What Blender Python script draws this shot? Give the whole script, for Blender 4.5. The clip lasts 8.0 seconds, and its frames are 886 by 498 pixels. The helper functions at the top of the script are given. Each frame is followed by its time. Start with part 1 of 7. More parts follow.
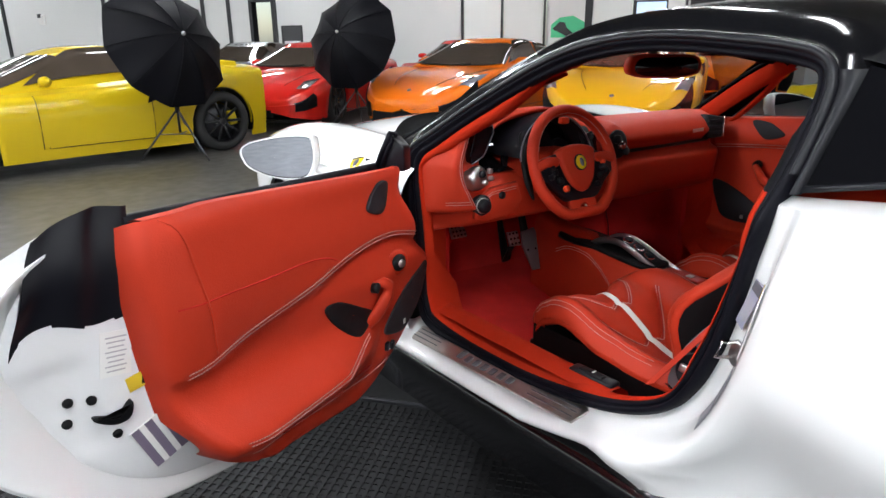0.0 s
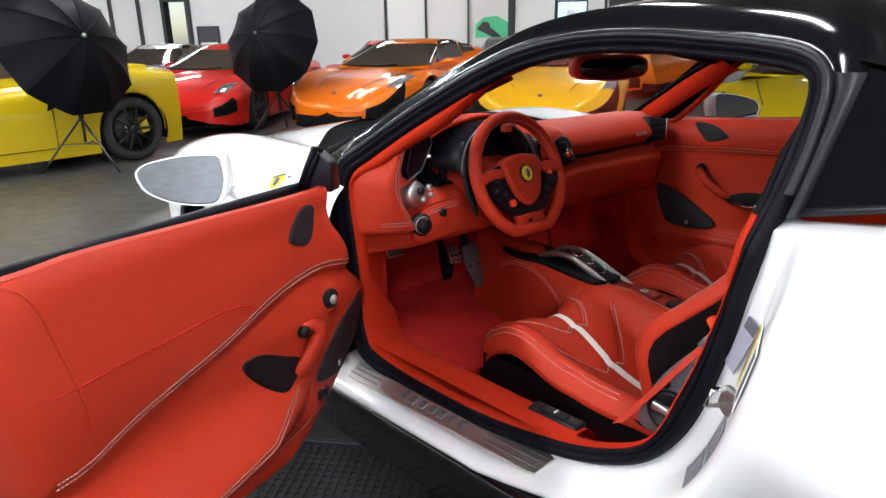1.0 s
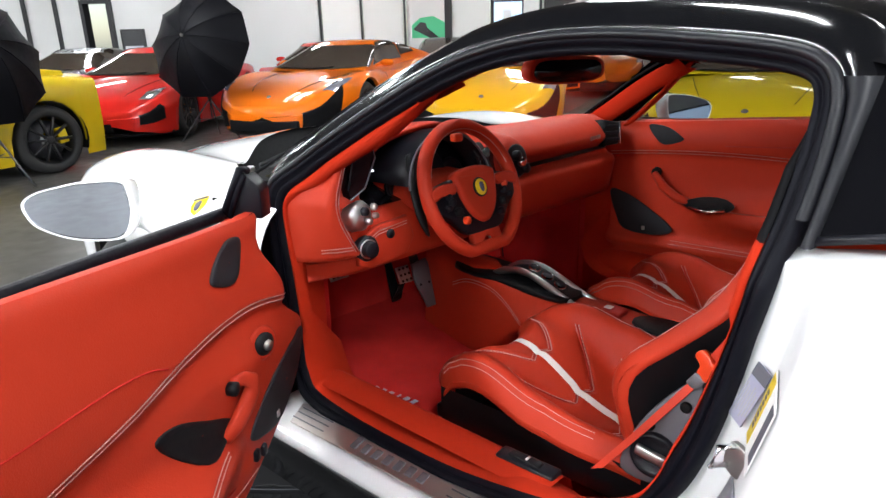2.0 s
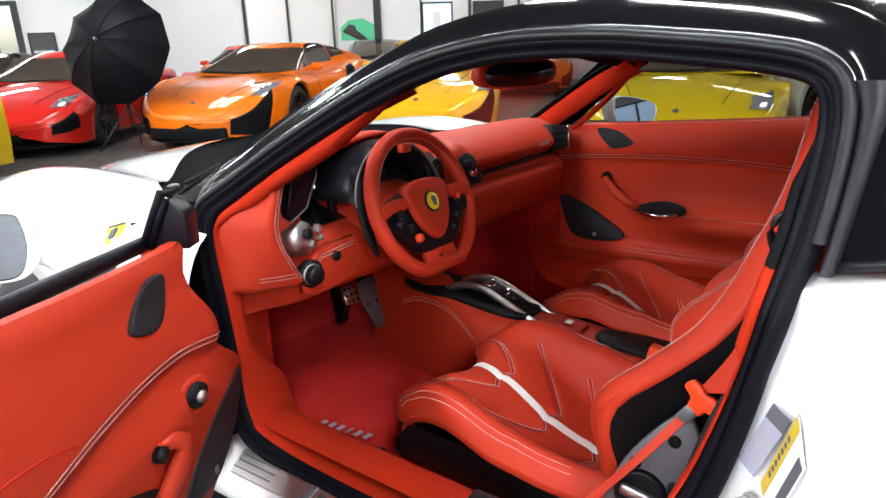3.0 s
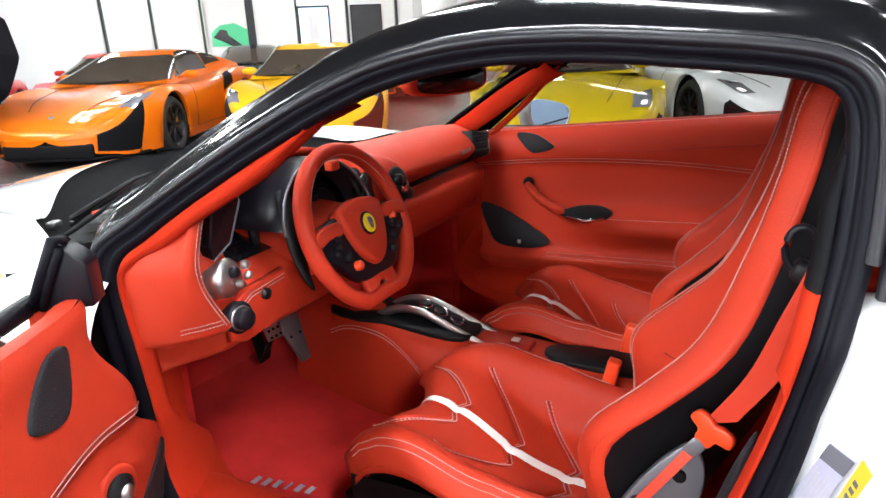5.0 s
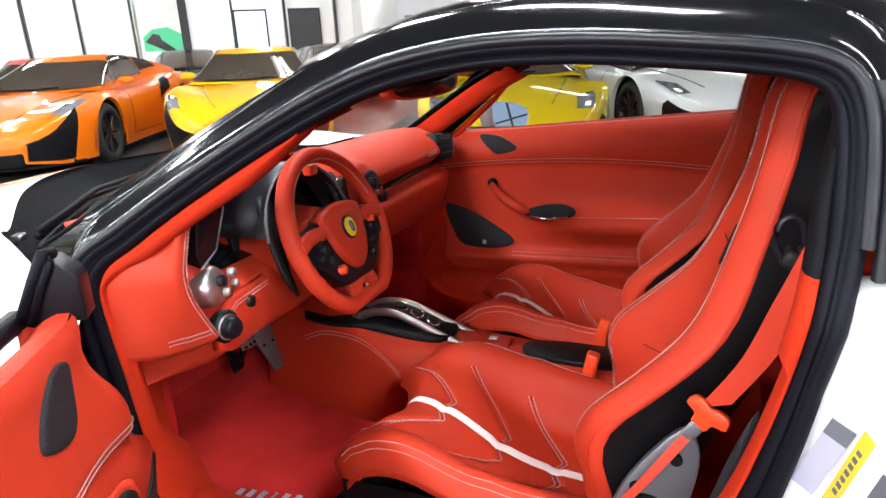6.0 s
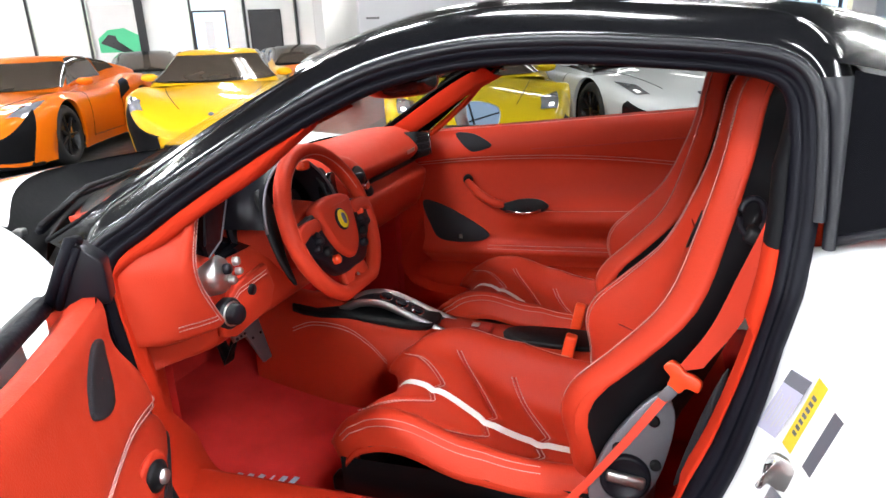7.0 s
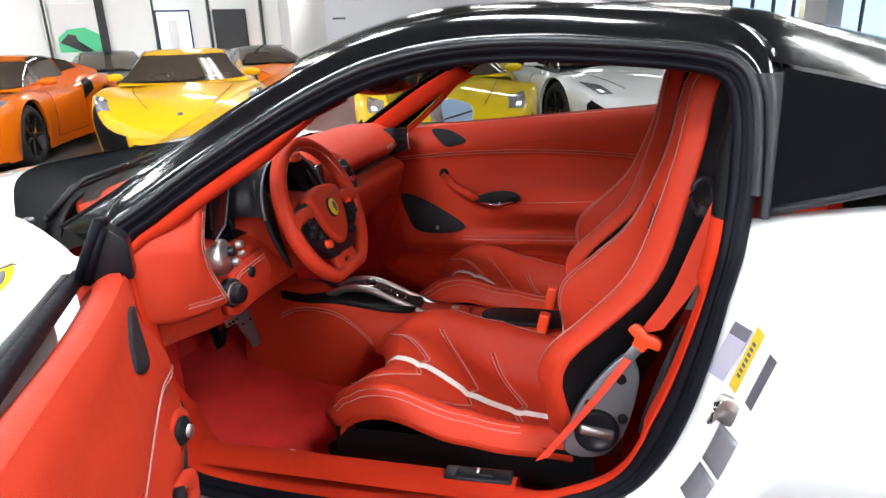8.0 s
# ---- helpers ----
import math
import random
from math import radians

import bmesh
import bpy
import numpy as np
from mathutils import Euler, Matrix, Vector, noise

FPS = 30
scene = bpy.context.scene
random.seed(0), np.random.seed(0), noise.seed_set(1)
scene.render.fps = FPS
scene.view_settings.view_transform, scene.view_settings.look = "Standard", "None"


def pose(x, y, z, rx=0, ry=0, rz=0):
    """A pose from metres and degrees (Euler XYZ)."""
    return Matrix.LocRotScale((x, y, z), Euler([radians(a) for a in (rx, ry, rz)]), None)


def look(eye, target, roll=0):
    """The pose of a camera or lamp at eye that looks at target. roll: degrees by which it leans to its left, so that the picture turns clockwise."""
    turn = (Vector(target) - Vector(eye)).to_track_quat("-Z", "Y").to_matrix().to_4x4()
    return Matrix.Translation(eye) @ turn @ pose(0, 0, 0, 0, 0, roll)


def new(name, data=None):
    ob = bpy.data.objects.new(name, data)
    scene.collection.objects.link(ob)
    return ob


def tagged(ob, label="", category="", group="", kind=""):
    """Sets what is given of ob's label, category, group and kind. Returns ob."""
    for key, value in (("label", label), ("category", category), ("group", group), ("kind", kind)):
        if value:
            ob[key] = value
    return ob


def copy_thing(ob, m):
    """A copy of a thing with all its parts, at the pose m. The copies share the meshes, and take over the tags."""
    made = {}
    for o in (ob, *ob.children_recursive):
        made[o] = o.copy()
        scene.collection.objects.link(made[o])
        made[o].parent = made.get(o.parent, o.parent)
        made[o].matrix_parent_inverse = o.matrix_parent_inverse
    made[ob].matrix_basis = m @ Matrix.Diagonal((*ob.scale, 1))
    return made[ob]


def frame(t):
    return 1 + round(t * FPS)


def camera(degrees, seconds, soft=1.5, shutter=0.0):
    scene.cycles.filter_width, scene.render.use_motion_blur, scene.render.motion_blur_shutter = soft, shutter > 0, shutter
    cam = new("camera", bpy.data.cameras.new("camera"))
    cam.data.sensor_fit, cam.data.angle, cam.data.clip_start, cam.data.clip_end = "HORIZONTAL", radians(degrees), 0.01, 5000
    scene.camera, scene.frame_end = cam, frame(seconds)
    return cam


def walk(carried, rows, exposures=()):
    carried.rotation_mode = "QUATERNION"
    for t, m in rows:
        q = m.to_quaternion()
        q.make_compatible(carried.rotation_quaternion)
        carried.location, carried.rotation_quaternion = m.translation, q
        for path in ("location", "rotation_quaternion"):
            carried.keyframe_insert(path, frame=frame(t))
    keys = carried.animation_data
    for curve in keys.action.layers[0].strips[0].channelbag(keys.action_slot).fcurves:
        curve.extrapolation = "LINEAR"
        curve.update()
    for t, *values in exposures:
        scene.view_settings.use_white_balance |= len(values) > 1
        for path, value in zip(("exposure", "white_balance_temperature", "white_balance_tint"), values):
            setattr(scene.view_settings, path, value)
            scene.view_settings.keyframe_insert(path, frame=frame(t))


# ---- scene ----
cam = camera(68.7, 8.0)
PATH = [
    (0, (-1.716, -1.282, 1.199), (-0.609, 0.264, 0.58), -0.6),
    (0.5, (-1.665, -1.189, 1.2), (-0.462, 0.284, 0.579), -0.7),
    (1, (-1.607, -1.114, 1.2), (-0.337, 0.301, 0.579), -0.9),
    (1.5, (-1.547, -1.045, 1.201), (-0.22, 0.316, 0.579), -1.2),
    (3, (-1.422, -0.868, 1.202), (0.096, 0.277, 0.58), -1.7),
    (3.5, (-1.393, -0.823, 1.203), (0.173, 0.254, 0.582), -1.8),
    (4, (-1.374, -0.779, 1.203), (0.24, 0.226, 0.582), -2.0),
    (4.5, (-1.362, -0.739, 1.204), (0.293, 0.195, 0.581), -2.2),
    (6, (-1.407, -0.633, 1.208), (0.362, 0.066, 0.587), -2.6),
    (6.5, (-1.45, -0.617, 1.209), (0.34, 0.022, 0.589), -2.5),
    (7, (-1.503, -0.612, 1.21), (0.304, -0.02, 0.59), -2.4),
    (7.5, (-1.565, -0.611, 1.211), (0.256, -0.066, 0.59), -2.3),
    (8, (-1.628, -0.612, 1.212), (0.207, -0.115, 0.59), -2.2),
]
# the car stands on the slightly uneven floor
LEVEL = Matrix.Translation((-0.0141, -0.0122, -0.0073)) @ Matrix.Rotation(radians(1.594), 4, Vector((-1.058, 1.138, -0.351)))
EXPOSURES = [(0.0, 0.20), (1.5, 0.40), (3.5, 0.79), (4.5, 1.02), (6.5, 1.13), (8.0, 0.86)]
walk(cam, [(t, look(eye, target, roll)) for t, eye, target, roll in PATH], EXPOSURES)
LAMP_WATTS = 110

# ---- world, lamps, exposure ----
world = bpy.data.worlds.new("world")
scene.world = world
world.use_nodes = True
wn = world.node_tree.nodes
sky = wn.new("ShaderNodeTexSky")
sky.sky_type = "NISHITA"
sky.sun_disc = False
sky.sun_elevation, sky.sun_rotation = radians(48), radians(200)
wn["Background"].inputs["Strength"].default_value = 0.12
world.node_tree.links.new(sky.outputs["Color"], wn["Background"].inputs["Color"])
sun = new("sun", bpy.data.lights.new("sun", "SUN"))
sun.data.energy, sun.data.angle, sun.data.color = 2.5, radians(0.6), (1.0, 0.96, 0.9)
sun.matrix_world = look((0, 0, 20), (6.8, 18.7, 2))

# ---- room frame: N runs to the far wall, T to its right ----
AZ = radians(50)
RN = Vector((math.sin(AZ), math.cos(AZ), 0))
RT = Vector((math.cos(AZ), -math.sin(AZ), 0))
RC = Vector((-1.55, -0.96, 0))
HALL = 4.3


def room(s, n, z=0.0):
    return RC + RT * s + RN * n + Vector((0, 0, z))


ROOM_TURN = Matrix((RT, RN, (0, 0, 1))).transposed().to_4x4()


def room_pose(s, n, z=0.0):
    return Matrix.Translation(room(s, n, z)) @ ROOM_TURN


# ---- materials ----
def mat(name, color, rough=0.5, metal=0.0, coat=0.0, grain=0.0, scale=300.0, vary=0.08, patch=3.0, spec=0.5, wear=0.06, sheen=0.0, coarse=False):
    m = bpy.data.materials.new(name)
    m.use_nodes = True
    nt = m.node_tree
    b = nt.nodes["Principled BSDF"]
    b.inputs["Metallic"].default_value = metal
    b.inputs["Coat Weight"].default_value = coat
    b.inputs["Coat Roughness"].default_value = 0.03
    b.inputs["Specular IOR Level"].default_value = spec
    b.inputs["Sheen Weight"].default_value = sheen
    tc = nt.nodes.new("ShaderNodeTexCoord")
    n1 = nt.nodes.new("ShaderNodeTexNoise")
    n1.inputs["Scale"].default_value = patch
    n1.inputs["Detail"].default_value = 4
    nt.links.new(tc.outputs["Object"], n1.inputs["Vector"])
    mix = nt.nodes.new("ShaderNodeMix")
    mix.data_type = "RGBA"
    mix.inputs["A"].default_value = (*[c * (1 - vary) for c in color], 1)
    mix.inputs["B"].default_value = (*[min(1, c * (1 + vary)) for c in color], 1)
    nt.links.new(n1.outputs["Fac"], mix.inputs["Factor"])
    nt.links.new(mix.outputs["Result"], b.inputs["Base Color"])
    mr = nt.nodes.new("ShaderNodeMapRange")
    mr.inputs["To Min"].default_value = max(0.0, rough - wear)
    mr.inputs["To Max"].default_value = min(1.0, rough + wear)
    n2 = nt.nodes.new("ShaderNodeTexNoise")
    n2.inputs["Scale"].default_value = patch * 7
    nt.links.new(tc.outputs["Object"], n2.inputs["Vector"])
    nt.links.new(n2.outputs["Fac"], mr.inputs["Value"])
    nt.links.new(mr.outputs["Result"], b.inputs["Roughness"])
    if grain:
        tex = nt.nodes.new("ShaderNodeTexNoise" if coarse else "ShaderNodeTexVoronoi")
        tex.inputs["Scale"].default_value = scale
        nt.links.new(tc.outputs["Object"], tex.inputs["Vector"])
        bump = nt.nodes.new("ShaderNodeBump")
        bump.inputs["Strength"].default_value = grain
        bump.inputs["Distance"].default_value = 0.001
        nt.links.new(tex.outputs["Fac" if coarse else "Distance"], bump.inputs["Height"])
        nt.links.new(bump.outputs["Normal"], b.inputs["Normal"])
    return m


def glow(name, color, strength):
    m = bpy.data.materials.new(name)
    m.use_nodes = True
    b = m.node_tree.nodes["Principled BSDF"]
    b.inputs["Base Color"].default_value = (*color, 1)
    b.inputs["Emission Color"].default_value = (*color, 1)
    b.inputs["Emission Strength"].default_value = strength
    return m


def glass(name, tint, alpha):
    """A thin pane: mostly clear, with a mirror-like skin."""
    m = bpy.data.materials.new(name)
    m.use_nodes = True
    nt = m.node_tree
    nt.nodes.remove(nt.nodes["Principled BSDF"])
    clear = nt.nodes.new("ShaderNodeBsdfTransparent")
    clear.inputs["Color"].default_value = (*tint, 1)
    shine = nt.nodes.new("ShaderNodeBsdfGlossy")
    shine.inputs["Roughness"].default_value = 0.02
    fres = nt.nodes.new("ShaderNodeFresnel")
    fres.inputs["IOR"].default_value = 1.35
    cut = nt.nodes.new("ShaderNodeMath")
    cut.operation = "MULTIPLY"
    cut.inputs[1].default_value = alpha
    nt.links.new(fres.outputs["Fac"], cut.inputs[0])
    mix = nt.nodes.new("ShaderNodeMixShader")
    nt.links.new(cut.outputs["Value"], mix.inputs["Fac"])
    nt.links.new(clear.outputs["BSDF"], mix.inputs[1])
    nt.links.new(shine.outputs["BSDF"], mix.inputs[2])
    nt.links.new(mix.outputs["Shader"], nt.nodes["Material Output"].inputs["Surface"])
    return m


RED = mat("red_leather", (0.45, 0.034, 0.014), 0.50, spec=0.14, grain=0.25, scale=420, vary=0.06, patch=5, wear=0.07)
RED_DARK = mat("red_leather_darker", (0.36, 0.018, 0.010), 0.5, spec=0.22, grain=0.3, scale=380, vary=0.07, patch=6)
RED_SUEDE = mat("red_suede_trim", (0.43, 0.024, 0.007), 0.92, grain=0.6, scale=900, vary=0.14, patch=9, spec=0.1, coarse=True)
# the wide tone spread paints in small pile shadows along with stains
CARPET = mat("dark_red_carpet", (0.52, 0.028, 0.025), 0.95, grain=0.8, scale=700, vary=0.40, patch=7, spec=0.05, coarse=True)
BELT = mat("red_belt_webbing", (0.56, 0.036, 0.012), 0.7, grain=0.5, scale=700, vary=0.05, patch=20, coarse=True)
CLIP = mat("red_clip_plastic", (0.72, 0.055, 0.012), 0.35, vary=0.03)
THREAD = mat("pale_stitch_thread", (0.52, 0.25, 0.23), 0.7, vary=0.1, patch=60)
STRIPE = mat("white_leather", (0.82, 0.80, 0.76), 0.45, grain=0.2, scale=420, vary=0.03)
BLACK = mat("black_plastic", (0.005, 0.005, 0.006), 0.5, spec=0.2, grain=0.2, scale=500, vary=0.15, patch=12, wear=0.1)
SATIN = mat("black_satin_trim", (0.006, 0.006, 0.009), 0.38, spec=0.25, vary=0.12, patch=8)
RUBBER = mat("black_rubber_seal", (0.004, 0.004, 0.007), 0.55, spec=0.10, grain=0.35, scale=160, vary=0.25, patch=14, wear=0.14, coarse=True)
DULL = mat("matt_black_cowl", (0.004, 0.004, 0.005), 0.7, spec=0.10, vary=0.2, patch=12)
SEALGREY = mat("grey_satin_window_trim", (0.007, 0.007, 0.010), 0.42, spec=0.28, vary=0.15, patch=10)
CARBON = mat("black_seat_shell", (0.005, 0.005, 0.006), 0.42, vary=0.2, patch=30, spec=0.2, coat=0.1)
GRILLE = mat("charcoal_speaker_mesh", (0.010, 0.010, 0.013), 0.6, spec=0.3, grain=1.0, scale=520, vary=0.15)
WHITE = mat("pearl_white_paint", (0.80, 0.80, 0.80), 0.30, coat=1.0, vary=0.006, patch=2, wear=0.0)
JAMB = mat("white_jamb_paint", (0.78, 0.78, 0.79), 0.35, coat=0.6, vary=0.015, patch=6, wear=0.02)
GLOSSBLACK = mat("gloss_black_paint", (0.005, 0.005, 0.006), 0.15, spec=0.3, coat=0.4, vary=0.1)
SILVER = mat("brushed_aluminium", (0.55, 0.54, 0.53), 0.36, metal=1.0, grain=0.15, scale=260, vary=0.08, coarse=True)
PLATE = mat("sill_plate_steel", (0.60, 0.55, 0.52), 0.42, metal=1.0, grain=0.2, scale=300, vary=0.1, coarse=True)
DARKMETAL = mat("grey_cast_bracket", (0.19, 0.19, 0.21), 0.45, metal=0.6, vary=0.15, patch=15)
CHROME = mat("chrome", (0.8, 0.8, 0.8), 0.08, metal=1.0, vary=0.02)
MIRROR = mat("mirror_glass", (0.58, 0.62, 0.70), 0.015, metal=1.0, vary=0.01, wear=0.0)
SCREEN = mat("black_display", (0.006, 0.006, 0.008), 0.12, vary=0.1)
LIT = glow("lit_display_mark", (0.75, 0.85, 0.95), 1.2)
YELLOWDISC = mat("yellow_enamel", (0.85, 0.62, 0.02), 0.25, coat=0.6, vary=0.03)
FOIL = mat("grey_foil_label", (0.22, 0.22, 0.25), 0.4, metal=0.3, vary=0.2, patch=25)
PAPER = mat("silver_foil_label", (0.42, 0.42, 0.55), 0.35, metal=0.3, vary=0.1, patch=25)
WHITEPAPER = mat("white_paper_label", (0.80, 0.79, 0.77), 0.6, vary=0.04)
PURPLEINK = mat("purple_grey_print", (0.16, 0.13, 0.19), 0.6, vary=0.1)
FAINT = mat("faint_print", (0.45, 0.44, 0.46), 0.6, vary=0.1)
INK = mat("grey_print", (0.10, 0.10, 0.12), 0.6, vary=0.1)
YELLOWPAPER = mat("yellow_warning_label", (0.66, 0.47, 0.03), 0.5, vary=0.05)
FLOORMAT = mat("ribbed_black_rubber", (0.010, 0.010, 0.011), 0.6, spec=0.3, vary=0.3, patch=7, wear=0.15)
SLATE = mat("grey_rubber_edge_tile", (0.022, 0.022, 0.023), 0.45, spec=0.35, vary=0.2, patch=9, wear=0.12)
EPOXY = mat("grey_epoxy_floor", (0.070, 0.066, 0.060), 0.34, vary=0.25, patch=1.1, wear=0.12, spec=0.35)
PLASTER = mat("white_wall_paint", (0.72, 0.72, 0.71), 0.75, grain=0.1, scale=90, vary=0.03, patch=1.0, coarse=True)
GREYWALL = mat("pale_grey_wall_paint", (0.70, 0.70, 0.72), 0.75, grain=0.1, scale=90, vary=0.03, patch=1.0, coarse=True)
CEIL = mat("dark_open_ceiling", (0.022, 0.021, 0.020), 0.85, vary=0.2, patch=1.5)
TRAY = mat("white_lamp_tray", (0.8, 0.8, 0.8), 0.4, vary=0.02)
FRAME = mat("black_anodised_frame", (0.020, 0.020, 0.022), 0.4, vary=0.1)
PANEL = mat("frosted_white_panel", (0.86, 0.87, 0.84), 0.35, vary=0.03, patch=0.8)
UMB = mat("black_umbrella_nylon", (0.004, 0.004, 0.006), 0.55, vary=0.35, patch=3, wear=0.12, spec=0.10)
STEEL = mat("stand_metal", (0.10, 0.10, 0.11), 0.35, metal=0.9, vary=0.1)
TYRE = mat("tyre_rubber", (0.020, 0.020, 0.021), 0.7, vary=0.2, patch=20)
RIM = mat("black_wheel_alloy", (0.022, 0.022, 0.024), 0.3, metal=0.5, vary=0.1)
CALIPER = mat("orange_brake_caliper", (0.75, 0.30, 0.02), 0.35, vary=0.05)
CARGLASS = mat("dark_tinted_glass", (0.070, 0.054, 0.042), 0.05, vary=0.35, patch=2.5, spec=0.5, coat=0.3)
LAMPGLASS = mat("headlamp_lens", (0.34, 0.34, 0.36), 0.08, metal=0.4, vary=0.45, patch=18, coat=1.0)
LAMPLIT = glow("running_light", (1.0, 0.98, 0.95), 1.5)
INTAKE = mat("black_grille", (0.006, 0.006, 0.007), 0.6, grain=0.6, scale=60, vary=0.3, spec=0.08, wear=0.02)
CLEAR = glass("clear_windscreen", (0.90, 0.93, 0.90), 0.14)
# tint deepened to tone down the overbright cars beyond the pane
TINT = glass("tinted_dimming_window", (0.44, 0.45, 0.44), 0.45)
QGLASS = mat("black_quarter_glass", (0.004, 0.004, 0.005), 0.04, vary=0.1, spec=0.5)
GREEN = mat("green_poster", (0.10, 0.62, 0.30), 0.5, vary=0.08)
DARKPIC = mat("dark_picture", (0.035, 0.035, 0.038), 0.3, vary=0.3)
DAY = glow("daylight_backdrop", (0.62, 0.80, 1.0), 0.55)
TUBE = glow("fluorescent_tube", (1.0, 0.98, 0.95), 14.0)


# ---- mesh helpers ----
def part(name, bm, material, parent=None, label="", smooth=True):
    me = bpy.data.meshes.new(name)
    bmesh.ops.recalc_face_normals(bm, faces=bm.faces)
    if smooth:
        for f in bm.faces:
            f.smooth = True
    bm.to_mesh(me)
    bm.free()
    me.materials.append(material)
    ob = new(name, me)
    if parent:
        ob.parent = parent
    return tagged(ob, label) if label else ob


def thing(name, label, category, m=None, group="", kind=""):
    ob = new(name)
    ob.empty_display_size = 0.1
    if m is not None:
        ob.matrix_world = m
    return tagged(ob, label, category, group, kind)


def spline(pts, n, closed=False):
    """Points of a Catmull-Rom curve, n to a span."""
    p = [np.array(q, float) for q in pts]
    out = []
    count = len(p) if closed else len(p) - 1
    for i in range(count):
        a = p[i - 1] if closed or i else 2 * p[0] - p[1]
        b, c = p[i], p[(i + 1) % len(p)]
        d = p[(i + 2) % len(p)] if closed or i + 2 < len(p) else 2 * p[-1] - p[-2]
        for k in range(n):
            u = k / n
            out.append(0.5 * (2 * b + (c - a) * u + (2 * a - 5 * b + 4 * c - d) * u * u + (3 * b - a - 3 * c + d) * u**3))
    if not closed:
        out.append(p[-1])
    return out


def interp(x, pts):
    """Smooth value at x of a curve through (x, value) pairs in rising x."""
    xs = [p[0] for p in pts]
    if x <= xs[0]:
        return pts[0][1]
    if x >= xs[-1]:
        return pts[-1][1]
    i = max(k for k in range(len(xs) - 1) if xs[k] <= x)
    u = (x - xs[i]) / (xs[i + 1] - xs[i])
    sl = []
    for k in (i, i + 1):
        if 0 < k < len(xs) - 1:
            sl.append((pts[k + 1][1] - pts[k - 1][1]) / (xs[k + 1] - xs[k - 1]))
        else:
            j = min(max(k, 0), len(xs) - 2) if k == 0 else k - 1
            sl.append((pts[j + 1][1] - pts[j][1]) / (xs[j + 1] - xs[j]))
    h = xs[i + 1] - xs[i]
    return (2 * u**3 - 3 * u**2 + 1) * pts[i][1] + (u**3 - 2 * u**2 + u) * h * sl[0] + (3 * u**2 - 2 * u**3) * pts[i + 1][1] + (u**3 - u**2) * h * sl[1]


def sheet(rows, closed_u=False, closed_v=False, bm=None):
    """A skin over rows of points."""
    bm = bm or bmesh.new()
    vs = [[bm.verts.new(tuple(p)) for p in row] for row in rows]
    for i in range(len(vs) if closed_u else len(vs) - 1):
        a, b = vs[i], vs[(i + 1) % len(vs)]
        for j in range(len(a) if closed_v else len(a) - 1):
            k = (j + 1) % len(a)
            bm.faces.new((a[j], a[k], b[k], b[j]))
    return bm


def thicken(ob, depth, offset=-1.0):
    s = ob.modifiers.new("thickness", "SOLIDIFY")
    s.thickness, s.offset = depth, offset
    return ob


def tube(pts, r, seg=8, closed=False, flat=1.0, up=(0, 0, 1), bm=None):
    """A rod along points; r may be a list. flat squashes it along up."""
    bm = bm or bmesh.new()
    p = [Vector(q) for q in pts]
    rings = []
    for i, q in enumerate(p):
        a = p[i - 1] if closed or i else q
        b = p[(i + 1) % len(p)] if closed or i + 1 < len(p) else q
        d = (b - a).normalized()
        side = d.cross(Vector(up))
        side = side.normalized() if side.length > 1e-4 else d.orthogonal().normalized()
        top = side.cross(d).normalized()
        rr = r[i] if isinstance(r, (list, tuple)) else r
        rings.append([q + side * math.cos(2 * math.pi * k / seg) * rr + top * math.sin(2 * math.pi * k / seg) * rr * flat for k in range(seg)])
    sheet(rings, closed, True, bm)
    if not closed:
        bm.verts.ensure_lookup_table()
        n = len(bm.verts)
        bm.faces.new([bm.verts[n - seg + k] for k in range(seg)])
        bm.faces.new([bm.verts[n - seg * len(p) + k] for k in range(seg)][::-1])
    return bm


def box(sx, sy, sz, bevel=0.0, m=None, bm=None, seg=2):
    one = bmesh.new()
    bmesh.ops.create_cube(one, size=1)
    bmesh.ops.scale(one, vec=(sx, sy, sz), verts=one.verts)
    if bevel:
        bmesh.ops.bevel(one, geom=one.edges[:], offset=bevel, segments=seg, affect="EDGES", profile=0.5)
    if m is not None:
        bmesh.ops.transform(one, matrix=m, verts=one.verts)
    if bm is None:
        return one
    return join(bm, one)


def join(bm, other):
    me = bpy.data.meshes.new("tmp")
    other.to_mesh(me)
    other.free()
    bm.from_mesh(me)
    bpy.data.meshes.remove(me)
    return bm


def plate(poly, depth, m=None, bevel=0.0, seg=2):
    """A flat piece with the outline poly in its own x, y, of that depth along z."""
    bm = bmesh.new()
    lo = [bm.verts.new((x, y, 0)) for x, y in poly]
    f = bm.faces.new(lo)
    ext = bmesh.ops.extrude_face_region(bm, geom=[f])
    bmesh.ops.translate(bm, vec=(0, 0, depth), verts=[v for v in ext["geom"] if isinstance(v, bmesh.types.BMVert)])
    if bevel:
        top = [e for e in bm.edges if all(v.co.z > depth * 0.5 for v in e.verts)]
        bmesh.ops.bevel(bm, geom=top, offset=bevel, segments=seg, affect="EDGES", profile=0.5)
    if m is not None:
        bmesh.ops.transform(bm, matrix=m, verts=bm.verts)
    return bm


def lathe(profile, seg=24, m=None, bm=None):
    """A turned piece: (radius, height) pairs round z."""
    one = sheet([[(r * math.cos(2 * math.pi * k / seg), r * math.sin(2 * math.pi * k / seg), z) for k in range(seg)] for r, z in profile], False, True)
    bmesh.ops.remove_doubles(one, verts=one.verts, dist=1e-5)
    if m is not None:
        bmesh.ops.transform(one, matrix=m, verts=one.verts)
    return join(bm, one) if bm else one


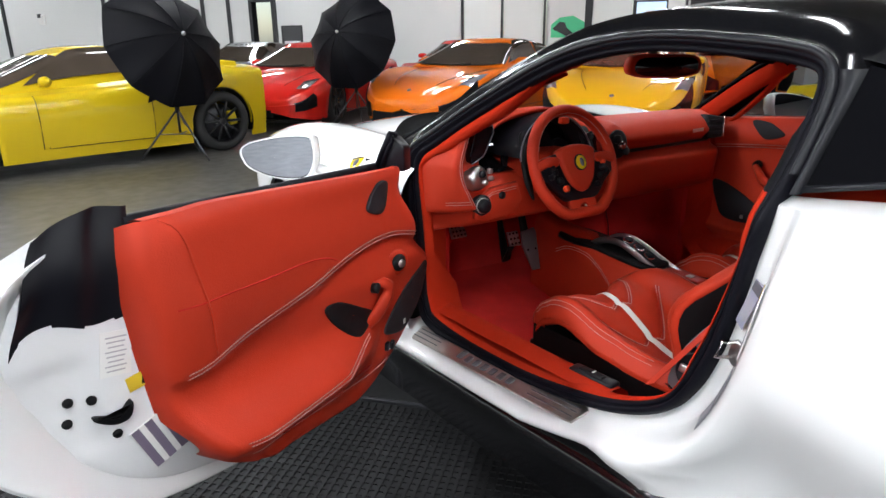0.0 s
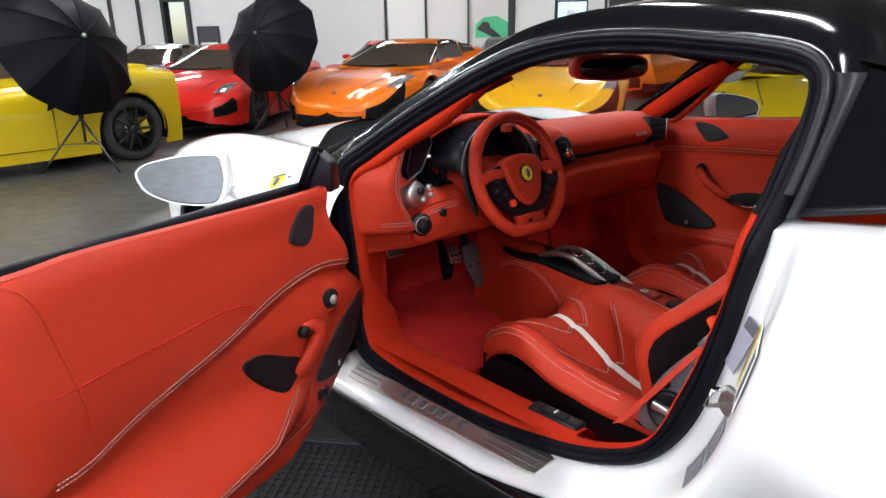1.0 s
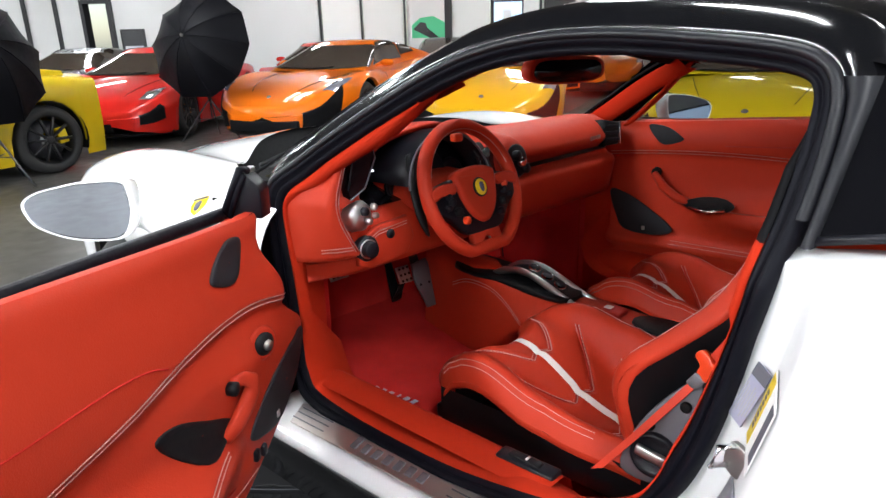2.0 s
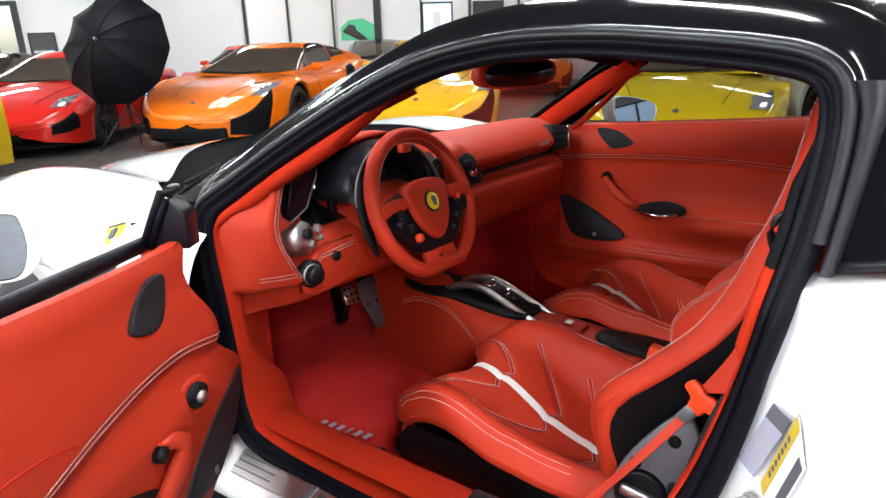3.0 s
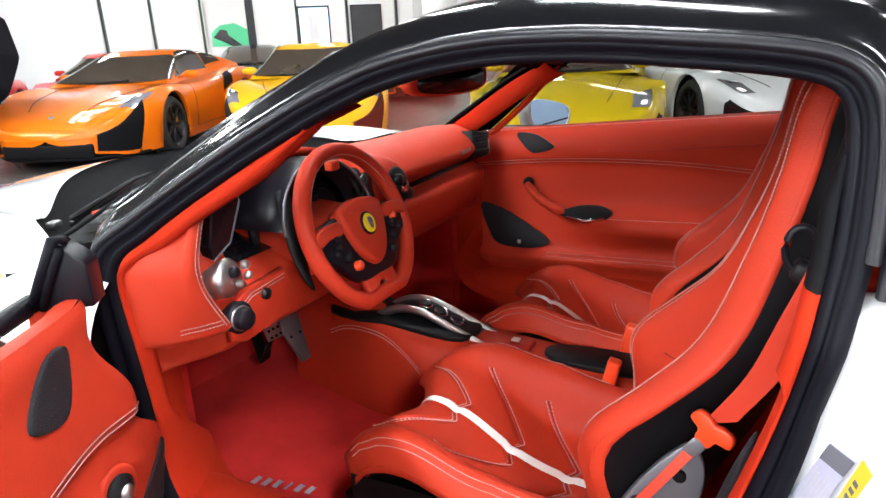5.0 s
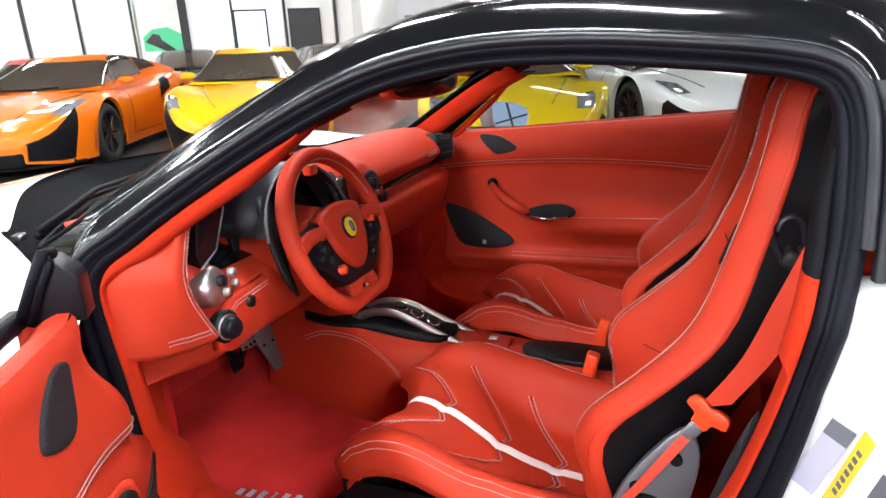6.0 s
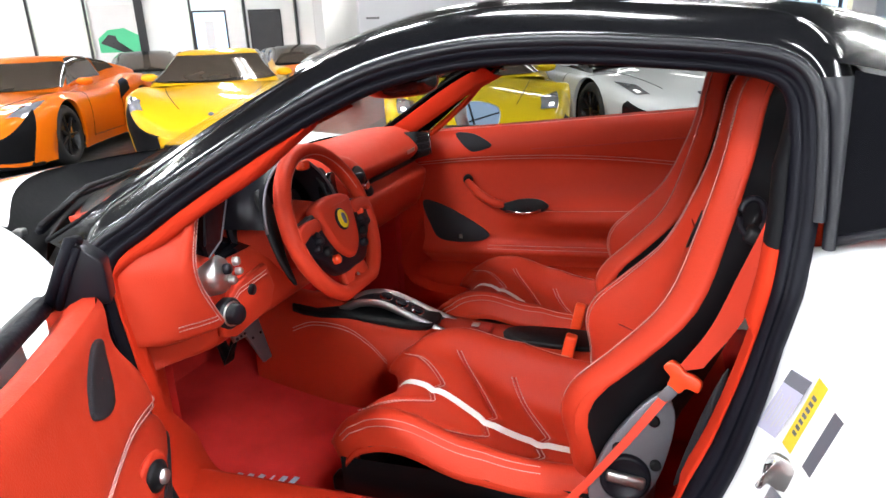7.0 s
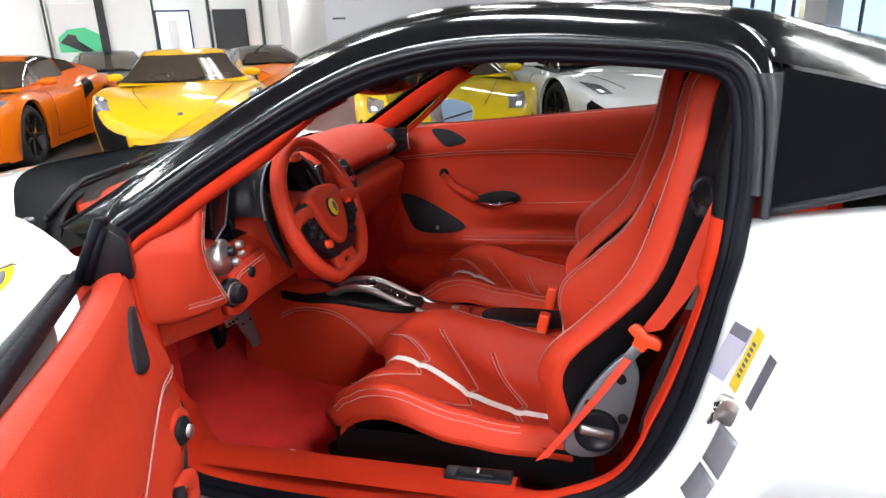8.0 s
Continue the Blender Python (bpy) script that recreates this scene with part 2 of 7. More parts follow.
def facing(at, normal, up=(0, 0, 1)):
    """A pose at a point whose z runs along normal and whose y leans to up."""
    z = Vector(normal).normalized()
    x = Vector(up).cross(z).normalized()
    y = z.cross(x)
    m = Matrix((x, y, z)).transposed().to_4x4()
    m.translation = Vector(at)
    return m


def smooth_poly(pts, n=5):
    return [tuple(q) for q in spline(pts, n, True)]


# ---- room: floor, walls, ceiling ----
def slab(name, s0, s1, n0, n1, z0, z1, material, parent=None, label="", bevel=0.0):
    m = room_pose((s0 + s1) / 2, (n0 + n1) / 2, (z0 + z1) / 2)
    return part(name, box(s1 - s0, n1 - n0, z1 - z0, bevel, m), material, parent, label, smooth=False)


FAR, BACK, LEFT, RIGHT = 18.0, -13.5, -21.0, 24.0
floor = tagged(slab("floor", LEFT - 0.2, RIGHT + 0.2, BACK - 0.2, FAR + 24, -0.2, 0.0, EPOXY), "glossy grey epoxy showroom floor with faint stains", "floor", kind="structure")
ceiling = tagged(slab("ceiling", LEFT - 0.2, RIGHT + 0.2, BACK - 0.2, FAR + 24, HALL, HALL + 0.2, CEIL), "dark painted open showroom ceiling", "ceiling", kind="structure")
# far wall: a solid stretch, a run of glazed doors, a corridor, a grey stretch, windows
tagged(slab("wall_far_a", LEFT, -11.95, FAR, FAR + 0.2, 0, HALL, PLASTER), "white painted showroom wall", "wall", kind="structure")
tagged(slab("wall_far_b", -11.9, -10.3, FAR, FAR + 0.2, 0, HALL, PLASTER), "white painted showroom wall", "wall", kind="structure")
tagged(slab("wall_far_c", -9.55, -4.0, FAR, FAR + 0.2, 0, HALL, PLASTER), "white painted showroom wall beside a framed picture", "wall", kind="structure")
tagged(slab("wall_far_d", 3.55, 3.8, FAR, FAR + 0.2, 0, HALL, PLASTER), "white corridor jamb", "wall", kind="structure")
tagged(slab("wall_far_e", 4.75, 19.6, FAR, FAR + 0.2, 0, HALL, GREYWALL), "pale grey painted showroom wall", "wall", kind="structure")
tagged(slab("wall_far_f", -10.3, -9.55, FAR, FAR + 0.2, 2.35, HALL, PLASTER), "white wall over a doorway", "wall", kind="structure")
tagged(slab("wall_far_g", 3.8, 4.75, FAR, FAR + 0.2, 2.9, HALL, PLASTER), "white wall over the corridor", "wall", kind="structure")
tagged(slab("wall_back", LEFT, RIGHT, BACK - 0.2, BACK, 0, HALL, PLASTER), "plain white rear wall", "wall", kind="structure")
tagged(slab("wall_left", LEFT - 0.2, LEFT, BACK, FAR + 0.2, 0, HALL, PLASTER), "white painted side wall", "wall", kind="structure")
tagged(slab("wall_right", RIGHT, RIGHT + 0.2, BACK, FAR - 23.4, 0, HALL, PLASTER), "white painted side wall", "wall", kind="structure")
tagged(slab("wall_right_b", RIGHT, RIGHT + 0.2, FAR - 23.4, FAR + 0.2, 3.4, HALL, PLASTER), "white wall over the windows", "wall", kind="structure")
tagged(slab("wall_right_c", RIGHT, RIGHT + 0.2, FAR - 23.4, FAR + 0.2, 0, 0.4, PLASTER), "white wall under the windows", "wall", kind="structure")
# corridor behind the far wall
for a, b, c, d, nm in ((3.6, 3.8, FAR + 0.2, FAR + 22, "wall_corridor_a"), (4.75, 4.95, FAR + 0.2, FAR + 22, "wall_corridor_b"), (3.6, 4.95, FAR + 22, FAR + 22.2, "wall_corridor_end"), (-10.9, -10.3, FAR + 2.4, FAR + 2.6, "wall_office"), (-10.3, -8.6, FAR + 2.4, FAR + 2.6, "wall_office_b")):
    tagged(slab(nm, a, b, c, d, 0, HALL, PLASTER), "white corridor wall", "wall", kind="structure")
cd = thing("door_corridor", "dark flush door closing the white corridor", "door", room_pose(4.3, FAR + 21.95), kind="structure")
part("door_leaf", box(0.85, 0.05, 2.05, 0.004, pose(0, 0, 0.985)), DARKPIC, cd, smooth=False)
part("door_frame", join(join(box(0.07, 0.09, 2.12, 0.004, pose(-0.46, 0, 1.06)), box(0.07, 0.09, 2.12, 0.004, pose(0.46, 0, 1.06))), box(0.99, 0.09, 0.07, 0.004, pose(0, 0, 2.12))), FRAME, cd, smooth=False)
for k, (s, h) in enumerate(((3.82, 0.9), (3.82, 0.9), (4.73, 0.9))):
    fr = thing("wall_picture", "small dark framed picture on the corridor wall", "picture", room_pose(s, FAR + 1.4 + 2.2 * k, 1.75))
    part("frame", box(0.03, h, 1.1, 0.006), FRAME, fr, smooth=False)

# glazed partition with black posts
glaz = thing("glazed_partition", "white frosted office partition with thin black uprights", "partition", room_pose(0, FAR), kind="structure")
POSTS = (-3.95, -2.86, -1.72, -0.58, 0.55, 1.82, 3.1)
for i, s in enumerate(POSTS):
    wdt = 0.19 if i == 3 else 0.05
    part("post", box(wdt, 0.14, HALL, 0.006, pose(s, 0.02, HALL / 2)), FRAME, glaz, smooth=False)
for a, b in zip(POSTS[:-1], POSTS[1:]):
    part("panel", box(b - a - 0.09, 0.04, HALL - 0.3, 0.003, pose((a + b) / 2, 0.05, HALL / 2)), PANEL, glaz, smooth=False)
part("panel", box(0.42, 0.04, HALL - 0.3, 0.003, pose(3.35, 0.05, HALL / 2)), PANEL, glaz, smooth=False)
part("head_rail", box(7.6, 0.16, 0.12, 0.004, pose(-0.3, 0.03, HALL - 0.1)), FRAME, glaz, smooth=False)
part("foot_rail", box(7.6, 0.16, 0.14, 0.004, pose(-0.3, 0.03, 0.07)), FRAME, glaz, smooth=False)
po = thing("wall_poster", "white poster with a green block and grey wedge", "poster", room_pose(-1.12, FAR - 0.03, 1.60))
part("sheet", box(0.98, 0.012, 1.25, 0.002), WHITEPAPER, po, smooth=False)
part("green_shape", plate([(-0.42, -0.42), (0.46, -0.42), (0.46, -0.05), (0.15, 0.12), (-0.2, 0.08), (-0.42, -0.1)], 0.008, facing((0, -0.006, 0), (0, -1, 0))), GREEN, po, smooth=False)
part("grey_shape", plate([(-0.3, -0.25), (0.3, -0.42), (0.05, -0.42), (-0.05, -0.05), (-0.2, -0.02), (-0.38, -0.2)], 0.008, facing((0, -0.015, 0), (0, -1, 0))), DARKPIC, po, smooth=False)
for s, mt, lb in ((0.97, DAY, "pale lit window in a white partition door"), (2.30, DARKPIC, "dark window in a white partition door")):
    wi = thing("door_window", lb, "window", room_pose(s, FAR - 0.03, 1.38), kind="structure")
    part("pane", box(0.72, 0.02, 1.28), mt, wi, smooth=False)
    for x, z, w_, h_ in ((-0.38, 0, 0.04, 1.36), (0.38, 0, 0.04, 1.36), (0, 0.66, 0.72, 0.04), (0, -0.66, 0.72, 0.04)):
        part("window_frame", box(w_, 0.05, h_, 0.003, pose(x, -0.005, z)), FRAME, wi, smooth=False)
    if mt is DAY:
        part("white_paper", box(0.22, 0.02, 0.7, 0.002, pose(-0.02, -0.02, 0.1)), WHITEPAPER, wi, smooth=False)
        part("yellow_paper", box(0.2, 0.02, 0.05, 0.002, pose(0.0, -0.03, -0.25)), YELLOWPAPER, wi, smooth=False)
# left stretch: uprights, switch box, doorway frame, picture
for s in (-19.3, -15.4, -11.92, -11.06):
    tagged(slab("trim_post", s - 0.05, s + 0.05, FAR - 0.06, FAR - 0.004, 0, HALL, FRAME), "thin black upright on the white wall", "post", kind="structure")
sw = thing("intercom", "small white wall intercom", "intercom", room_pose(-17.8, FAR - 0.05, 1.88))
part("body", box(0.22, 0.08, 0.3, 0.02), WHITEPAPER, sw)
part("bracket", box(0.12, 0.06, 0.12, 0.01, pose(-0.06, -0.03, 0.12)), DARKPIC, sw)
dw = thing("doorway_frame", "black metal frame of an open doorway", "door frame", room_pose(-9.92, FAR), kind="structure")
for x in (-0.36, 0.36):
    part("jamb", box(0.1, 0.3, 2.35, 0.004, pose(x, 0, 1.175)), FRAME, dw, smooth=False)
part("lintel", box(0.62, 0.3, 0.1, 0.004, pose(0, 0, 2.3)), FRAME, dw, smooth=False)
part("door_leaf", box(0.34, 0.05, 2.4, 0.004, pose(0.15, 0.5, 1.2)), DARKPIC, dw, smooth=False)
pi = thing("wall_picture", "dark framed picture on the white wall", "picture", room_pose(-9.05, FAR - 0.03, 1.27))
part("picture", box(0.6, 0.02, 0.56), DARKPIC, pi, smooth=False)
part("grey_band", box(0.5, 0.02, 0.1, 0.0, pose(0, -0.008, -0.16)), GREYWALL, pi, smooth=False)
part("frame", join(box(0.66, 0.05, 0.04, 0.004, pose(0, 0, 0.3)), join(box(0.66, 0.05, 0.04, 0.004, pose(0, 0, -0.3)), join(box(0.04, 0.05, 0.56, 0.004, pose(-0.31, 0, 0)), box(0.04, 0.05, 0.56, 0.004, pose(0.31, 0, 0))))), FRAME, pi, smooth=False)
tagged(slab("column", -5.75, -5.1, FAR - 4.2, FAR - 3.6, 0, HALL, PLASTER, bevel=0.01), "square white showroom column", "column", kind="structure")
tagged(slab("column_right", 20.6, 21.4, FAR - 3.0, FAR - 2.2, 0, HALL, GREYWALL, bevel=0.01), "square pale column beside the windows", "column", kind="structure")
wl = thing("wall_lettering", "row of small grey marks on the wall", "sign", room_pose(4.98, FAR - 0.01, 1.78))
for k in range(5):
    part("mark", box(0.05, 0.02, 0.05, 0.0, pose(0.075 * k, 0, 0)), DARKPIC, wl, smooth=False)

# window bands with daylight behind: behind the camera, far right of the far wall, right wall
def window_band(name, m, width, z0, z1, count, label):
    w = thing(name, label, "window", m, kind="structure")
    part("backdrop", box(width, 0.02, z1 - z0, 0, pose(0, 0.6, (z0 + z1) / 2)), DAY, w, smooth=False)
    for i in range(count + 1):
        part("mullion", box(0.08, 0.12, z1 - z0, 0.004, pose(-width / 2 + width * i / count, 0, (z0 + z1) / 2)), FRAME, w, smooth=False)
    for z in (z0 + 0.03, z0 + (z1 - z0) * 0.62, z1 - 0.03):
        part("transom", box(width, 0.10, 0.06, 0.004, pose(0, 0, z)), FRAME, w, smooth=False)
    return w


window_band("window_far_right", room_pose(21.8, FAR), 4.4, 0.4, 3.4, 4, "bright shop windows with dark mullions")
window_band("window_right", room_pose(RIGHT, FAR - 11.7) @ pose(0, 0, 0, 0, 0, -90), 23.4, 0.4, 3.4, 12, "bright shop windows with dark mullions")

# ceiling lights: strips of tubes in trays
def ceiling_light(m, length):
    li = thing("ceiling_light", "long white fluorescent ceiling light", "lamp", m, group="ceiling lights")
    part("tray", box(0.34, length, 0.06, 0.01, pose(0, 0, 0.03)), TRAY, li, smooth=False)
    for x in (-0.08, 0.08):
        part("tube", tube([(x, -length / 2 + 0.05, -0.025), (x, length / 2 - 0.05, -0.025)], 0.02, 8), TUBE, li)
    return li


first_light = ceiling_light(room_pose(-9, -1.5, HALL - 0.07), 2.4)
# rows with j < 0 are unseen, added behind the camera as cabin fill
for i in range(-2, 6):
    for j in range(-2, 5):
        if i or j:
            copy_thing(first_light, room_pose(-9 + 5.0 * i, -1.5 + 4.2 * j, HALL - 0.07))
for k in range(4):
    copy_thing(first_light, room_pose(4.28, FAR + 3 + 5.0 * k, HALL - 0.07))
cl_ = new("tube_fill_lamp", bpy.data.lights.new("tube_fill_lamp", "AREA"))
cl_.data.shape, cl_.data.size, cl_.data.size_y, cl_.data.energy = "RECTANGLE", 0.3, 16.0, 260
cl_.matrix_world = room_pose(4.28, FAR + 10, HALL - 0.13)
# area lamps stand in for the tubes of the rows nearest to the cars; watts are weighted by place
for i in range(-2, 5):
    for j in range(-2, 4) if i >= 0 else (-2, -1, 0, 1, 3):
        la = new("tube_fill_lamp", bpy.data.lights.new("tube_fill_lamp", "AREA"))
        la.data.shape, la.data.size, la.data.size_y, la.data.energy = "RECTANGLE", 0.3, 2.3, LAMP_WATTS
        # stronger behind and to the left, only to brighten the cabin
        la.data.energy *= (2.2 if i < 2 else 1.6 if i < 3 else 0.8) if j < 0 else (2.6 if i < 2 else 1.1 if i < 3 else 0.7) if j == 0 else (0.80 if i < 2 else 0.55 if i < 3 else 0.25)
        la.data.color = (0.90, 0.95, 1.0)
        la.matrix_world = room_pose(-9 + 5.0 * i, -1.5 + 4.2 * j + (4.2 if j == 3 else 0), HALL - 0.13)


# ---- the white coupe ----
car = thing("sports_car", "white two-seat sports car, black roof, red interior, door open", "car", LEVEL)
SEATX = 0.317


def side_x(z):
    """Half-width of the cabin side at the door opening."""
    return 0.735 if z < 0.9 else 0.735 - 0.558 * (z - 0.9)


OPENING = [(0.15, 0.405), (0.0, 0.386), (-0.24, 0.388), (-0.42, 0.412), (-0.547, 0.444), (-0.65, 0.497), (-0.705, 0.565), (-0.740, 0.65),
           (-0.764, 0.745), (-0.780, 0.83), (-0.790, 0.91), (-0.797, 0.975), (-0.802, 1.05), (-0.798, 1.108), (-0.775, 1.138), (-0.72, 1.153),
           (-0.62, 1.165), (-0.5, 1.175), (-0.37, 1.174), (-0.25, 1.155), (-0.155, 1.121), (-0.056, 1.070), (0.055, 1.004), (0.15, 0.941),
           (0.205, 0.903), (0.236, 0.84), (0.226, 0.70), (0.212, 0.54), (0.19, 0.45)]
RING = spline(OPENING, 5, True)
NR = len(RING)
# normals of the ring, pointing out of the opening
RINGN = []
for i in range(NR):
    d = RING[(i + 1) % NR] - RING[i - 1]
    d = d / np.linalg.norm(d)
    RINGN.append(np.array((d[1], -d[0])))
if RINGN[5][1] > 0:
    RINGN = [-q for q in RINGN]


def roof_lift(sign, z):
    """The passenger side's roof rail runs a little higher."""
    return 0.032 * max(0.0, min(1.0, (z - 0.98) / 0.15)) if sign > 0 else 0.0


def seal_row(sign, dn, dx, lining=False):
    """The door opening's outline, moved out by dn in its plane and sideways by dx: narrow along the roof and the rear pillar, wide along the sill."""
    row = []
    for i in range(NR):
        (y, z), n = RING[i], RINGN[i]
        high = max(0.0, min(1.0, (z - 0.62) / 0.35))
        sill = max(0.0, min(1.0, (0.60 - z) / 0.12))
        front = max(0.0, min(1.0, (y + 0.10) / 0.1)) * (max(0.0, min(1.0, (z - 0.86) / 0.08)) if lining else high)
        d = dn * (0.52 + 0.30 * (1 - sill) * (1 - high) - 0.10 * high + (0.0 if lining else -0.02) * front) if dn < 0 else dn
        if lining:
            d += 0.055 * sill * max(0.0, min(1.0, (-dx - 0.05) / 0.10))
            d -= 0.020 * front * max(0.0, min(1.0, (-dx - 0.010) / 0.04))
        if lining and dn < 0 and high > 0.6 and y < -0.1:
            rear = max(0.0, min(1.0, (-y - 0.70) / 0.06)) * max(0.0, min(1.0, (1.10 - z) / 0.08))
            d = -0.012 + (d + 0.012 - 0.010 * max(0.0, min(1.0, (-dx - 0.010) / 0.04))) * rear
        x = dx * (0.36 + 0.64 * sill * (1 - 0.62 * max(0.0, min(1.0, (-y - 0.40) / 0.14))) - 0.10 * (1 - sill) * max(0.0, min(1.0, y / 0.1))) if lining and dx < -0.02 else dx
        if not lining:
            d -= 0.013 * max(0.0, min(1.0, (dn + 0.036) / 0.034)) * max(0.0, min(1.0, (0.10 - y) / 0.1)) * max(0.0, min(1.0, (0.98 - z) / 0.15))
        row.append((sign * (side_x(z) + x), y + n[0] * d, z + n[1] * d + roof_lift(sign, z)))
    return row


for sign, nm in ((-1, ""), (1, "")):
    seal = part("door_seal", sheet([seal_row(sign, d, x) for d, x in ((0.016, -0.03), (0.014, 0.004), (0.004, 0.014), (-0.008, 0.010), (-0.013, -0.002), (-0.020, 0.002), (-0.034, 0.004), (-0.046, -0.012), (-0.047, -0.020))], False, True), RUBBER, car, "ribbed black rubber door seal")
    rows = [seal_row(sign, d, x, True) for d, x in ((-0.047, -0.010), (-0.050, -0.022), (-0.052, -0.05), (-0.056, -0.10), (-0.050, -0.155), (-0.03, -0.162))]
    up = [i for i in range(NR) if RING[i][0] < -0.74 and RING[i][1] > 0.93]
    low = [i % NR for i in range(up[-1], up[0] + NR + 1)]
    part("opening_trim", sheet([[r[i] for i in low] for r in rows]), RED_SUEDE, car, "red suede trim round the door opening")
    # upper rear of the dark red lining, its shade put in as black
    part("upper_pillar_lining", sheet([[r[i] for i in up] for r in rows]), DULL, car, "rear pillar lining coloured black for shade")

# white sill and quarter panel run out from the lower and rear edge of the opening
LOW = [((0.43 - 0.06 * k, 0.398), (0.0, -1.0)) for k in range(5)] + [(tuple(RING[i]), tuple(RINGN[i])) for i in range(3, 5 * 11 + 1)]
LOW = [((p[0], p[1] if k > 14 else 0.394), n if k > 14 else (0.0, -1.0)) for k, (p, n) in enumerate(LOW)]
for sign in (-1, 1):
    rows = []
    for k, (sd, sx, rd, rx) in enumerate(((-0.004, -0.020, -0.004, -0.016), (0.012, -0.006, 0.028, 0.0), (0.019, 0.004, 0.034, 0.002), (0.022, 0.014, 0.040, 0.014), (0.025, 0.022, 0.049, 0.036), (0.028, 0.032, 0.058, 0.058), (0.031, 0.042, 0.066, 0.071), (0.035, 0.052, 0.082, 0.083), (0.040, 0.061, 0.12, 0.097), (0.048, 0.066, 0.19, 0.116), (0.056, 0.062, 0.30, 0.150), (0.064, 0.045, 0.45, 0.185), (0.068, 0.0, 0.62, 0.20))):
        row = []
        for j, ((y, z), n) in enumerate(LOW):
            b = max(0.0, min(1.0, (j - 19) / 15))
            b = b * b * (3 - 2 * b)
            dn, dx = sd + (rd - sd) * b, sx + (rx - sx) * b
            top = max(0.0, (z - 0.75) / 0.25)
            dx -= top * top * 0.78 * max(0.0, dx)
            toe = 0.028 * max(0.0, (y + 0.5) / 0.65) if k > 1 else 0.0
            yy, zz = y + n[0] * dn, z + n[1] * dn
            zz += max(0.0, -0.80 - yy) * 0.20 * max(0.0, (z - 0.75) / 0.25)
            zz -= 0.050 * max(0.0, (z - 0.82) / 0.155)
            # below the shoulder line the flank turns under, bent further to darken it
            dx -= 0.60 * b * max(0.0, 0.655 - zz) * max(0.0, min(1.0, (dn - 0.08) / 0.05))
            row.append((sign * (0.735 + dx + toe * (1 - b)), yy, zz))
        rows.append(row)
    part("quarter_panel", sheet(rows), WHITE, car, "glossy white sill and rear quarter panel")
    # haunch top, under the quarter window
    last = [r[-1] for r in rows]
    inner = [(sign * min(abs(p[0]) - 0.005, side_x(1.0) - 0.02 - 0.03 * t), p[1], p[2] + 0.004) for t, p in zip(np.linspace(0, 1, len(last)), last)]
    part("haunch_ledge", sheet([last, [((a[0] + b[0]) / 2, b[1], b[2] + 0.008) for a, b in zip(last, inner)], inner]), WHITE, car)
    # black skirt below the sill
    sk = []
    for x, z in ((0.74, 0.340), (0.782, 0.334), (0.792, 0.31), (0.785, 0.262), (0.755, 0.215), (0.735, 0.14), (0.70, 0.10)):
        sk.append([(sign * (x + 0.02 * max(0, (y + 0.5) / 0.7)), y, z) for y in np.linspace(0.42, -1.25, 14)])
    part("side_skirt", sheet(sk), GLOSSBLACK, car, "black side skirt")

# brushed sill plate with grooves and raised letters drawn as bars
SILL = facing((-0.760, -0.146, 0.3860), (-0.30, 0.028, 1), (-0.03, 1, 0))
sp = part("sill_plate", plate([(-0.028, 0.305), (0.026, 0.325), (0.031, 0.31), (0.031, -0.30), (0.022, -0.318), (-0.026, -0.308), (-0.029, -0.29)][::-1], 0.005, SILL, 0.0015), PLATE, car, "brushed steel sill plate with raised script", smooth=False)
for a, b in ((0.2, 0.31), (-0.30, -0.16)):
    for x in (-0.014, 0.002, 0.016):
        part("groove", box(0.0025, abs(b - a), 0.002, 0, SILL @ pose(x, (a + b) / 2, 0.0055)), DARKMETAL, sp, smooth=False)
for k in range(7):
    h = 0.034 if k == 0 else 0.024
    part("script_bar", box(h, 0.018, 0.004, 0.0015, SILL @ pose(0.0 - (0.034 - h) / 2, 0.10 - 0.032 * k, 0.006)), DARKMETAL, sp)

# front fender, bonnet and nose
HOODZ = ((0.45, 0.955), (0.8, 0.945), (1.02, 0.922), (1.31, 0.872), (1.66, 0.775), (2.0, 0.60), (2.12, 0.50))
FENZ = ((0.20, 0.873), (0.30, 0.886), (0.5, 0.913), (0.8, 0.930), (1.1, 0.900), (1.45, 0.815), (1.75, 0.70), (2.0, 0.57), (2.12, 0.48))
FENW = ((0.20, 0.800), (0.30, 0.812), (0.46, 0.835), (0.75, 0.868), (1.0, 0.868), (1.2, 0.832), (1.32, 0.80), (1.42, 0.758), (1.75, 0.64), (2.0, 0.48), (2.12, 0.36))
AXF, AXR, WR = 0.98, -1.62, 0.335


def arch(y, axle, low):
    d = 0.385**2 - (y - axle) ** 2
    return max(low, WR + math.sqrt(d)) if d > 0 else low


def front_half(y):
    w, zf, zh = interp(y, FENW), interp(y, FENZ), interp(y, HOODZ)
    lo = arch(y, AXF, 0.16 + 0.05 * max(0, (y - 1.7) / 0.4))
    lo = max(lo, 0.345 * max(0.0, min(1.0, (0.66 - y) / 0.1)))
    mid = max(lo + 0.02, 0.5 * (lo + zf))
    pts = [(w - 0.035, lo), (w, mid), (w - 0.005, zf - 0.12 if zf - 0.12 > mid else mid + 0.02), (w - 0.06, zf - 0.025), (w - 0.17, zf), (w - 0.29, zf - 0.030), (w * 0.48, zh - 0.018), (w * 0.2, zh - 0.002), (0, zh)]
    return spline(pts, 4)



def hood_edge_y(x):
    """The bonnet's rear edge, a bow across the car."""
    return 1.03 - 0.52 * (abs(x) / 0.66) ** 1.5


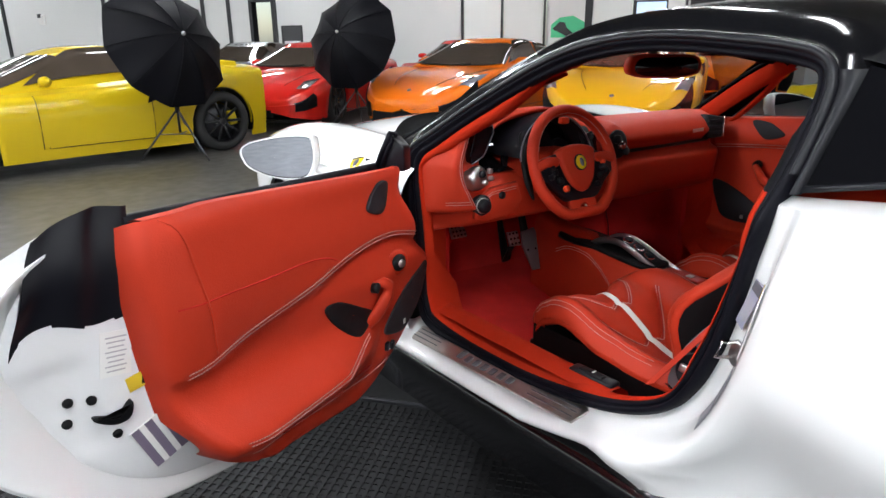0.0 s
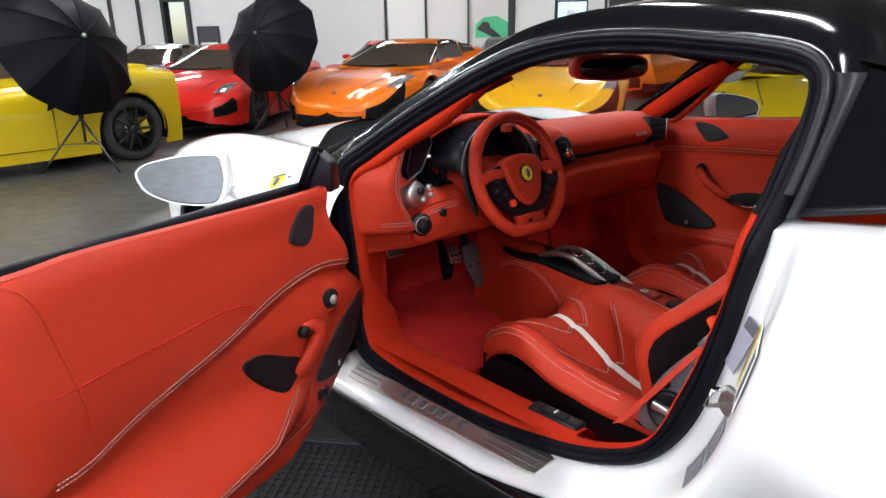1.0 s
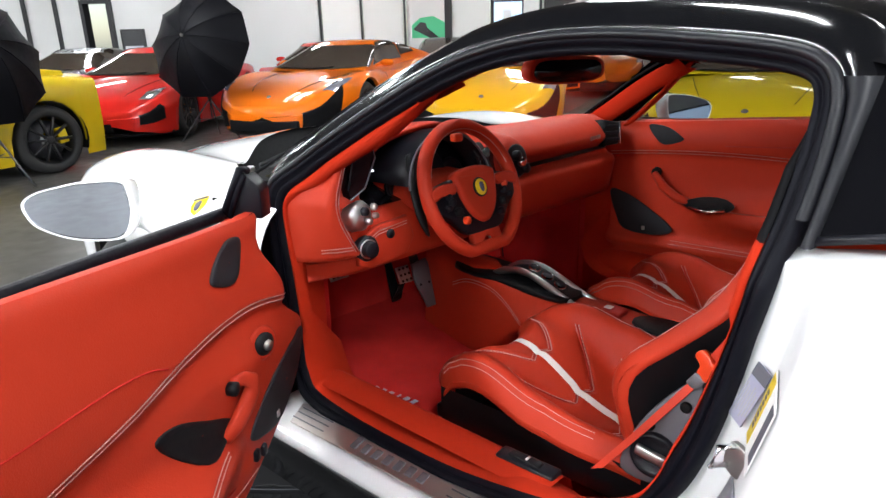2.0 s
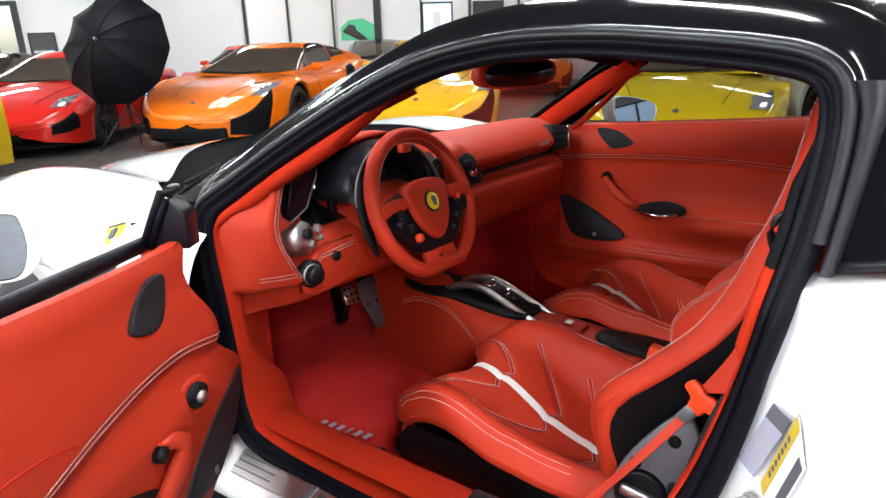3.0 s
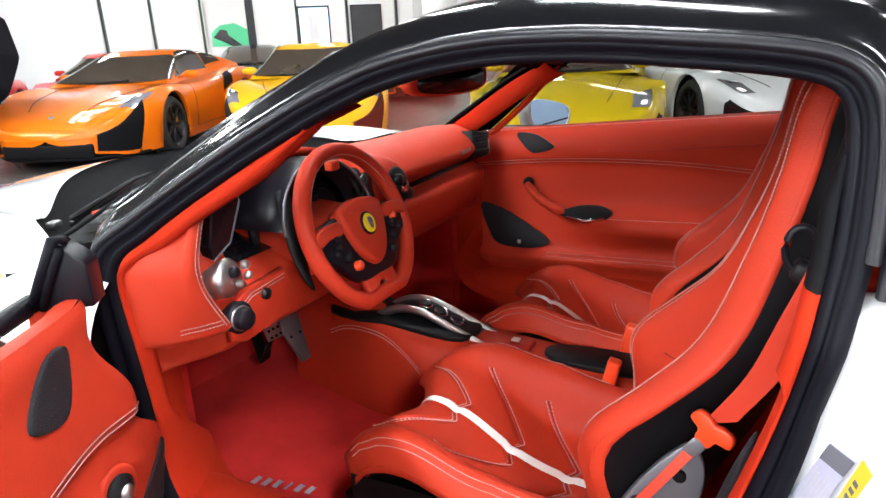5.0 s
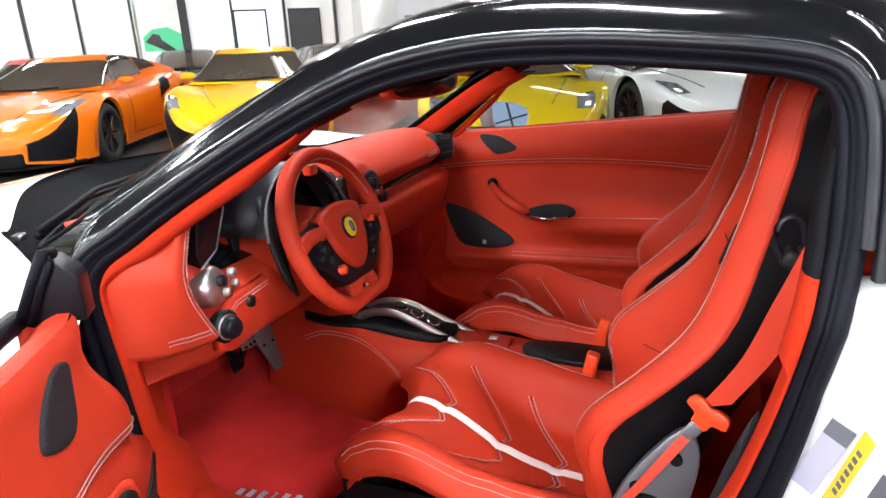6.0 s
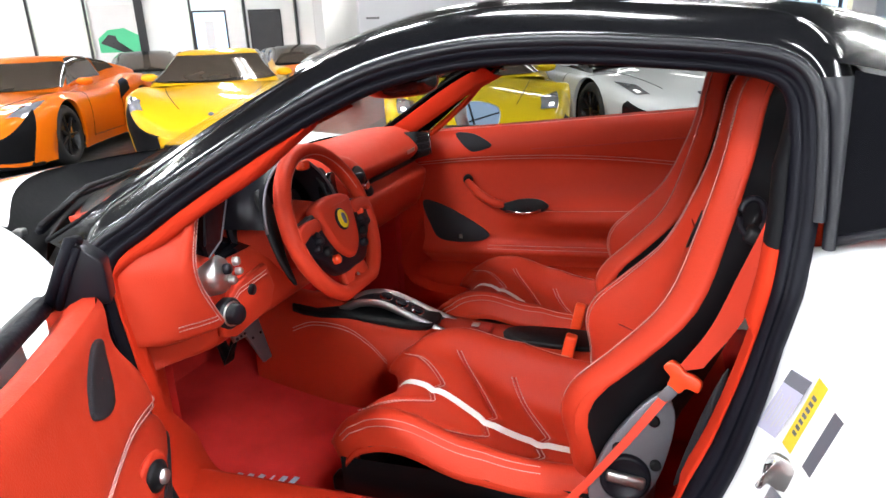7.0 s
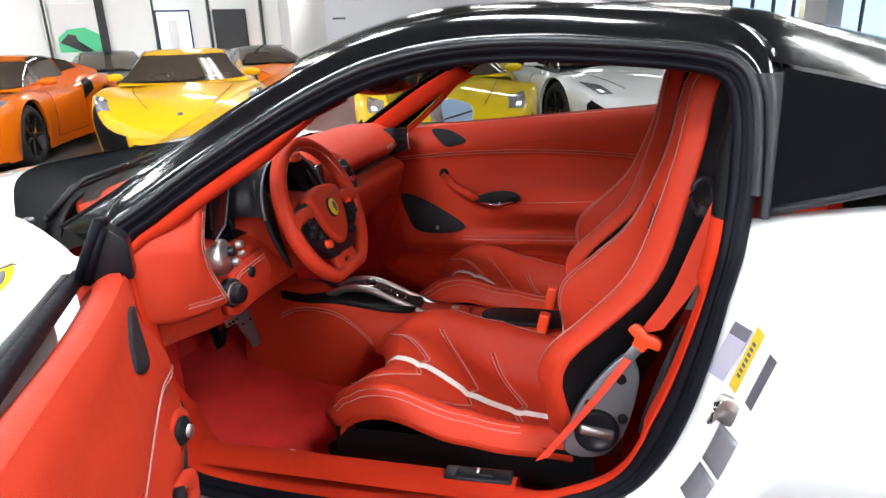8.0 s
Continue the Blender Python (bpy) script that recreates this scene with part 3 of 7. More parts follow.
def hood_edge_x(y):
    return 0.0 if y >= 1.03 else 0.66 * ((1.03 - y) / 0.52) ** (1 / 1.5) if y > 0.51 else min(0.66 + 0.4 * (0.51 - y), interp(y, FENW) - 0.06)


ys = sorted(set([0.21, 0.25, 0.30, 0.33, 0.36, 0.40, 0.44, 0.48] + list(np.linspace(0.52, 1.11, 28)) + list(np.linspace(1.14, 2.12, 24))))
for sign in (-1, 1):
    rows = []
    for y in ys:
        half = front_half(y)
        edge = hood_edge_x(y)
        row = []
        for k, (x, z) in enumerate(half):
            if x < edge and k:
                a, b = half[k - 1], half[k]
                if a[0] >= edge:
                    f = (a[0] - edge) / max(1e-6, a[0] - b[0])
                    stop = (sign * edge, y, a[1] + (b[1] - a[1]) * f)
                row.append(stop)
            else:
                row.append((sign * x, y, z))
        rows.append(row)
    bm = sheet(rows)
    bmesh.ops.remove_doubles(bm, verts=bm.verts, dist=1e-4)
    part("front_fender", bm, WHITE, car, "glossy white front fender and bonnet half")
    # inner wheel house
    part("wheel_house", sheet([[(sign * (interp(AXF + 0.39 * math.cos(a), FENW) - 0.05 if out else 0.55), AXF + 0.39 * math.cos(a), WR + 0.39 * math.sin(a)) for a in np.linspace(0, math.pi, 17)] for out in (True, False)]), BLACK, car)
part("nose_cap", sheet([[(x * k, 2.12 + 0.03 * (1 - k), 0.32 + (z - 0.32) * k) for x, z in [(-a, b) for a, b in front_half(2.12)] + front_half(2.12)[::-1][1:]] for k in (1.0, 0.7, 0.3, 0.02)]), WHITE, car)
# fender shield
SH = facing((-0.853, 0.343, 0.858), (-0.55, -0.05, 0.85), (0, 0.3, 1)) @ Matrix.Scale(0.85, 4)
shield = part("fender_shield", plate([(-0.022, 0.034), (-0.024, 0.004), (-0.017, -0.018), (0.0, -0.036), (0.017, -0.018), (0.024, 0.004), (0.022, 0.034)], 0.003, SH, 0.001), YELLOWDISC, car, "small yellow shield badge")
part("black_mark", plate(smooth_poly([(-0.008, 0.012), (0.008, 0.014), (0.006, -0.016), (-0.006, -0.016)], 3), 0.002, SH @ pose(0, 0, 0.003)), INK, shield)
part("stripe_bar", box(0.044, 0.005, 0.002, 0, SH @ pose(0, 0.026, 0.004)), INK, shield)

# wheels
def wheel(parent, m, width=0.26, spokes=10, rim_mat=RIM, cal=CALIPER, radius=WR):
    """A road wheel: its axis is x, outer face towards +x."""
    k = radius / 0.335
    turn = m @ pose(0, 0, 0, 0, 90, 0)
    w = part("wheel", lathe([(0.235 * k, -width / 2), (0.30 * k, -width / 2), (0.335 * k, -width / 2 + 0.04), (0.335 * k, width / 2 - 0.04), (0.30 * k, width / 2), (0.245 * k, width / 2), (0.235 * k, width / 2 - 0.02), (0.235 * k, -width / 2)], 32, turn), TYRE, parent, "low-profile black tyre")
    part("rim", lathe([(0.24 * k, width / 2 - 0.005), (0.225 * k, width / 2 - 0.02), (0.22 * k, -width / 2 + 0.05)], 32, turn), rim_mat, w)
    bm = lathe([(0.0, width / 2 - 0.02), (0.045 * k, width / 2 - 0.025), (0.05 * k, width / 2 - 0.06)], 16, turn)
    for i in range(spokes):
        a = 360 * i / spokes
        box(0.026, 0.19 * k, 0.03, 0.006, turn @ pose(0, 0, 0, 0, 0, a) @ pose(0, 0.135 * k, width / 2 - 0.035), bm, seg=1)
    part("spokes", bm, rim_mat, w)
    part("brake_disc", lathe([(0.06, 0.0), (0.19 * k, 0.0), (0.19 * k, -0.03), (0.06, -0.03)], 24, turn @ pose(0, 0, 0.02)), STEEL, w)
    part("caliper", box(0.1, 0.16, 0.07, 0.015, turn @ pose(0, 0, 0, 0, 0, 100) @ pose(0.15 * k, 0, 0.03)), cal, w)
    return w


for sx in (-1, 1):
    for ax in (AXF, AXR):
        wheel(car, Matrix.Translation((sx * (0.685 if ax == AXF else 0.79), ax, WR)) @ pose(0, 0, 0, 0, 0, 0 if sx > 0 else 180), cal=YELLOWDISC)

# roof, pillars, windscreen, quarter glass, tail
ROOFZ = ((-2.3, 0.86), (-1.9, 0.97), (-1.5, 1.07), (-1.17, 1.152), (-0.99, 1.202), (-0.87, 1.236), (-0.62, 1.267), (-0.36, 1.280), (-0.22, 1.275), (-0.07, 1.244), (0.02, 1.218), (0.15, 1.17))
EDGEZ = ((-2.3, 0.82), (-1.9, 0.90), (-1.5, 0.99), (-1.2, 1.040), (-0.95, 1.114), (-0.8, 1.150), (-0.62, 1.176), (-0.5, 1.186), (-0.37, 1.185), (-0.25, 1.167), (-0.155, 1.134), (-0.056, 1.084), (0.055, 1.018), (0.15, 0.956), (0.24, 0.90))
EDGEX = ((-2.3, 0.70), (-1.9, 0.66), (-1.5, 0.62), (-1.2, 0.60), (-0.95, 0.594), (-0.8, 0.598), (-0.62, 0.588), (-0.5, 0.583), (-0.37, 0.584), (-0.25, 0.594), (-0.155, 0.612), (-0.056, 0.638), (0.055, 0.674), (0.15, 0.709), (0.24, 0.735))
rows = []
NV = 24
for k in range(34):
    f = k / 33
    row = []
    for v in np.linspace(-1, 1, NV + 1):
        yf = 0.05 - 0.16 * abs(v) ** 2.5
        y = yf + (-2.3 - yf) * f
        xe, ze, zc = interp(y, EDGEX), interp(y, EDGEZ), interp(y, ROOFZ)
        ze += roof_lift(v, ze)
        row.append((v * xe, y, ze + (zc - ze) * (1 - abs(v) ** 2.6)))
    rows.append(row)
part("roof_panel", sheet(rows), GLOSSBLACK, car, "gloss black roof panel and engine cover")
# ceiling lining below the roof
part("headliner", sheet([[(p[0] * 0.94, p[1], p[2] - 0.028) for p in r] for r in rows[:13]]), DULL, car, "black suede headliner")
rail_idx = list(range(5 * 13, 5 * 25 + 1))
for sign in (-1, 1):
    # black band outside the seal, from the rear corner over the roof down the front pillar
    band = []
    for d, x in ((0.010, -0.020), (0.014, 0.006), (0.022, 0.008), (0.03, 0.002), (0.045, -0.012), (0.062, -0.045), (0.066, -0.075)):
        band.append([(sign * (side_x(RING[i][1]) + x), RING[i][0] + RINGN[i][0] * d, RING[i][1] + RINGN[i][1] * d + roof_lift(sign, RING[i][1])) for i in rail_idx])
    part("roof_rail", sheet(band), GLOSSBLACK, car, "gloss black roof rail and front pillar")
    part("window_trim", sheet([[(sign * (side_x(RING[i][1]) + x), RING[i][0] + RINGN[i][0] * d, RING[i][1] + RINGN[i][1] * d + roof_lift(sign, RING[i][1])) for i in range(5 * 11, 5 * 25 + 1)] for d, x in ((0.004, 0.010), (0.007, 0.018), (0.014, 0.019), (0.019, 0.012), (0.019, -0.01))]), SEALGREY, car, "grey satin trim over the door window")

# windscreen between the pillars
def pillar(u):
    """The windscreen's edge on the car's own right, u from the base to the roof."""
    p = spline([(0.70, 0.36, 0.905), (0.642, 0.20, 0.998), (0.592, 0.05, 1.084), (0.545, -0.09, 1.150)], 8)
    return p[min(24, int(round(u * 24)))]


SCREENROWS = []
for k in range(13):
    u = k / 12
    e = pillar(u)
    cy, cz = 0.76 - (0.76 - 0.055) * u, 0.885 + (1.206 - 0.885) * u + 0.026 * math.sin(math.pi * u)
    SCREENROWS.append([(e[0] * v, e[1] + (cy - e[1]) * (1 - abs(v) ** 1.7), e[2] + (cz - e[2]) * (1 - abs(v) ** 1.7)) for v in np.linspace(-1, 1, 25)])
ws = part("windscreen", sheet(SCREENROWS), CLEAR, car, "clear curved windscreen")
ws.visible_shadow = False
part("windscreen_edge", tube([r[0] for r in SCREENROWS[::-1]] + SCREENROWS[0][1:-1] + [r[-1] for r in SCREENROWS], 0.004, 6), DULL, car)
part("header_trim", sheet([SCREENROWS[-1], [(x * 0.98, y - 0.05, z - 0.012) for x, y, z in SCREENROWS[-1]], [(x * 0.98, y - 0.09, z - 0.03) for x, y, z in SCREENROWS[-1]]]), RED_SUEDE, car)
for sign in (-1, 1):
    # red lining of the front pillar, and the black outer cover
    pl = [pillar(u / 24) for u in range(25)]
    inner = [(sign * (p[0] - 0.015), p[1] - 0.012, p[2] - 0.012) for p in pl]
    outer = [(sign * (p[0] - 0.005), p[1] - 0.075, p[2] - 0.045) for p in pl]
    part("pillar_lining", sheet([inner, [((a[0] + b[0]) / 2 - sign * 0.015, (a[1] + b[1]) / 2 - 0.01, (a[2] + b[2]) / 2 - 0.012) for a, b in zip(inner, outer)], outer]), RED_SUEDE, car, "red suede front pillar lining")
    ridx = list(range(5 * 20, 5 * 25 + 1))
    edge = [(sign * (side_x(RING[i][1]) - 0.065), RING[i][0] + RINGN[i][0] * 0.064, RING[i][1] + RINGN[i][1] * 0.064) for i in ridx][::-1]
    gl = [(sign * p[0], p[1], p[2]) for p in pl]
    rows = []
    for u in np.linspace(0, 1, 25):
        a, b = Vector(edge[int(round(u * (len(edge) - 1)))]), Vector(gl[int(round(u * (len(gl) - 1)))])
        rows.append([a, a.lerp(b, 0.5) + Vector((sign * 0.006, 0.004, 0.008)), b])
    part("pillar_cover", sheet(rows), GLOSSBLACK, car)

# cowl: black plenum, wipers
cowl = []
for v in np.linspace(-1, 1, 25):
    e = SCREENROWS[0][int(round((v + 1) * 12))]
    hx = e[0] * 0.95
    hy = hood_edge_y(hx)
    half = front_half(hy)
    hz = float(np.interp(abs(hx), [q[0] for q in half[::-1]], [q[1] for q in half[::-1]]))
    cowl.append([(e[0], e[1], e[2] - 0.004), (e[0] * 0.995, e[1] * 0.85 + hy * 0.15, e[2] - 0.05), (hx, e[1] * 0.5 + hy * 0.5, hz - 0.065), (hx, e[1] * 0.15 + hy * 0.85, hz - 0.055), (hx, hy + 0.004, hz - 0.012), (hx, hy + 0.012, hz - 0.002)])
part("cowl", sheet(cowl), DULL, car, "black plastic windscreen cowl")
wp = part("wiper", tube([(-0.58, 0.52, 0.885), (-0.3, 0.72, 0.893), (0.0, 0.80, 0.900), (0.3, 0.77, 0.905)], 0.009, 6), SATIN, car, "black wiper arm")
part("wiper_blade", tube([(-0.60, 0.49, 0.902), (-0.3, 0.68, 0.915), (0.05, 0.745, 0.925)], 0.006, 6), BLACK, wp)
part("washer_jet", box(0.03, 0.02, 0.015, 0.004, pose(-0.60, 0.55, 0.885, 0, 0, 30)), SILVER, car)

for sign in (-1, 1):
    qrows = []
    for t in np.linspace(0, 1, 16):
        yb, yt = -0.826 - 0.78 * t, -0.850 - 0.75 * t
        zt = interp(yt, EDGEZ) - 0.006
        zb = min(0.952 + 0.155 * t, zt - 0.01)
        qrows.append([(sign * (side_x(z) + 0.002), yb + (yt - yb) * g, z) for g, z in zip(np.linspace(0, 1, 6), np.linspace(zb, zt, 6))])
    part("quarter_window", sheet(qrows), QGLASS, car, "black glossy rear quarter window")
    part("window_strip", tube([q[0] for q in qrows], 0.006, 6), SATIN, car)
    pz = np.linspace(0.945, 1.128, 10)
    edge = [interp(z, ((0.94, 0.812), (0.975, 0.816), (1.05, 0.821), (1.108, 0.817), (1.13, 0.80))) for z in pz]
    part("pillar_trim", sheet([[(sign * (side_x(z) + o), -(e + (0.852 - 0.024 * (1.14 - z) / 0.19 - e) * g), z) for z, e in zip(pz, edge)] for g, o in ((0.0, 0.004), (0.12, 0.013), (0.5, 0.015), (0.85, 0.011), (1.0, 0.0))]), SEALGREY, car, "grey satin rear pillar trim")
# rear body and tail
REARW = ((-2.55, 0.70), (-2.4, 0.88), (-1.9, 0.96), (-1.5, 0.955), (-1.3, 0.945), (-1.15, 0.935))
REARZ = ((-2.55, 0.80), (-2.4, 0.88), (-1.9, 0.975), (-1.5, 1.02), (-1.15, 1.03))


def rear_half(y):
    w, zt = interp(y, REARW), interp(y, REARZ)
    lo = arch(y, AXR, 0.18)
    mid = max(lo + 0.02, 0.55)
    return spline([(w - 0.03, lo), (w, mid), (w - 0.01, max(mid + 0.02, zt - 0.16)), (w - 0.07, zt - 0.03), (w - 0.18, zt - 0.01), (0.60, zt - 0.03)], 4)


for sign in (-1, 1):
    part("rear_fender", sheet([[(sign * x, y, z) for x, z in rear_half(y)] for y in np.linspace(-1.16, -2.55, 26)]), WHITE, car, "glossy white rear fender")
    part("wheel_house", sheet([[(sign * x, AXR + 0.39 * math.cos(a), WR + 0.39 * math.sin(a)) for a in np.linspace(0, math.pi, 17)] for x in (0.90, 0.62)]), BLACK, car)
    part("tail_lamp", lathe([(0.0, 0.03), (0.06, 0.02), (0.075, 0.0), (0.08, -0.03)], 20, facing((sign * 0.55, -2.56, 0.72), (0, -1, 0.1))), CLIP, car)
part("tail_panel", sheet([[(x, -2.55 - 0.02 * (1 - (x / 0.75) ** 2), z) for x in np.linspace(-0.72, 0.72, 9)] for z in (0.25, 0.45, 0.65, 0.83)]), WHITE, car)
part("rear_diffuser", box(1.3, 0.12, 0.16, 0.02, pose(0, -2.5, 0.22)), GLOSSBLACK, car)
part("underbody", box(1.40, 3.9, 0.04, 0.01, pose(0, -0.5, 0.125)), BLACK, car)

# jamb: latch striker and labels behind the opening
def jamb_pose(z, dn, dx, turn=0.0, lift=0.0, out=0.86):
    """A pose on the rear jamb, dn behind the opening's edge and dx outside it; out tells how far it faces sideways."""
    i = min((k for k in range(NR) if RING[k][0] < -0.6), key=lambda k: abs(RING[k][1] - z) + (1.0 if RING[k][1] > 1.1 else 0.0))
    (y, zz), n = RING[i], RINGN[i]
    back = math.sqrt(1 - out * out)
    normal = Vector((-out, -back * n[0], -back * n[1])).normalized()
    return facing(Vector((-(0.735 + dx), y + n[0] * dn, zz + n[1] * dn)) + normal * lift, normal) @ pose(0, 0, 0, 0, 0, turn)


lb = part("foil_label", plate([(-0.0125, -0.044), (0.0125, -0.044), (0.0125, 0.044), (-0.0125, 0.044)], 0.0015, jamb_pose(0.768, 0.021, 0.002, -20, 0.003)), PAPER, car, "silver tyre data label", smooth=False)
part("label_mark", box(0.025, 0.019, 0.001, 0, jamb_pose(0.768, 0.021, 0.002, -20, 0.0048) @ pose(0, 0.0345, 0)), INK, lb, smooth=False)
for k in range(6):
    part("print_bar", box(0.0013, 0.05 - 0.008 * (k % 3), 0.0006, 0, jamb_pose(0.768, 0.021, 0.002, -20, 0.0046) @ pose(-0.0095 + 0.0038 * k, -0.010, 0)), FAINT, lb, smooth=False)
WL = jamb_pose(0.762, 0.049, 0.036, -14, 0.003, 0.38)
lb2 = part("warning_label", plate([(-0.026, -0.056), (0.034, -0.066), (0.034, 0.038), (-0.026, 0.052)], 0.0015, WL), WHITEPAPER, car, "white and yellow warning label", smooth=False)
part("yellow_band", box(0.018, 0.102, 0.0008, 0, WL @ pose(-0.015, -0.002, 0.002)), YELLOWPAPER, lb2, smooth=False)
part("grey_band", box(0.016, 0.084, 0.0008, 0, WL @ pose(0.025, -0.006, 0.002)), INK, lb2, smooth=False)
for k in range(7):
    part("print_bar", box(0.007, 0.005, 0.0006, 0, WL @ pose(-0.015, 0.026 - 0.009 * k, 0.0027)), INK, lb2, smooth=False)
ST = jamb_pose(0.692, 0.040, 0.018, -12, 0.004)
st = part("latch_striker", plate(smooth_poly([(-0.014, -0.018), (0.014, -0.020), (0.016, 0.014), (0.0, 0.020), (-0.016, 0.014)], 3), 0.006, ST, 0.002), SILVER, car, "steel door latch striker")
part("striker_loop", tube([tuple(ST @ Vector(p)) for p in ((-0.008, -0.016, 0.0), (-0.008, -0.016, 0.03), (-0.008, 0.014, 0.03), (-0.008, 0.014, 0.0))], 0.004, 8), CHROME, st)
# two grey foils follow the jamb's curved return wall
for low, high in ((0.606, 0.664), (0.556, 0.600)):
    rows = []
    for dn, dx in ((0.0385, 0.016), (0.0475, 0.037), (0.0560, 0.0575)):
        row = []
        for z in np.linspace(high, low, 7):
            k = next(q for q in range(25, 60) if RING[q][1] <= z < RING[q + 1][1])
            f = (z - RING[k][1]) / (RING[k + 1][1] - RING[k][1])
            p, n = RING[k] + (RING[k + 1] - RING[k]) * f, RINGN[k] + (RINGN[k + 1] - RINGN[k]) * f
            row.append((-(0.735 + dx), p[0] + n[0] * dn, p[1] + n[1] * dn))
        rows.append(row)
    lb3 = part("foil_label", sheet(rows), FOIL, car, "grey foil jamb label")
    thicken(lb3, 0.0008, 0)


# ---- open driver's door ----
DH, DS, DN = Vector((-0.825, 0.104, 0)), Vector((-0.8172, -0.5763, 0)).normalized(), Vector((0.5763, -0.8172, 0)).normalized()


def dp(s, d, z):
    """A place on the open door: s back from its front edge, d towards its inner face."""
    return DH + DS * s + DN * d + Vector((0, 0, z))


def dframe(s, d, z, turn=0.0, tip=0.0):
    """A pose on the door's inner face: x runs back along it, y up, z off the face."""
    m = Matrix((-DS, Vector((0, 0, 1)), DN)).transposed().to_4x4()
    m.translation = dp(s, d, z)
    return m @ pose(0, 0, 0, tip, 0, turn)


SVC = ((0, 0.37), (0.18, 0.302), (0.32, 0.292), (0.45, 0.313), (0.6, 0.365), (0.75, 0.41), (0.88, 0.447), (1, 0.485))


def panel_point(u, v):
    """The inner trim: u from front to rear, v from top to bottom."""
    s0 = interp(v, ((0, 0.035), (0.06, 0.066), (0.14, 0.07), (0.28, 0.026), (0.39, 0.02), (0.545, -0.078), (0.64, -0.072), (0.75, -0.035), (0.86, 0.05), (0.93, 0.13), (1, 0.2)))
    s1 = interp(v, ((0, 0.864), (0.09, 0.872), (0.18, 0.870), (0.34, 0.858), (0.49, 0.843), (0.63, 0.826), (0.73, 0.80), (0.82, 0.758), (0.91, 0.70), (1, 0.62)))
    s = s0 + (s1 - s0) * u
    zt = 0.884 + 0.063 * min(1, max(0, u)) - 0.012 * max(0.0, (u - 0.82) / 0.18) ** 2
    zb = interp(u, ((0, 0.392), (0.3, 0.368), (0.6, 0.372), (0.85, 0.388), (1, 0.405)))
    z = zt + (zb - zt) * v
    # relief: roll at the top, swell above the stitch line, armrest, pocket
    sv = interp(u, SVC)
    d = -0.022 * math.exp(-v / 0.03) + 0.010 * math.exp(-((v - sv * 0.6) / 0.12) ** 2)
    d -= 0.020 / (1 + math.exp(-(v - sv) / 0.012))
    arm = max(0.0, min(1.0, (u - 0.36) / 0.28))
    d += 0.075 * arm * math.exp(-((v - 0.72) / 0.10) ** 2)
    d -= 0.035 * arm * math.exp(-((v - 0.93) / 0.05) ** 2) * (1 - max(0, (u - 0.8) / 0.2))
    d -= 0.008 * max(0, (0.06 - u) / 0.06) ** 2 + 0.018 * max(0, (u - 0.93) / 0.07) ** 2
    d -= 0.03 * max(0, (v - 0.95) / 0.05) ** 2
    # the front half swells towards the cabin
    d += interp(v, ((0, 0.018), (0.1, 0.006), (0.25, 0.022), (0.36, 0.045), (0.45, 0.058), (0.6, 0.05), (0.8, 0.04), (1, 0.02))) * interp(u, ((0, 0.75), (0.12, 1.0), (0.35, 0.95), (0.55, 0.5), (0.8, 0.0), (1, 0.0)))
    return s, d, z


def pt(u, v, lift=0.0):
    s, d, z = panel_point(u, v)
    return dp(s, d + lift, z)


door = part("door", sheet([[dp(s, d, z) for s, d, z in row] for row in [
    [(-0.02, -0.15, 0.60), (0.0, -0.105, 0.872), (0.25, -0.10, 0.896), (0.5, -0.10, 0.914), (0.75, -0.10, 0.926), (0.92, -0.105, 0.924), (1.005, -0.115, 0.90)],
    [(-0.05, -0.20, 0.58), (-0.02, -0.215, 0.80), (0.25, -0.22, 0.83), (0.5, -0.22, 0.85), (0.75, -0.20, 0.86), (0.95, -0.17, 0.86), (1.09, -0.15, 0.79)],
    [(-0.05, -0.20, 0.50), (-0.02, -0.215, 0.62), (0.25, -0.225, 0.64), (0.5, -0.22, 0.65), (0.75, -0.20, 0.67), (0.95, -0.17, 0.67), (1.105, -0.14, 0.66)],
    [(-0.02, -0.17, 0.42), (0.02, -0.18, 0.46), (0.25, -0.18, 0.46), (0.5, -0.175, 0.47), (0.75, -0.165, 0.51), (0.92, -0.14, 0.55), (1.045, -0.12, 0.60)],
    [(0.02, -0.12, 0.33), (0.10, -0.11, 0.33), (0.25, -0.11, 0.33), (0.5, -0.11, 0.345), (0.7, -0.11, 0.40), (0.85, -0.10, 0.45), (0.965, -0.09, 0.52)]]]), WHITE, car, "open white door with red leather inner panel")
thicken(door, 0.012, 0)
sb = door.modifiers.new("round", "SUBSURF")
sb.levels = sb.render_levels = 2
# shut face of the door: white pressing, black upper cover
def end_point(g, z, proud=0.0):
    """The door's end: g from the inner trim out to the skin."""
    a = interp(z, ((0.43, 0.61), (0.46, 0.685), (0.50, 0.75), (0.54, 0.788), (0.62, 0.818), (0.70, 0.834), (0.80, 0.853), (0.90, 0.862), (0.96, 0.855)))
    b = interp(z, ((0.43, 0.74), (0.47, 0.875), (0.53, 0.975), (0.60, 1.04), (0.67, 1.063), (0.75, 1.050), (0.85, 1.027), (0.92, 0.995), (0.96, 0.965)))
    s = a + (b - a) * g
    d = -0.074 - 0.42 * (s - a) - 0.05 * max(0.0, g - 0.8) + proud
    # pressed steps round the latch
    d -= 0.008 / (1 + math.exp(-(g - 0.42) / 0.02)) / (1 + math.exp((z - 0.745) / 0.006)) / (1 + math.exp(-(z - 0.60) / 0.006))
    d -= 0.005 / (1 + math.exp(-(g - 0.62) / 0.02)) / (1 + math.exp((z - 0.69) / 0.006))
    return dp(s, d, z)


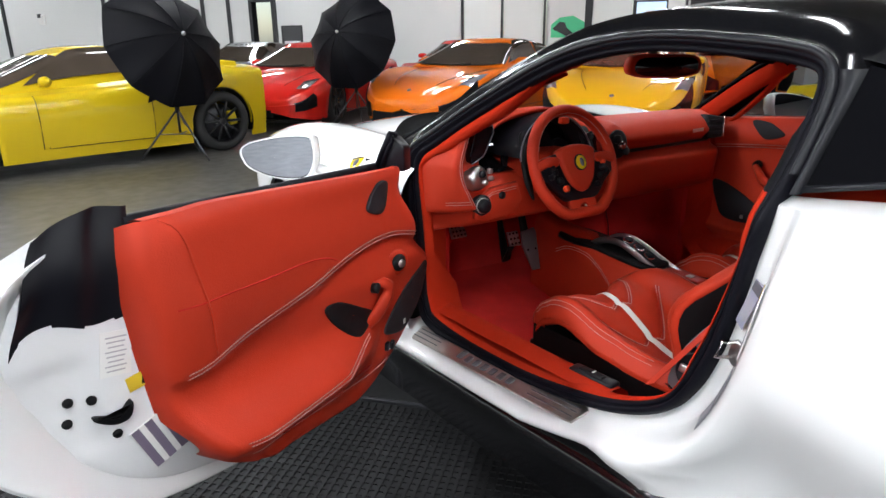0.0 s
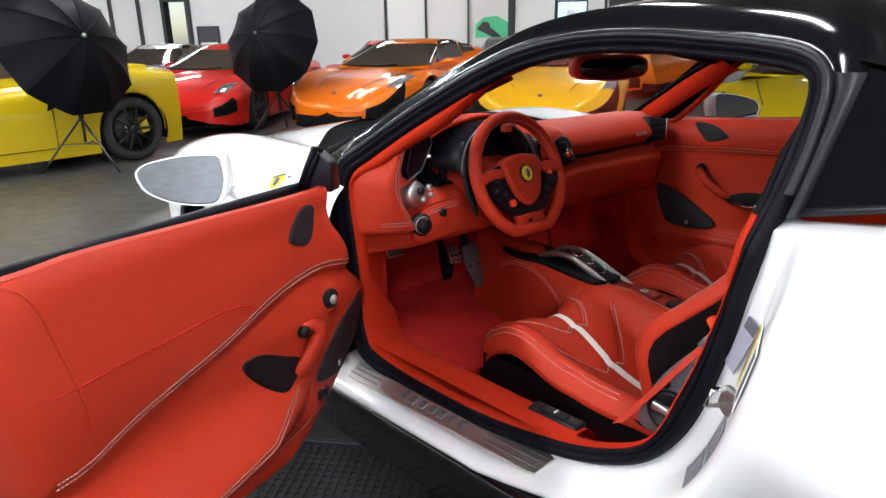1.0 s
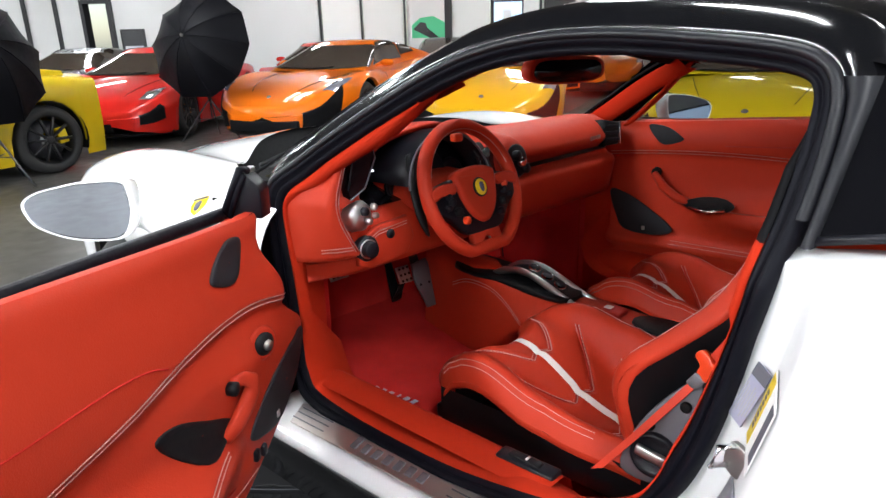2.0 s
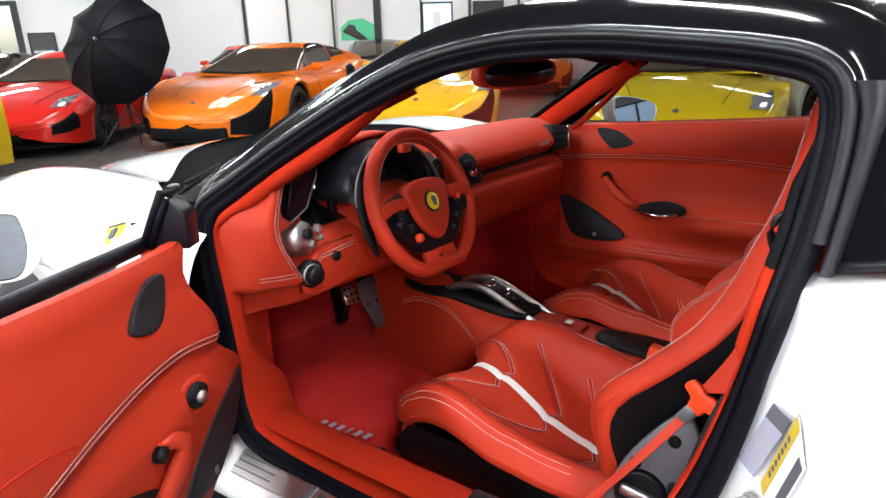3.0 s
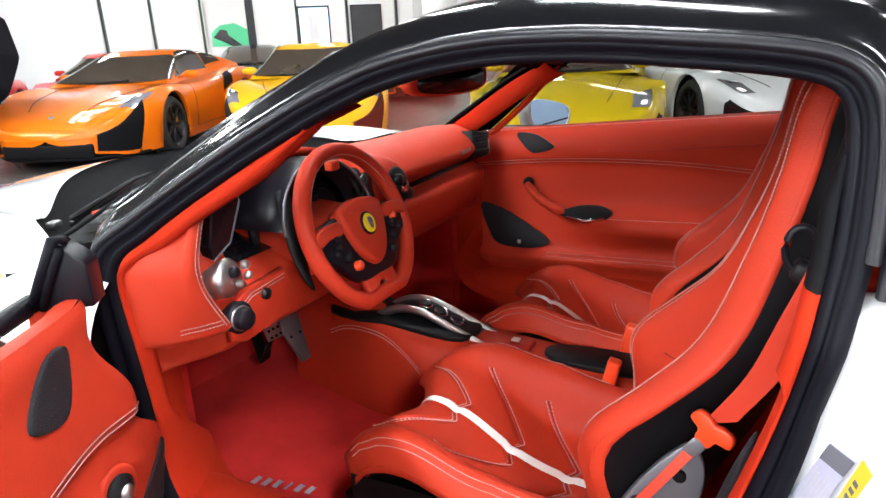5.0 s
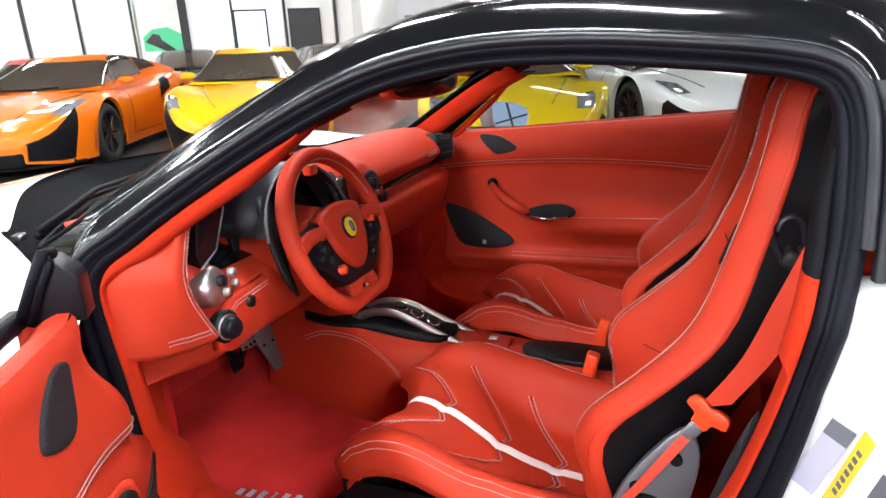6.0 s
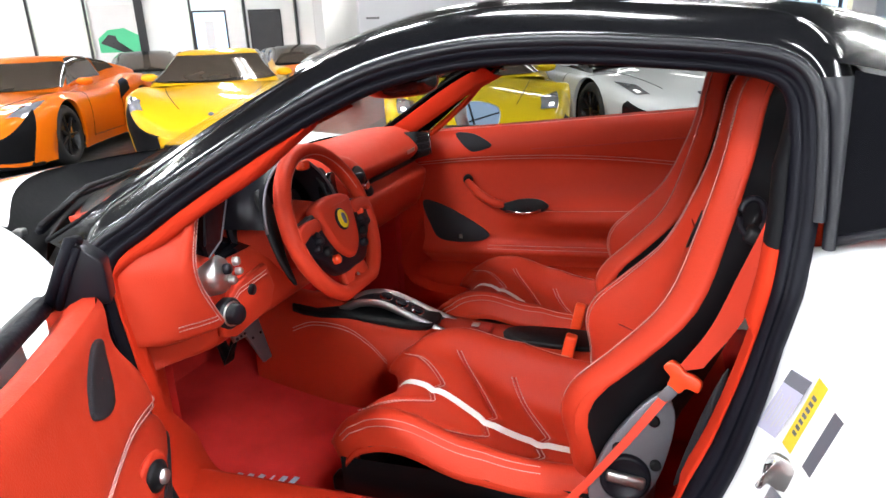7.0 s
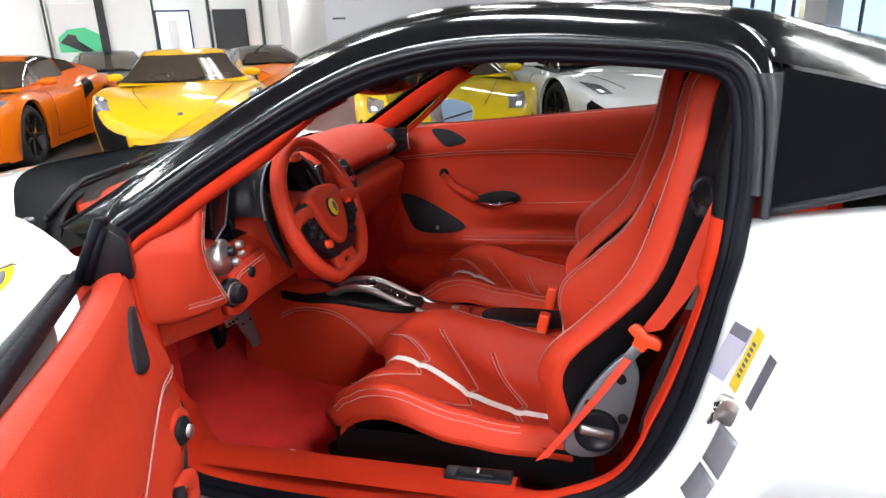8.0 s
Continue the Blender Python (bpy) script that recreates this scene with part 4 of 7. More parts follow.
def cover_edge(g):
    return interp(g, ((0, 0.806), (0.15, 0.795), (0.35, 0.790), (0.6, 0.806), (0.8, 0.790), (0.9, 0.74), (1.0, 0.70)))


part("shut_face", sheet([[end_point(g, 0.43 + (cover_edge(g) + 0.004 - 0.43) * w) for g in np.linspace(0, 1, 36)] for w in np.linspace(0, 1, 44)]), JAMB, door, "white painted shut face of the door")
part("shut_rim", sheet([[end_point(g, cover_edge(g) + (interp(g, ((0, 0.953), (0.45, 0.957), (0.75, 0.936), (1.0, 0.905))) - cover_edge(g)) * w) for g in np.linspace(0.80, 1.0, 6)] for w in np.linspace(0, 1, 12)]), JAMB, door, "white painted rim of the door's end")
part("shut_cover", sheet([[end_point(g, cover_edge(g) + (interp(g, ((0, 0.953), (0.45, 0.957), (0.75, 0.936), (1.0, 0.905))) - cover_edge(g)) * w, 0.006 - 0.006 * math.cos(6.28 * w) + 0.004 * math.sin(16 * g)) for g in np.linspace(0, 0.84, 24)] for w in np.linspace(0, 1, 16)]), SATIN, door, "black plastic cover on the door's end")
part("door_window_seal", tube([dp(s, -0.078, 0.876 + 0.060 * s) for s in np.linspace(0.0, 0.865, 10)], 0.012, 6), RUBBER, door)
part("outer_waist_strip", tube([dp(s, -0.095, 0.870 + 0.062 * s) for s in np.linspace(0.0, 0.865, 10)], 0.010, 6, flat=1.4), SATIN, door)
dtop = part("door_top_cap", sheet([[pt(u, 0.0) for u in np.linspace(0, 1, 16)], [pt(u, 0.0) - DN * 0.015 + Vector((0, 0, 0.001)) for u in np.linspace(0, 1, 16)], [pt(u, 0.0) - DN * 0.032 + Vector((0, 0, -0.006)) for u in np.linspace(0, 1, 16)], [pt(u, 0.0) - DN * 0.06 + Vector((0, 0, -0.03)) for u in np.linspace(0, 1, 16)]]), RED, door)
NU, NVV = 60, 70
trim = part("inner_panel", sheet([[pt(u, v) for u in np.linspace(0, 1, NU)] for v in np.linspace(0, 1, NVV)]), RED, door, "red leather inner door panel with pale stitching")
part("panel_seam", tube([pt(interp(v, ((0, 0.985), (0.03, 0.962), (0.10, 0.943), (0.25, 0.935), (0.5, 0.930))), v, 0.0008) for v in np.linspace(0.004, 0.42, 24)], 0.0018, 5), RED, trim)
part("panel_edge", sheet([[pt(1, v) for v in np.linspace(0, 1, NVV)], [pt(1, v) - DN * 0.006 + DS * 0.010 for v in np.linspace(0, 1, NVV)], [pt(1, v) - DN * 0.020 + DS * 0.016 - Vector((0, 0, 0.004 * math.exp(-v / 0.04))) for v in np.linspace(0, 1, NVV)], [pt(1, v) - DN * 0.075 + DS * 0.016 - Vector((0, 0, 0.022 * math.exp(-v / 0.04))) for v in np.linspace(0, 1, NVV)]]), RED, door)
part("panel_edge", sheet([[pt(u, 1) for u in np.linspace(0, 1, 24)], [pt(u, 1) - DN * 0.04 for u in np.linspace(0, 1, 24)], [pt(u, 1) - DN * 0.1 for u in np.linspace(0, 1, 24)]]), RED, door)
part("panel_edge", sheet([[pt(0, v) for v in np.linspace(0, 1, 24)], [pt(0, v) - DN * 0.03 - DS * 0.003 for v in np.linspace(0, 1, 24)], [pt(0, v) - DN * 0.07 for v in np.linspace(0, 1, 24)]]), RED, door)


def stitch(points, parent, gap=0.0045, r=0.0011, name="stitching"):
    """A run of short pale stitches along points."""
    bm = bmesh.new()
    p = [Vector(q) for q in points]
    for a, b in zip(p[:-1], p[1:]):
        n = max(1, int((b - a).length / gap))
        for k in range(n):
            tube([a.lerp(b, (k + 0.12) / n), a.lerp(b, (k + 0.88) / n)], r, 4, bm=bm)
    return part(name, bm, THREAD, parent)


def sv(u):
    """Where the stitched edge runs, as v."""
    return interp(u, SVC)


for off in (-0.016, 0.002):
    stitch([pt(u, sv(u) + off - 0.012, 0.0015) for u in np.linspace(0.0, 0.995, 40)], trim)
stitch([pt(u, interp(u, ((0.2, 0.885), (0.45, 0.865), (0.75, 0.865), (0.97, 0.85))), 0.0015) for u in np.linspace(0.2, 0.97, 30)], trim)
for o in (0.0, 0.014):
    stitch([pt(u, interp(u, ((0.45, 0.655), (0.57, 0.690), (0.74, 0.712), (0.86, 0.716), (0.985, 0.705))) + o, 0.0015) for u in np.linspace(0.45, 0.985, 24)], trim)
part("seam", tube([pt(u, interp(u, ((0.50, 0.285), (0.54, 0.262), (0.62, 0.25), (0.8, 0.256), (1.0, 0.246))), 0.0) for u in np.linspace(0.50, 0.99, 20)], 0.0016, 5), CARPET, trim)
# pieces laid on the panel
PGRID = np.array([panel_point(u, v) for u in np.linspace(0, 1, 90) for v in np.linspace(0, 1, 90)])


def lie(s, z):
    """How far the panel stands off at a place."""
    d2 = (PGRID[:, 0] - s) ** 2 + (PGRID[:, 2] - z) ** 2
    k = np.argsort(d2)[:4]
    w = 1 / (d2[k] + 1e-6)
    return float((PGRID[k, 1] * w).sum() / w.sum())


def laid(poly, lift, name, material, label=""):
    """A shaped piece that follows the panel; poly in s, z."""
    c = np.mean(poly, axis=0)
    rim = spline(poly, 5, True)
    rows = [[dp(p[0], lie(*p) - 0.004, p[1]) for p in rim]]
    for f, l in ((0.99, lift * 0.7), (0.95, lift), (0.7, lift), (0.4, lift), (0.02, lift)):
        rows.append([dp(*(lambda q: (q[0], lie(*q) + l, q[1]))(c + (p - c) * f)) for p in rim])
    return part(name, sheet(rows, False, True), material, trim, label)


# the pocket is no recess: a darker red piece paints its shade
laid([(0.715, 0.533), (0.60, 0.512), (0.459, 0.486), (0.295, 0.460), (0.40, 0.455), (0.58, 0.480)], 0.003, "pocket", RED_DARK, "door pocket, its shade coloured as darker red")
laid([(0.168, 0.870), (0.215, 0.875), (0.265, 0.852), (0.293, 0.827), (0.244, 0.808), (0.205, 0.815), (0.170, 0.846)], 0.005, "tweeter_grille", GRILLE, "dark tweeter grille")
DK = facing(dp(0.184, lie(0.184, 0.679) + 0.004, 0.679), DN + DS * 0.45)
part("knob_bezel", lathe([(0.0, 0.002), (0.030, -0.003), (0.033, 0.0), (0.027, 0.004), (0.021, 0.003), (0.0, 0.002)], 24, DK), RED, trim)
kn = part("mirror_knob", lathe([(0.021, 0.002), (0.021, 0.007), (0.016, 0.009), (0.012, 0.014), (0.0, 0.015)], 24, DK), BLACK, trim, "black round mirror knob")
part("knob_cap", lathe([(0.010, 0.014), (0.009, 0.018), (0.0, 0.019)], 16, DK), SILVER, kn)
laid([(0.475, 0.656), (0.432, 0.664), (0.354, 0.626), (0.299, 0.595), (0.320, 0.574), (0.390, 0.570)], 0.004, "handle_cup", BLACK, "black door handle recess")
part("pull_handle", tube([dp(s, lie(s, z) + h, z) for s, z, h in ((0.300, 0.661, 0.0), (0.282, 0.662, 0.012), (0.262, 0.648, 0.016), (0.262, 0.626, 0.016), (0.278, 0.604, 0.014), (0.300, 0.586, 0.010), (0.325, 0.572, -0.002))], [0.008, 0.012, 0.016, 0.020, 0.021, 0.019, 0.014], 12, flat=0.6, up=tuple(DN)), RED, trim, "red leather pull handle")
part("handle_tip", lathe([(0.0, 0.0), (0.012, 0.0), (0.012, 0.014), (0.0, 0.017)], 14, dframe(0.306, lie(0.306, 0.655), 0.655)), BLACK, trim)
laid([(-0.056, 0.602), (-0.015, 0.622), (0.072, 0.610), (0.159, 0.580), (0.239, 0.520), (0.175, 0.488), (0.10, 0.476), (0.025, 0.504), (-0.042, 0.553)], 0.004, "speaker_grille", GRILLE, "dark door speaker grille")
part("speaker_badge", box(0.012, 0.012, 0.002, 0, dframe(0.125, lie(0.125, 0.503) + 0.006, 0.503)), SILVER, trim)
for k in range(2):
    part("window_switch", box(0.016, 0.022, 0.010, 0.003, dframe(0.19 + 0.03 * k, lie(0.2, 0.465) + 0.004, 0.465 + 0.008 * k)), SATIN, trim)
# fixings on the shut face
def on_end(g, z, proud=0.0, turn=0.0):
    p = end_point(g, z)
    n = (end_point(g + 0.02, z) - p).cross(end_point(g, z + 0.01) - p).normalized()
    n = n if n.dot(DN) > 0 else -n
    return facing(p + n * proud, n) @ pose(0, 0, 0, 0, 0, turn)


part("door_latch", plate(smooth_poly([(-0.024, 0.004), (0.006, -0.006), (0.026, 0.012), (0.030, 0.002), (0.022, -0.016), (0.0, -0.018), (-0.024, -0.004)], 4), 0.010, on_end(0.34, 0.650), 0.003), BLACK, door, "black door latch slot")
for g, z in ((0.52, 0.686), (0.41, 0.680), (0.55, 0.654), (0.36, 0.612)):
    part("plug", lathe([(0.0, 0.005), (0.0065, 0.004), (0.0075, 0.0)], 12, on_end(g, z, 0.001)), BLACK, door)
part("plug", lathe([(0.0, 0.005), (0.005, 0.004), (0.006, 0.0)], 12, on_end(0.08, 0.770, 0.001)), BLACK, door)
part("rubber_strip", box(0.006, 0.085, 0.004, 0.001, on_end(0.08, 0.722, 0.002, -8)), BLACK, door)
part("door_label", plate([(-0.012, -0.012), (0.012, -0.012), (0.012, 0.012), (-0.012, 0.012)], 0.002, on_end(0.17, 0.686, 0.001, 12)), YELLOWPAPER, door, "small yellow warning label", smooth=False)
part("paper_label", plate([(-0.022, -0.035), (0.022, -0.035), (0.022, 0.035), (-0.022, 0.035)], 0.001, on_end(0.24, 0.742, 0.001, -6)), WHITEPAPER, door, "white paper label with faint print", smooth=False)
for k in range(8):
    part("print_line", box(0.030 - 0.004 * (k % 3), 0.0022, 0.0005, 0, on_end(0.24, 0.742, 0.0024, -6) @ pose(0, 0.026 - 0.0075 * k, 0)), FAINT, door, smooth=False)
lab = part("data_label", plate([(-0.030, -0.045), (0.030, -0.045), (0.030, 0.045), (-0.030, 0.045)], 0.002, on_end(0.17, 0.574, 0.002, 24)), WHITEPAPER, door, "white label with grey bars", smooth=False)
for k in range(3):
    part("label_bar", box(0.013, 0.088, 0.001, 0, on_end(0.17, 0.574, 0.0045, 24) @ pose(-0.0225 + 0.0225 * k, 0, 0)), PURPLEINK, lab, smooth=False)

# door mirrors
def wing_mirror(parent, place, label):
    """place(s, d, z): s back, d inwards, z up, from the door's front edge."""
    rows = []
    outline = spline([(-0.160, 0.064), (-0.238, 0.062), (-0.304, 0.052), (-0.369, 0.036), (-0.398, 0.016), (-0.394, -0.010), (-0.370, -0.036), (-0.300, -0.058), (-0.215, -0.061), (-0.166, -0.047), (-0.144, 0.0), (-0.146, 0.042)], 4, True)
    cx, cz = -0.28, 0.0
    for f, s in ((0.92, 0.160), (0.935, 0.168), (0.97, 0.168), (1.0, 0.162), (0.99, 0.150), (0.93, 0.130), (0.82, 0.110), (0.62, 0.094), (0.30, 0.085), (0.02, 0.082)):
        rows.append([place(s, cx + (d - cx) * f, 0.935 + cz + (z - cz) * f) for d, z in outline])
    mi = part("door_mirror", sheet(rows, False, True), WHITE, parent, label)
    bm = sheet([[place(0.166 + (0.03 if parent is door else 0.0) * (z - cz) * f, cx + (d - cx) * f, 0.935 + (z - cz) * f) for d, z in outline] for f in (0.92, 0.5, 0.002)], False, True)
    part("mirror_glass", bm, MIRROR, mi, "silver mirror glass")
    part("mirror_rim", tube([place(0.163, cx + (d - cx) * 0.925, 0.935 + (z - cz) * 0.925) for d, z in outline], 0.0025, 6, True), BLACK, mi)
    part("mirror_arm", tube([place(0.10, -0.12, 0.87), place(0.09, -0.17, 0.89), place(0.10, -0.23, 0.91)], [0.028, 0.024, 0.02], 10, flat=0.5), WHITE, mi)
    return mi


wing_mirror(door, lambda s, d, z: dp(s + 0.004, -0.186 + (d + 0.16) * 0.86, 0.913 + (z - 0.935) * 0.88), "white door mirror")


def across(poly, s0, s1):
    """A block with the outline poly in d, z, from s0 to s1 along the door."""
    bm = bmesh.new()
    a = [bm.verts.new(dp(s0, d, z)) for d, z in poly]
    b = [bm.verts.new(dp(s1, d, z)) for d, z in poly]
    bm.faces.new(a)
    bm.faces.new(b[::-1])
    for i in range(len(poly)):
        j = (i + 1) % len(poly)
        bm.faces.new((a[j], a[i], b[i], b[j]))
    bmesh.ops.bevel(bm, geom=bm.edges[:], offset=0.003, segments=2, affect="EDGES", profile=0.5)
    return bm


SAIL = part("mirror_sail", across([(-0.056, 0.872), (-0.024, 0.958), (0.0, 0.936), (0.004, 0.928), (0.004, 0.872)], 0.0, 0.046), SATIN, door, "black triangular mirror base")
part("sail_rubber", tube([dp(0.045, -0.074, 0.875), dp(0.048, -0.050, 0.925), dp(0.05, -0.028, 0.968), dp(0.03, -0.024, 0.962)], 0.008, 8), RUBBER, SAIL)
part("sail_rubber", tube([dp(0.047, -0.060, 0.875), dp(0.049, -0.040, 0.922), dp(0.05, -0.022, 0.957)], 0.006, 8), RUBBER, SAIL)

# ---- passenger door, closed ----
def qp(s, d, z):
    return Vector((0.668 - d, 0.16 - s, z))


def belt_z(s):
    return 0.915 + 0.062 * s


pd = part("door", sheet([[qp(s, d, z) for s in np.linspace(0, 1.0, 6)] for d, z in ((-0.10, 0.93), (-0.20, 0.86), (-0.23, 0.65), (-0.20, 0.45), (-0.14, 0.34))]), WHITE, car, "closed white passenger door with red leather panel")


def ppoint(u, v):
    s = -0.02 + 0.98 * u
    zt, zb = belt_z(s), 0.40
    z = zt + (zb - zt) * v
    st_ = 0.20 + 0.12 * (u - 0.25) ** 2 * 4 * 0.45
    d = -0.02 * math.exp(-v / 0.03) + 0.012 * math.exp(-((v - 0.12) / 0.1) ** 2) - 0.018 / (1 + math.exp(-(v - st_) / 0.01))
    arm = max(0.0, min(1.0, (u - 0.3) / 0.2))
    d += 0.06 * arm * math.exp(-((v - 0.60) / 0.10) ** 2) + 0.03 * math.exp(-((v - 0.83) / 0.05) ** 2)
    return qp(s, d, z)


def ppl(u, v, lift):
    return ppoint(u, v) - Vector((lift, 0, 0))


pp = part("inner_panel", sheet([[ppoint(u, v) for u in np.linspace(0, 1, 40)] for v in np.linspace(0, 1, 50)]), RED, pd, "red leather inner door panel with pale stitching")
part("door_top_cap", sheet([[ppoint(u, 0) for u in np.linspace(0, 1, 12)], [ppoint(u, 0) + Vector((0.06, 0, 0.004)) for u in np.linspace(0, 1, 12)]]), RED, pd)
for o in (0.0, 0.02):
    stitch([ppl(u, 0.185 + o + 0.12 * (u - 0.25) ** 2 * 4 * 0.45, 0.0015) for u in np.linspace(0.0, 0.99, 30)], pp)
    stitch([ppl(u, 0.79 + o, 0.0015) for u in np.linspace(0.25, 0.99, 24)], pp)
stitch([ppl(u, 0.545, 0.0015) for u in np.linspace(0.45, 0.99, 20)], pp)
part("seam", tube([ppl(u, 0.13 + 0.02 * math.sin(3 * u), 0.0) for u in np.linspace(0.42, 0.99, 12)], 0.002, 5), RED_DARK, pp)


def pface(s, d, z, turn=0.0):
    m = Matrix(((0, 1, 0), (0, 0, 1), (-1, 0, 0))).transposed().to_4x4()
    m = Matrix((Vector((0, -1, 0)), Vector((0, 0, 1)), Vector((-1, 0, 0)))).transposed().to_4x4()
    m.translation = qp(s, d, z)
    return m @ pose(0, 0, 0, 0, 0, turn)


part("tweeter_grille", plate(smooth_poly([(-0.065, 0.03), (0.0, 0.028), (0.05, 0.0), (0.06, -0.015), (0.02, -0.03), (-0.02, -0.028)], 4), 0.006, pface(0.192, 0.010, 0.884), 0.002), GRILLE, pp, "dark tweeter grille")
part("speaker_grille", plate(smooth_poly([(-0.125, 0.085), (-0.07, 0.082), (0.02, 0.04), (0.12, -0.03), (0.06, -0.06), (-0.06, -0.055), (-0.10, 0.0)], 5), 0.006, pface(0.115, 0.006, 0.585), 0.003), GRILLE, pp, "dark door speaker grille")
part("speaker_badge", box(0.012, 0.014, 0.002, 0, pface(0.13, 0.014, 0.545)), SILVER, pp)
part("handle_pivot", lathe([(0.0, 0.02), (0.014, 0.018), (0.018, 0.0)], 14, pface(0.163, 0.0, 0.752)), BLACK, pp)
part("pull_handle", tube([qp(0.165, 0.02, 0.748), qp(0.215, 0.06, 0.714), qp(0.265, 0.065, 0.684), qp(0.31, 0.04, 0.665)], [0.012, 0.016, 0.016, 0.012], 10), RED, pp, "red leather pull handle")
part("handle_cup", plate(smooth_poly([(-0.09, -0.002), (-0.02, 0.026), (0.05, 0.028), (0.085, 0.005), (0.05, -0.02), (-0.03, -0.022)], 4), 0.006, pface(0.370, 0.052, 0.668), 0.002), BLACK, pp, "black door handle recess")
part("handle_lever", tube([qp(0.31, 0.062, 0.655), qp(0.37, 0.068, 0.648), qp(0.43, 0.064, 0.66)], 0.006, 8), CHROME, pp)
wing_mirror(pd, lambda s, d, z: Vector((0.645 - 0.85 * d, 0.185 - s + (d + 0.16) * 0.3 + (z - 0.935) * 0.14, z + 0.012)), "white door mirror")
pg = part("door_window", sheet([[(x, 0.20 - s, z) for s in np.linspace(0, 1.0, 8)] for x, z in ((0.715, 0.93), (0.66, 1.03), (0.585, 1.17))]), TINT, pd, "raised passenger window, tinted to dim the cars behind")
pg.visible_shadow = False


# ---- dashboard ----
def dash_section(x):
    a = abs(x + 0.31)
    hump = 0.03 * math.exp(-(a / 0.17) ** 4)
    drv = 1 / (1 + math.exp((x + 0.02) / 0.03))
    well = (1 / (1 + math.exp(-(x + 0.578) / 0.006))) * (1 / (1 + math.exp((x + 0.13) / 0.012)))
    base_y = 0.76 - 0.38 * (abs(x) / 0.7) ** 2.2
    end = max(0.0, (abs(x) - 0.59) / 0.11) ** 2 * 0.11
    lip = 0.135 + 0.02 * (1 - drv) + 0.115 * well + end
    bul = 0.022 * math.exp(-((x + 0.625) / 0.055) ** 2)
    crest = 0.945 + hump - 0.03 * max(0, (-x - 0.5) / 0.2)
    pts_d = [(base_y, 0.885), (0.38, 0.93 + hump * 0.6), (0.29 + 0.02 * well, crest), (lip - bul, 0.930 + hump - 0.02 * well), (0.116 + end + 0.16 * well - bul, 0.875), (0.108 + end + 0.05 * well - bul, 0.83 - 0.01 * well), (0.108 + end, 0.77), (0.118 + end, 0.690), (0.20, 0.665), (0.42, 0.61)]
    pts_p = [(base_y, 0.885), (0.40, 0.93), (0.26, 0.945), (0.165 + end, 0.925), (0.125 + end, 0.88), (0.165 + end, 0.84), (0.165 + end, 0.82), (0.13 + end, 0.785), (0.20, 0.66), (0.42, 0.60)]
    return [(x * k, p[0] * drv + q[0] * (1 - drv), p[1] * drv + q[1] * (1 - drv)) for p, q, k in zip(pts_d, pts_p, (0.88, 0.90, 0.94, 0.98, 1, 1, 1, 1, 1, 1))]


rows = [spline(dash_section(x), 5) for x in np.linspace(-0.70, 0.675, 130)]
dash = part("dashboard", sheet(rows), RED, car, "red leather dashboard with black instrument pod")
for sign, r in ((-1, rows[0]), (1, rows[-1])):
    bm = bmesh.new()
    bm.faces.new([bm.verts.new(tuple(p)) for p in r])
    part("dash_end", bm, RED, dash)
part("dash_top_pad", sheet([[(x, y, z) for x, y, z in [(s[0][0], s[0][1] - 0.02, s[0][2] + 0.012), (s[0][0], s[0][1] - 0.14, s[0][2] + 0.026)]] for s in [dash_section(x) for x in np.linspace(-0.62, 0.62, 24)]]), BLACK, dash, "black defroster strip")
# instrument well and hooded pod
part("instrument_well", sheet([[(p[0], p[1] - 0.006, p[2] + 0.002) for p in spline(dash_section(x), 5)[14:26]] for x in np.linspace(-0.562, -0.145, 30)]), SCREEN, dash, "black instrument well")
podo = part("instrument_pod", sheet([[(-0.31 + rx * math.cos(a), y + 0.03 * math.sin(a) - 0.02, 0.845 + rz * math.sin(a)) for a in np.linspace(0.02, math.pi - 0.16, 25)] for rx, rz, y in ((0.125, 0.115, 0.15), (0.145, 0.132, 0.10), (0.152, 0.138, 0.105), (0.156, 0.140, 0.14), (0.160, 0.142, 0.30))]), SATIN, dash, "black hooded instrument pod")
part("pod_rim", tube([(-0.31 + 0.150 * math.cos(a), 0.10 + 0.03 * math.sin(a) - 0.02, 0.845 + 0.137 * math.sin(a)) for a in np.linspace(0.1, math.pi - 0.1, 21)], 0.003, 6), DARKMETAL, podo)
part("pod_face", sheet([[(-0.31 + 0.14 * k * math.cos(a), 0.185, 0.855 + 0.125 * k * math.sin(a)) for a in np.linspace(0, 2 * math.pi, 25)] for k in (1.0, 0.5, 0.02)]), SCREEN, podo)
part("tachometer", lathe([(0.062, 0.0), (0.060, 0.012), (0.052, 0.004), (0, 0.002)], 28, facing((-0.31, 0.178, 0.872), (0, -1, 0.1))), SATIN, podo)
for dx in (-0.095, 0.095):
    part("side_gauge", lathe([(0.045, 0.0), (0.043, 0.010), (0.037, 0.003), (0, 0.002)], 24, facing((-0.31 + dx, 0.18, 0.855), (0, -1, 0.1))), SATIN, podo)
part("red_tab", box(0.03, 0.02, 0.02, 0.004, pose(-0.285, 0.09, 0.965)), CLIP, podo)
part("display_mark", box(0.015, 0.002, 0.006, 0, pose(-0.484, 0.190, 0.899)), LIT, dash, smooth=False)
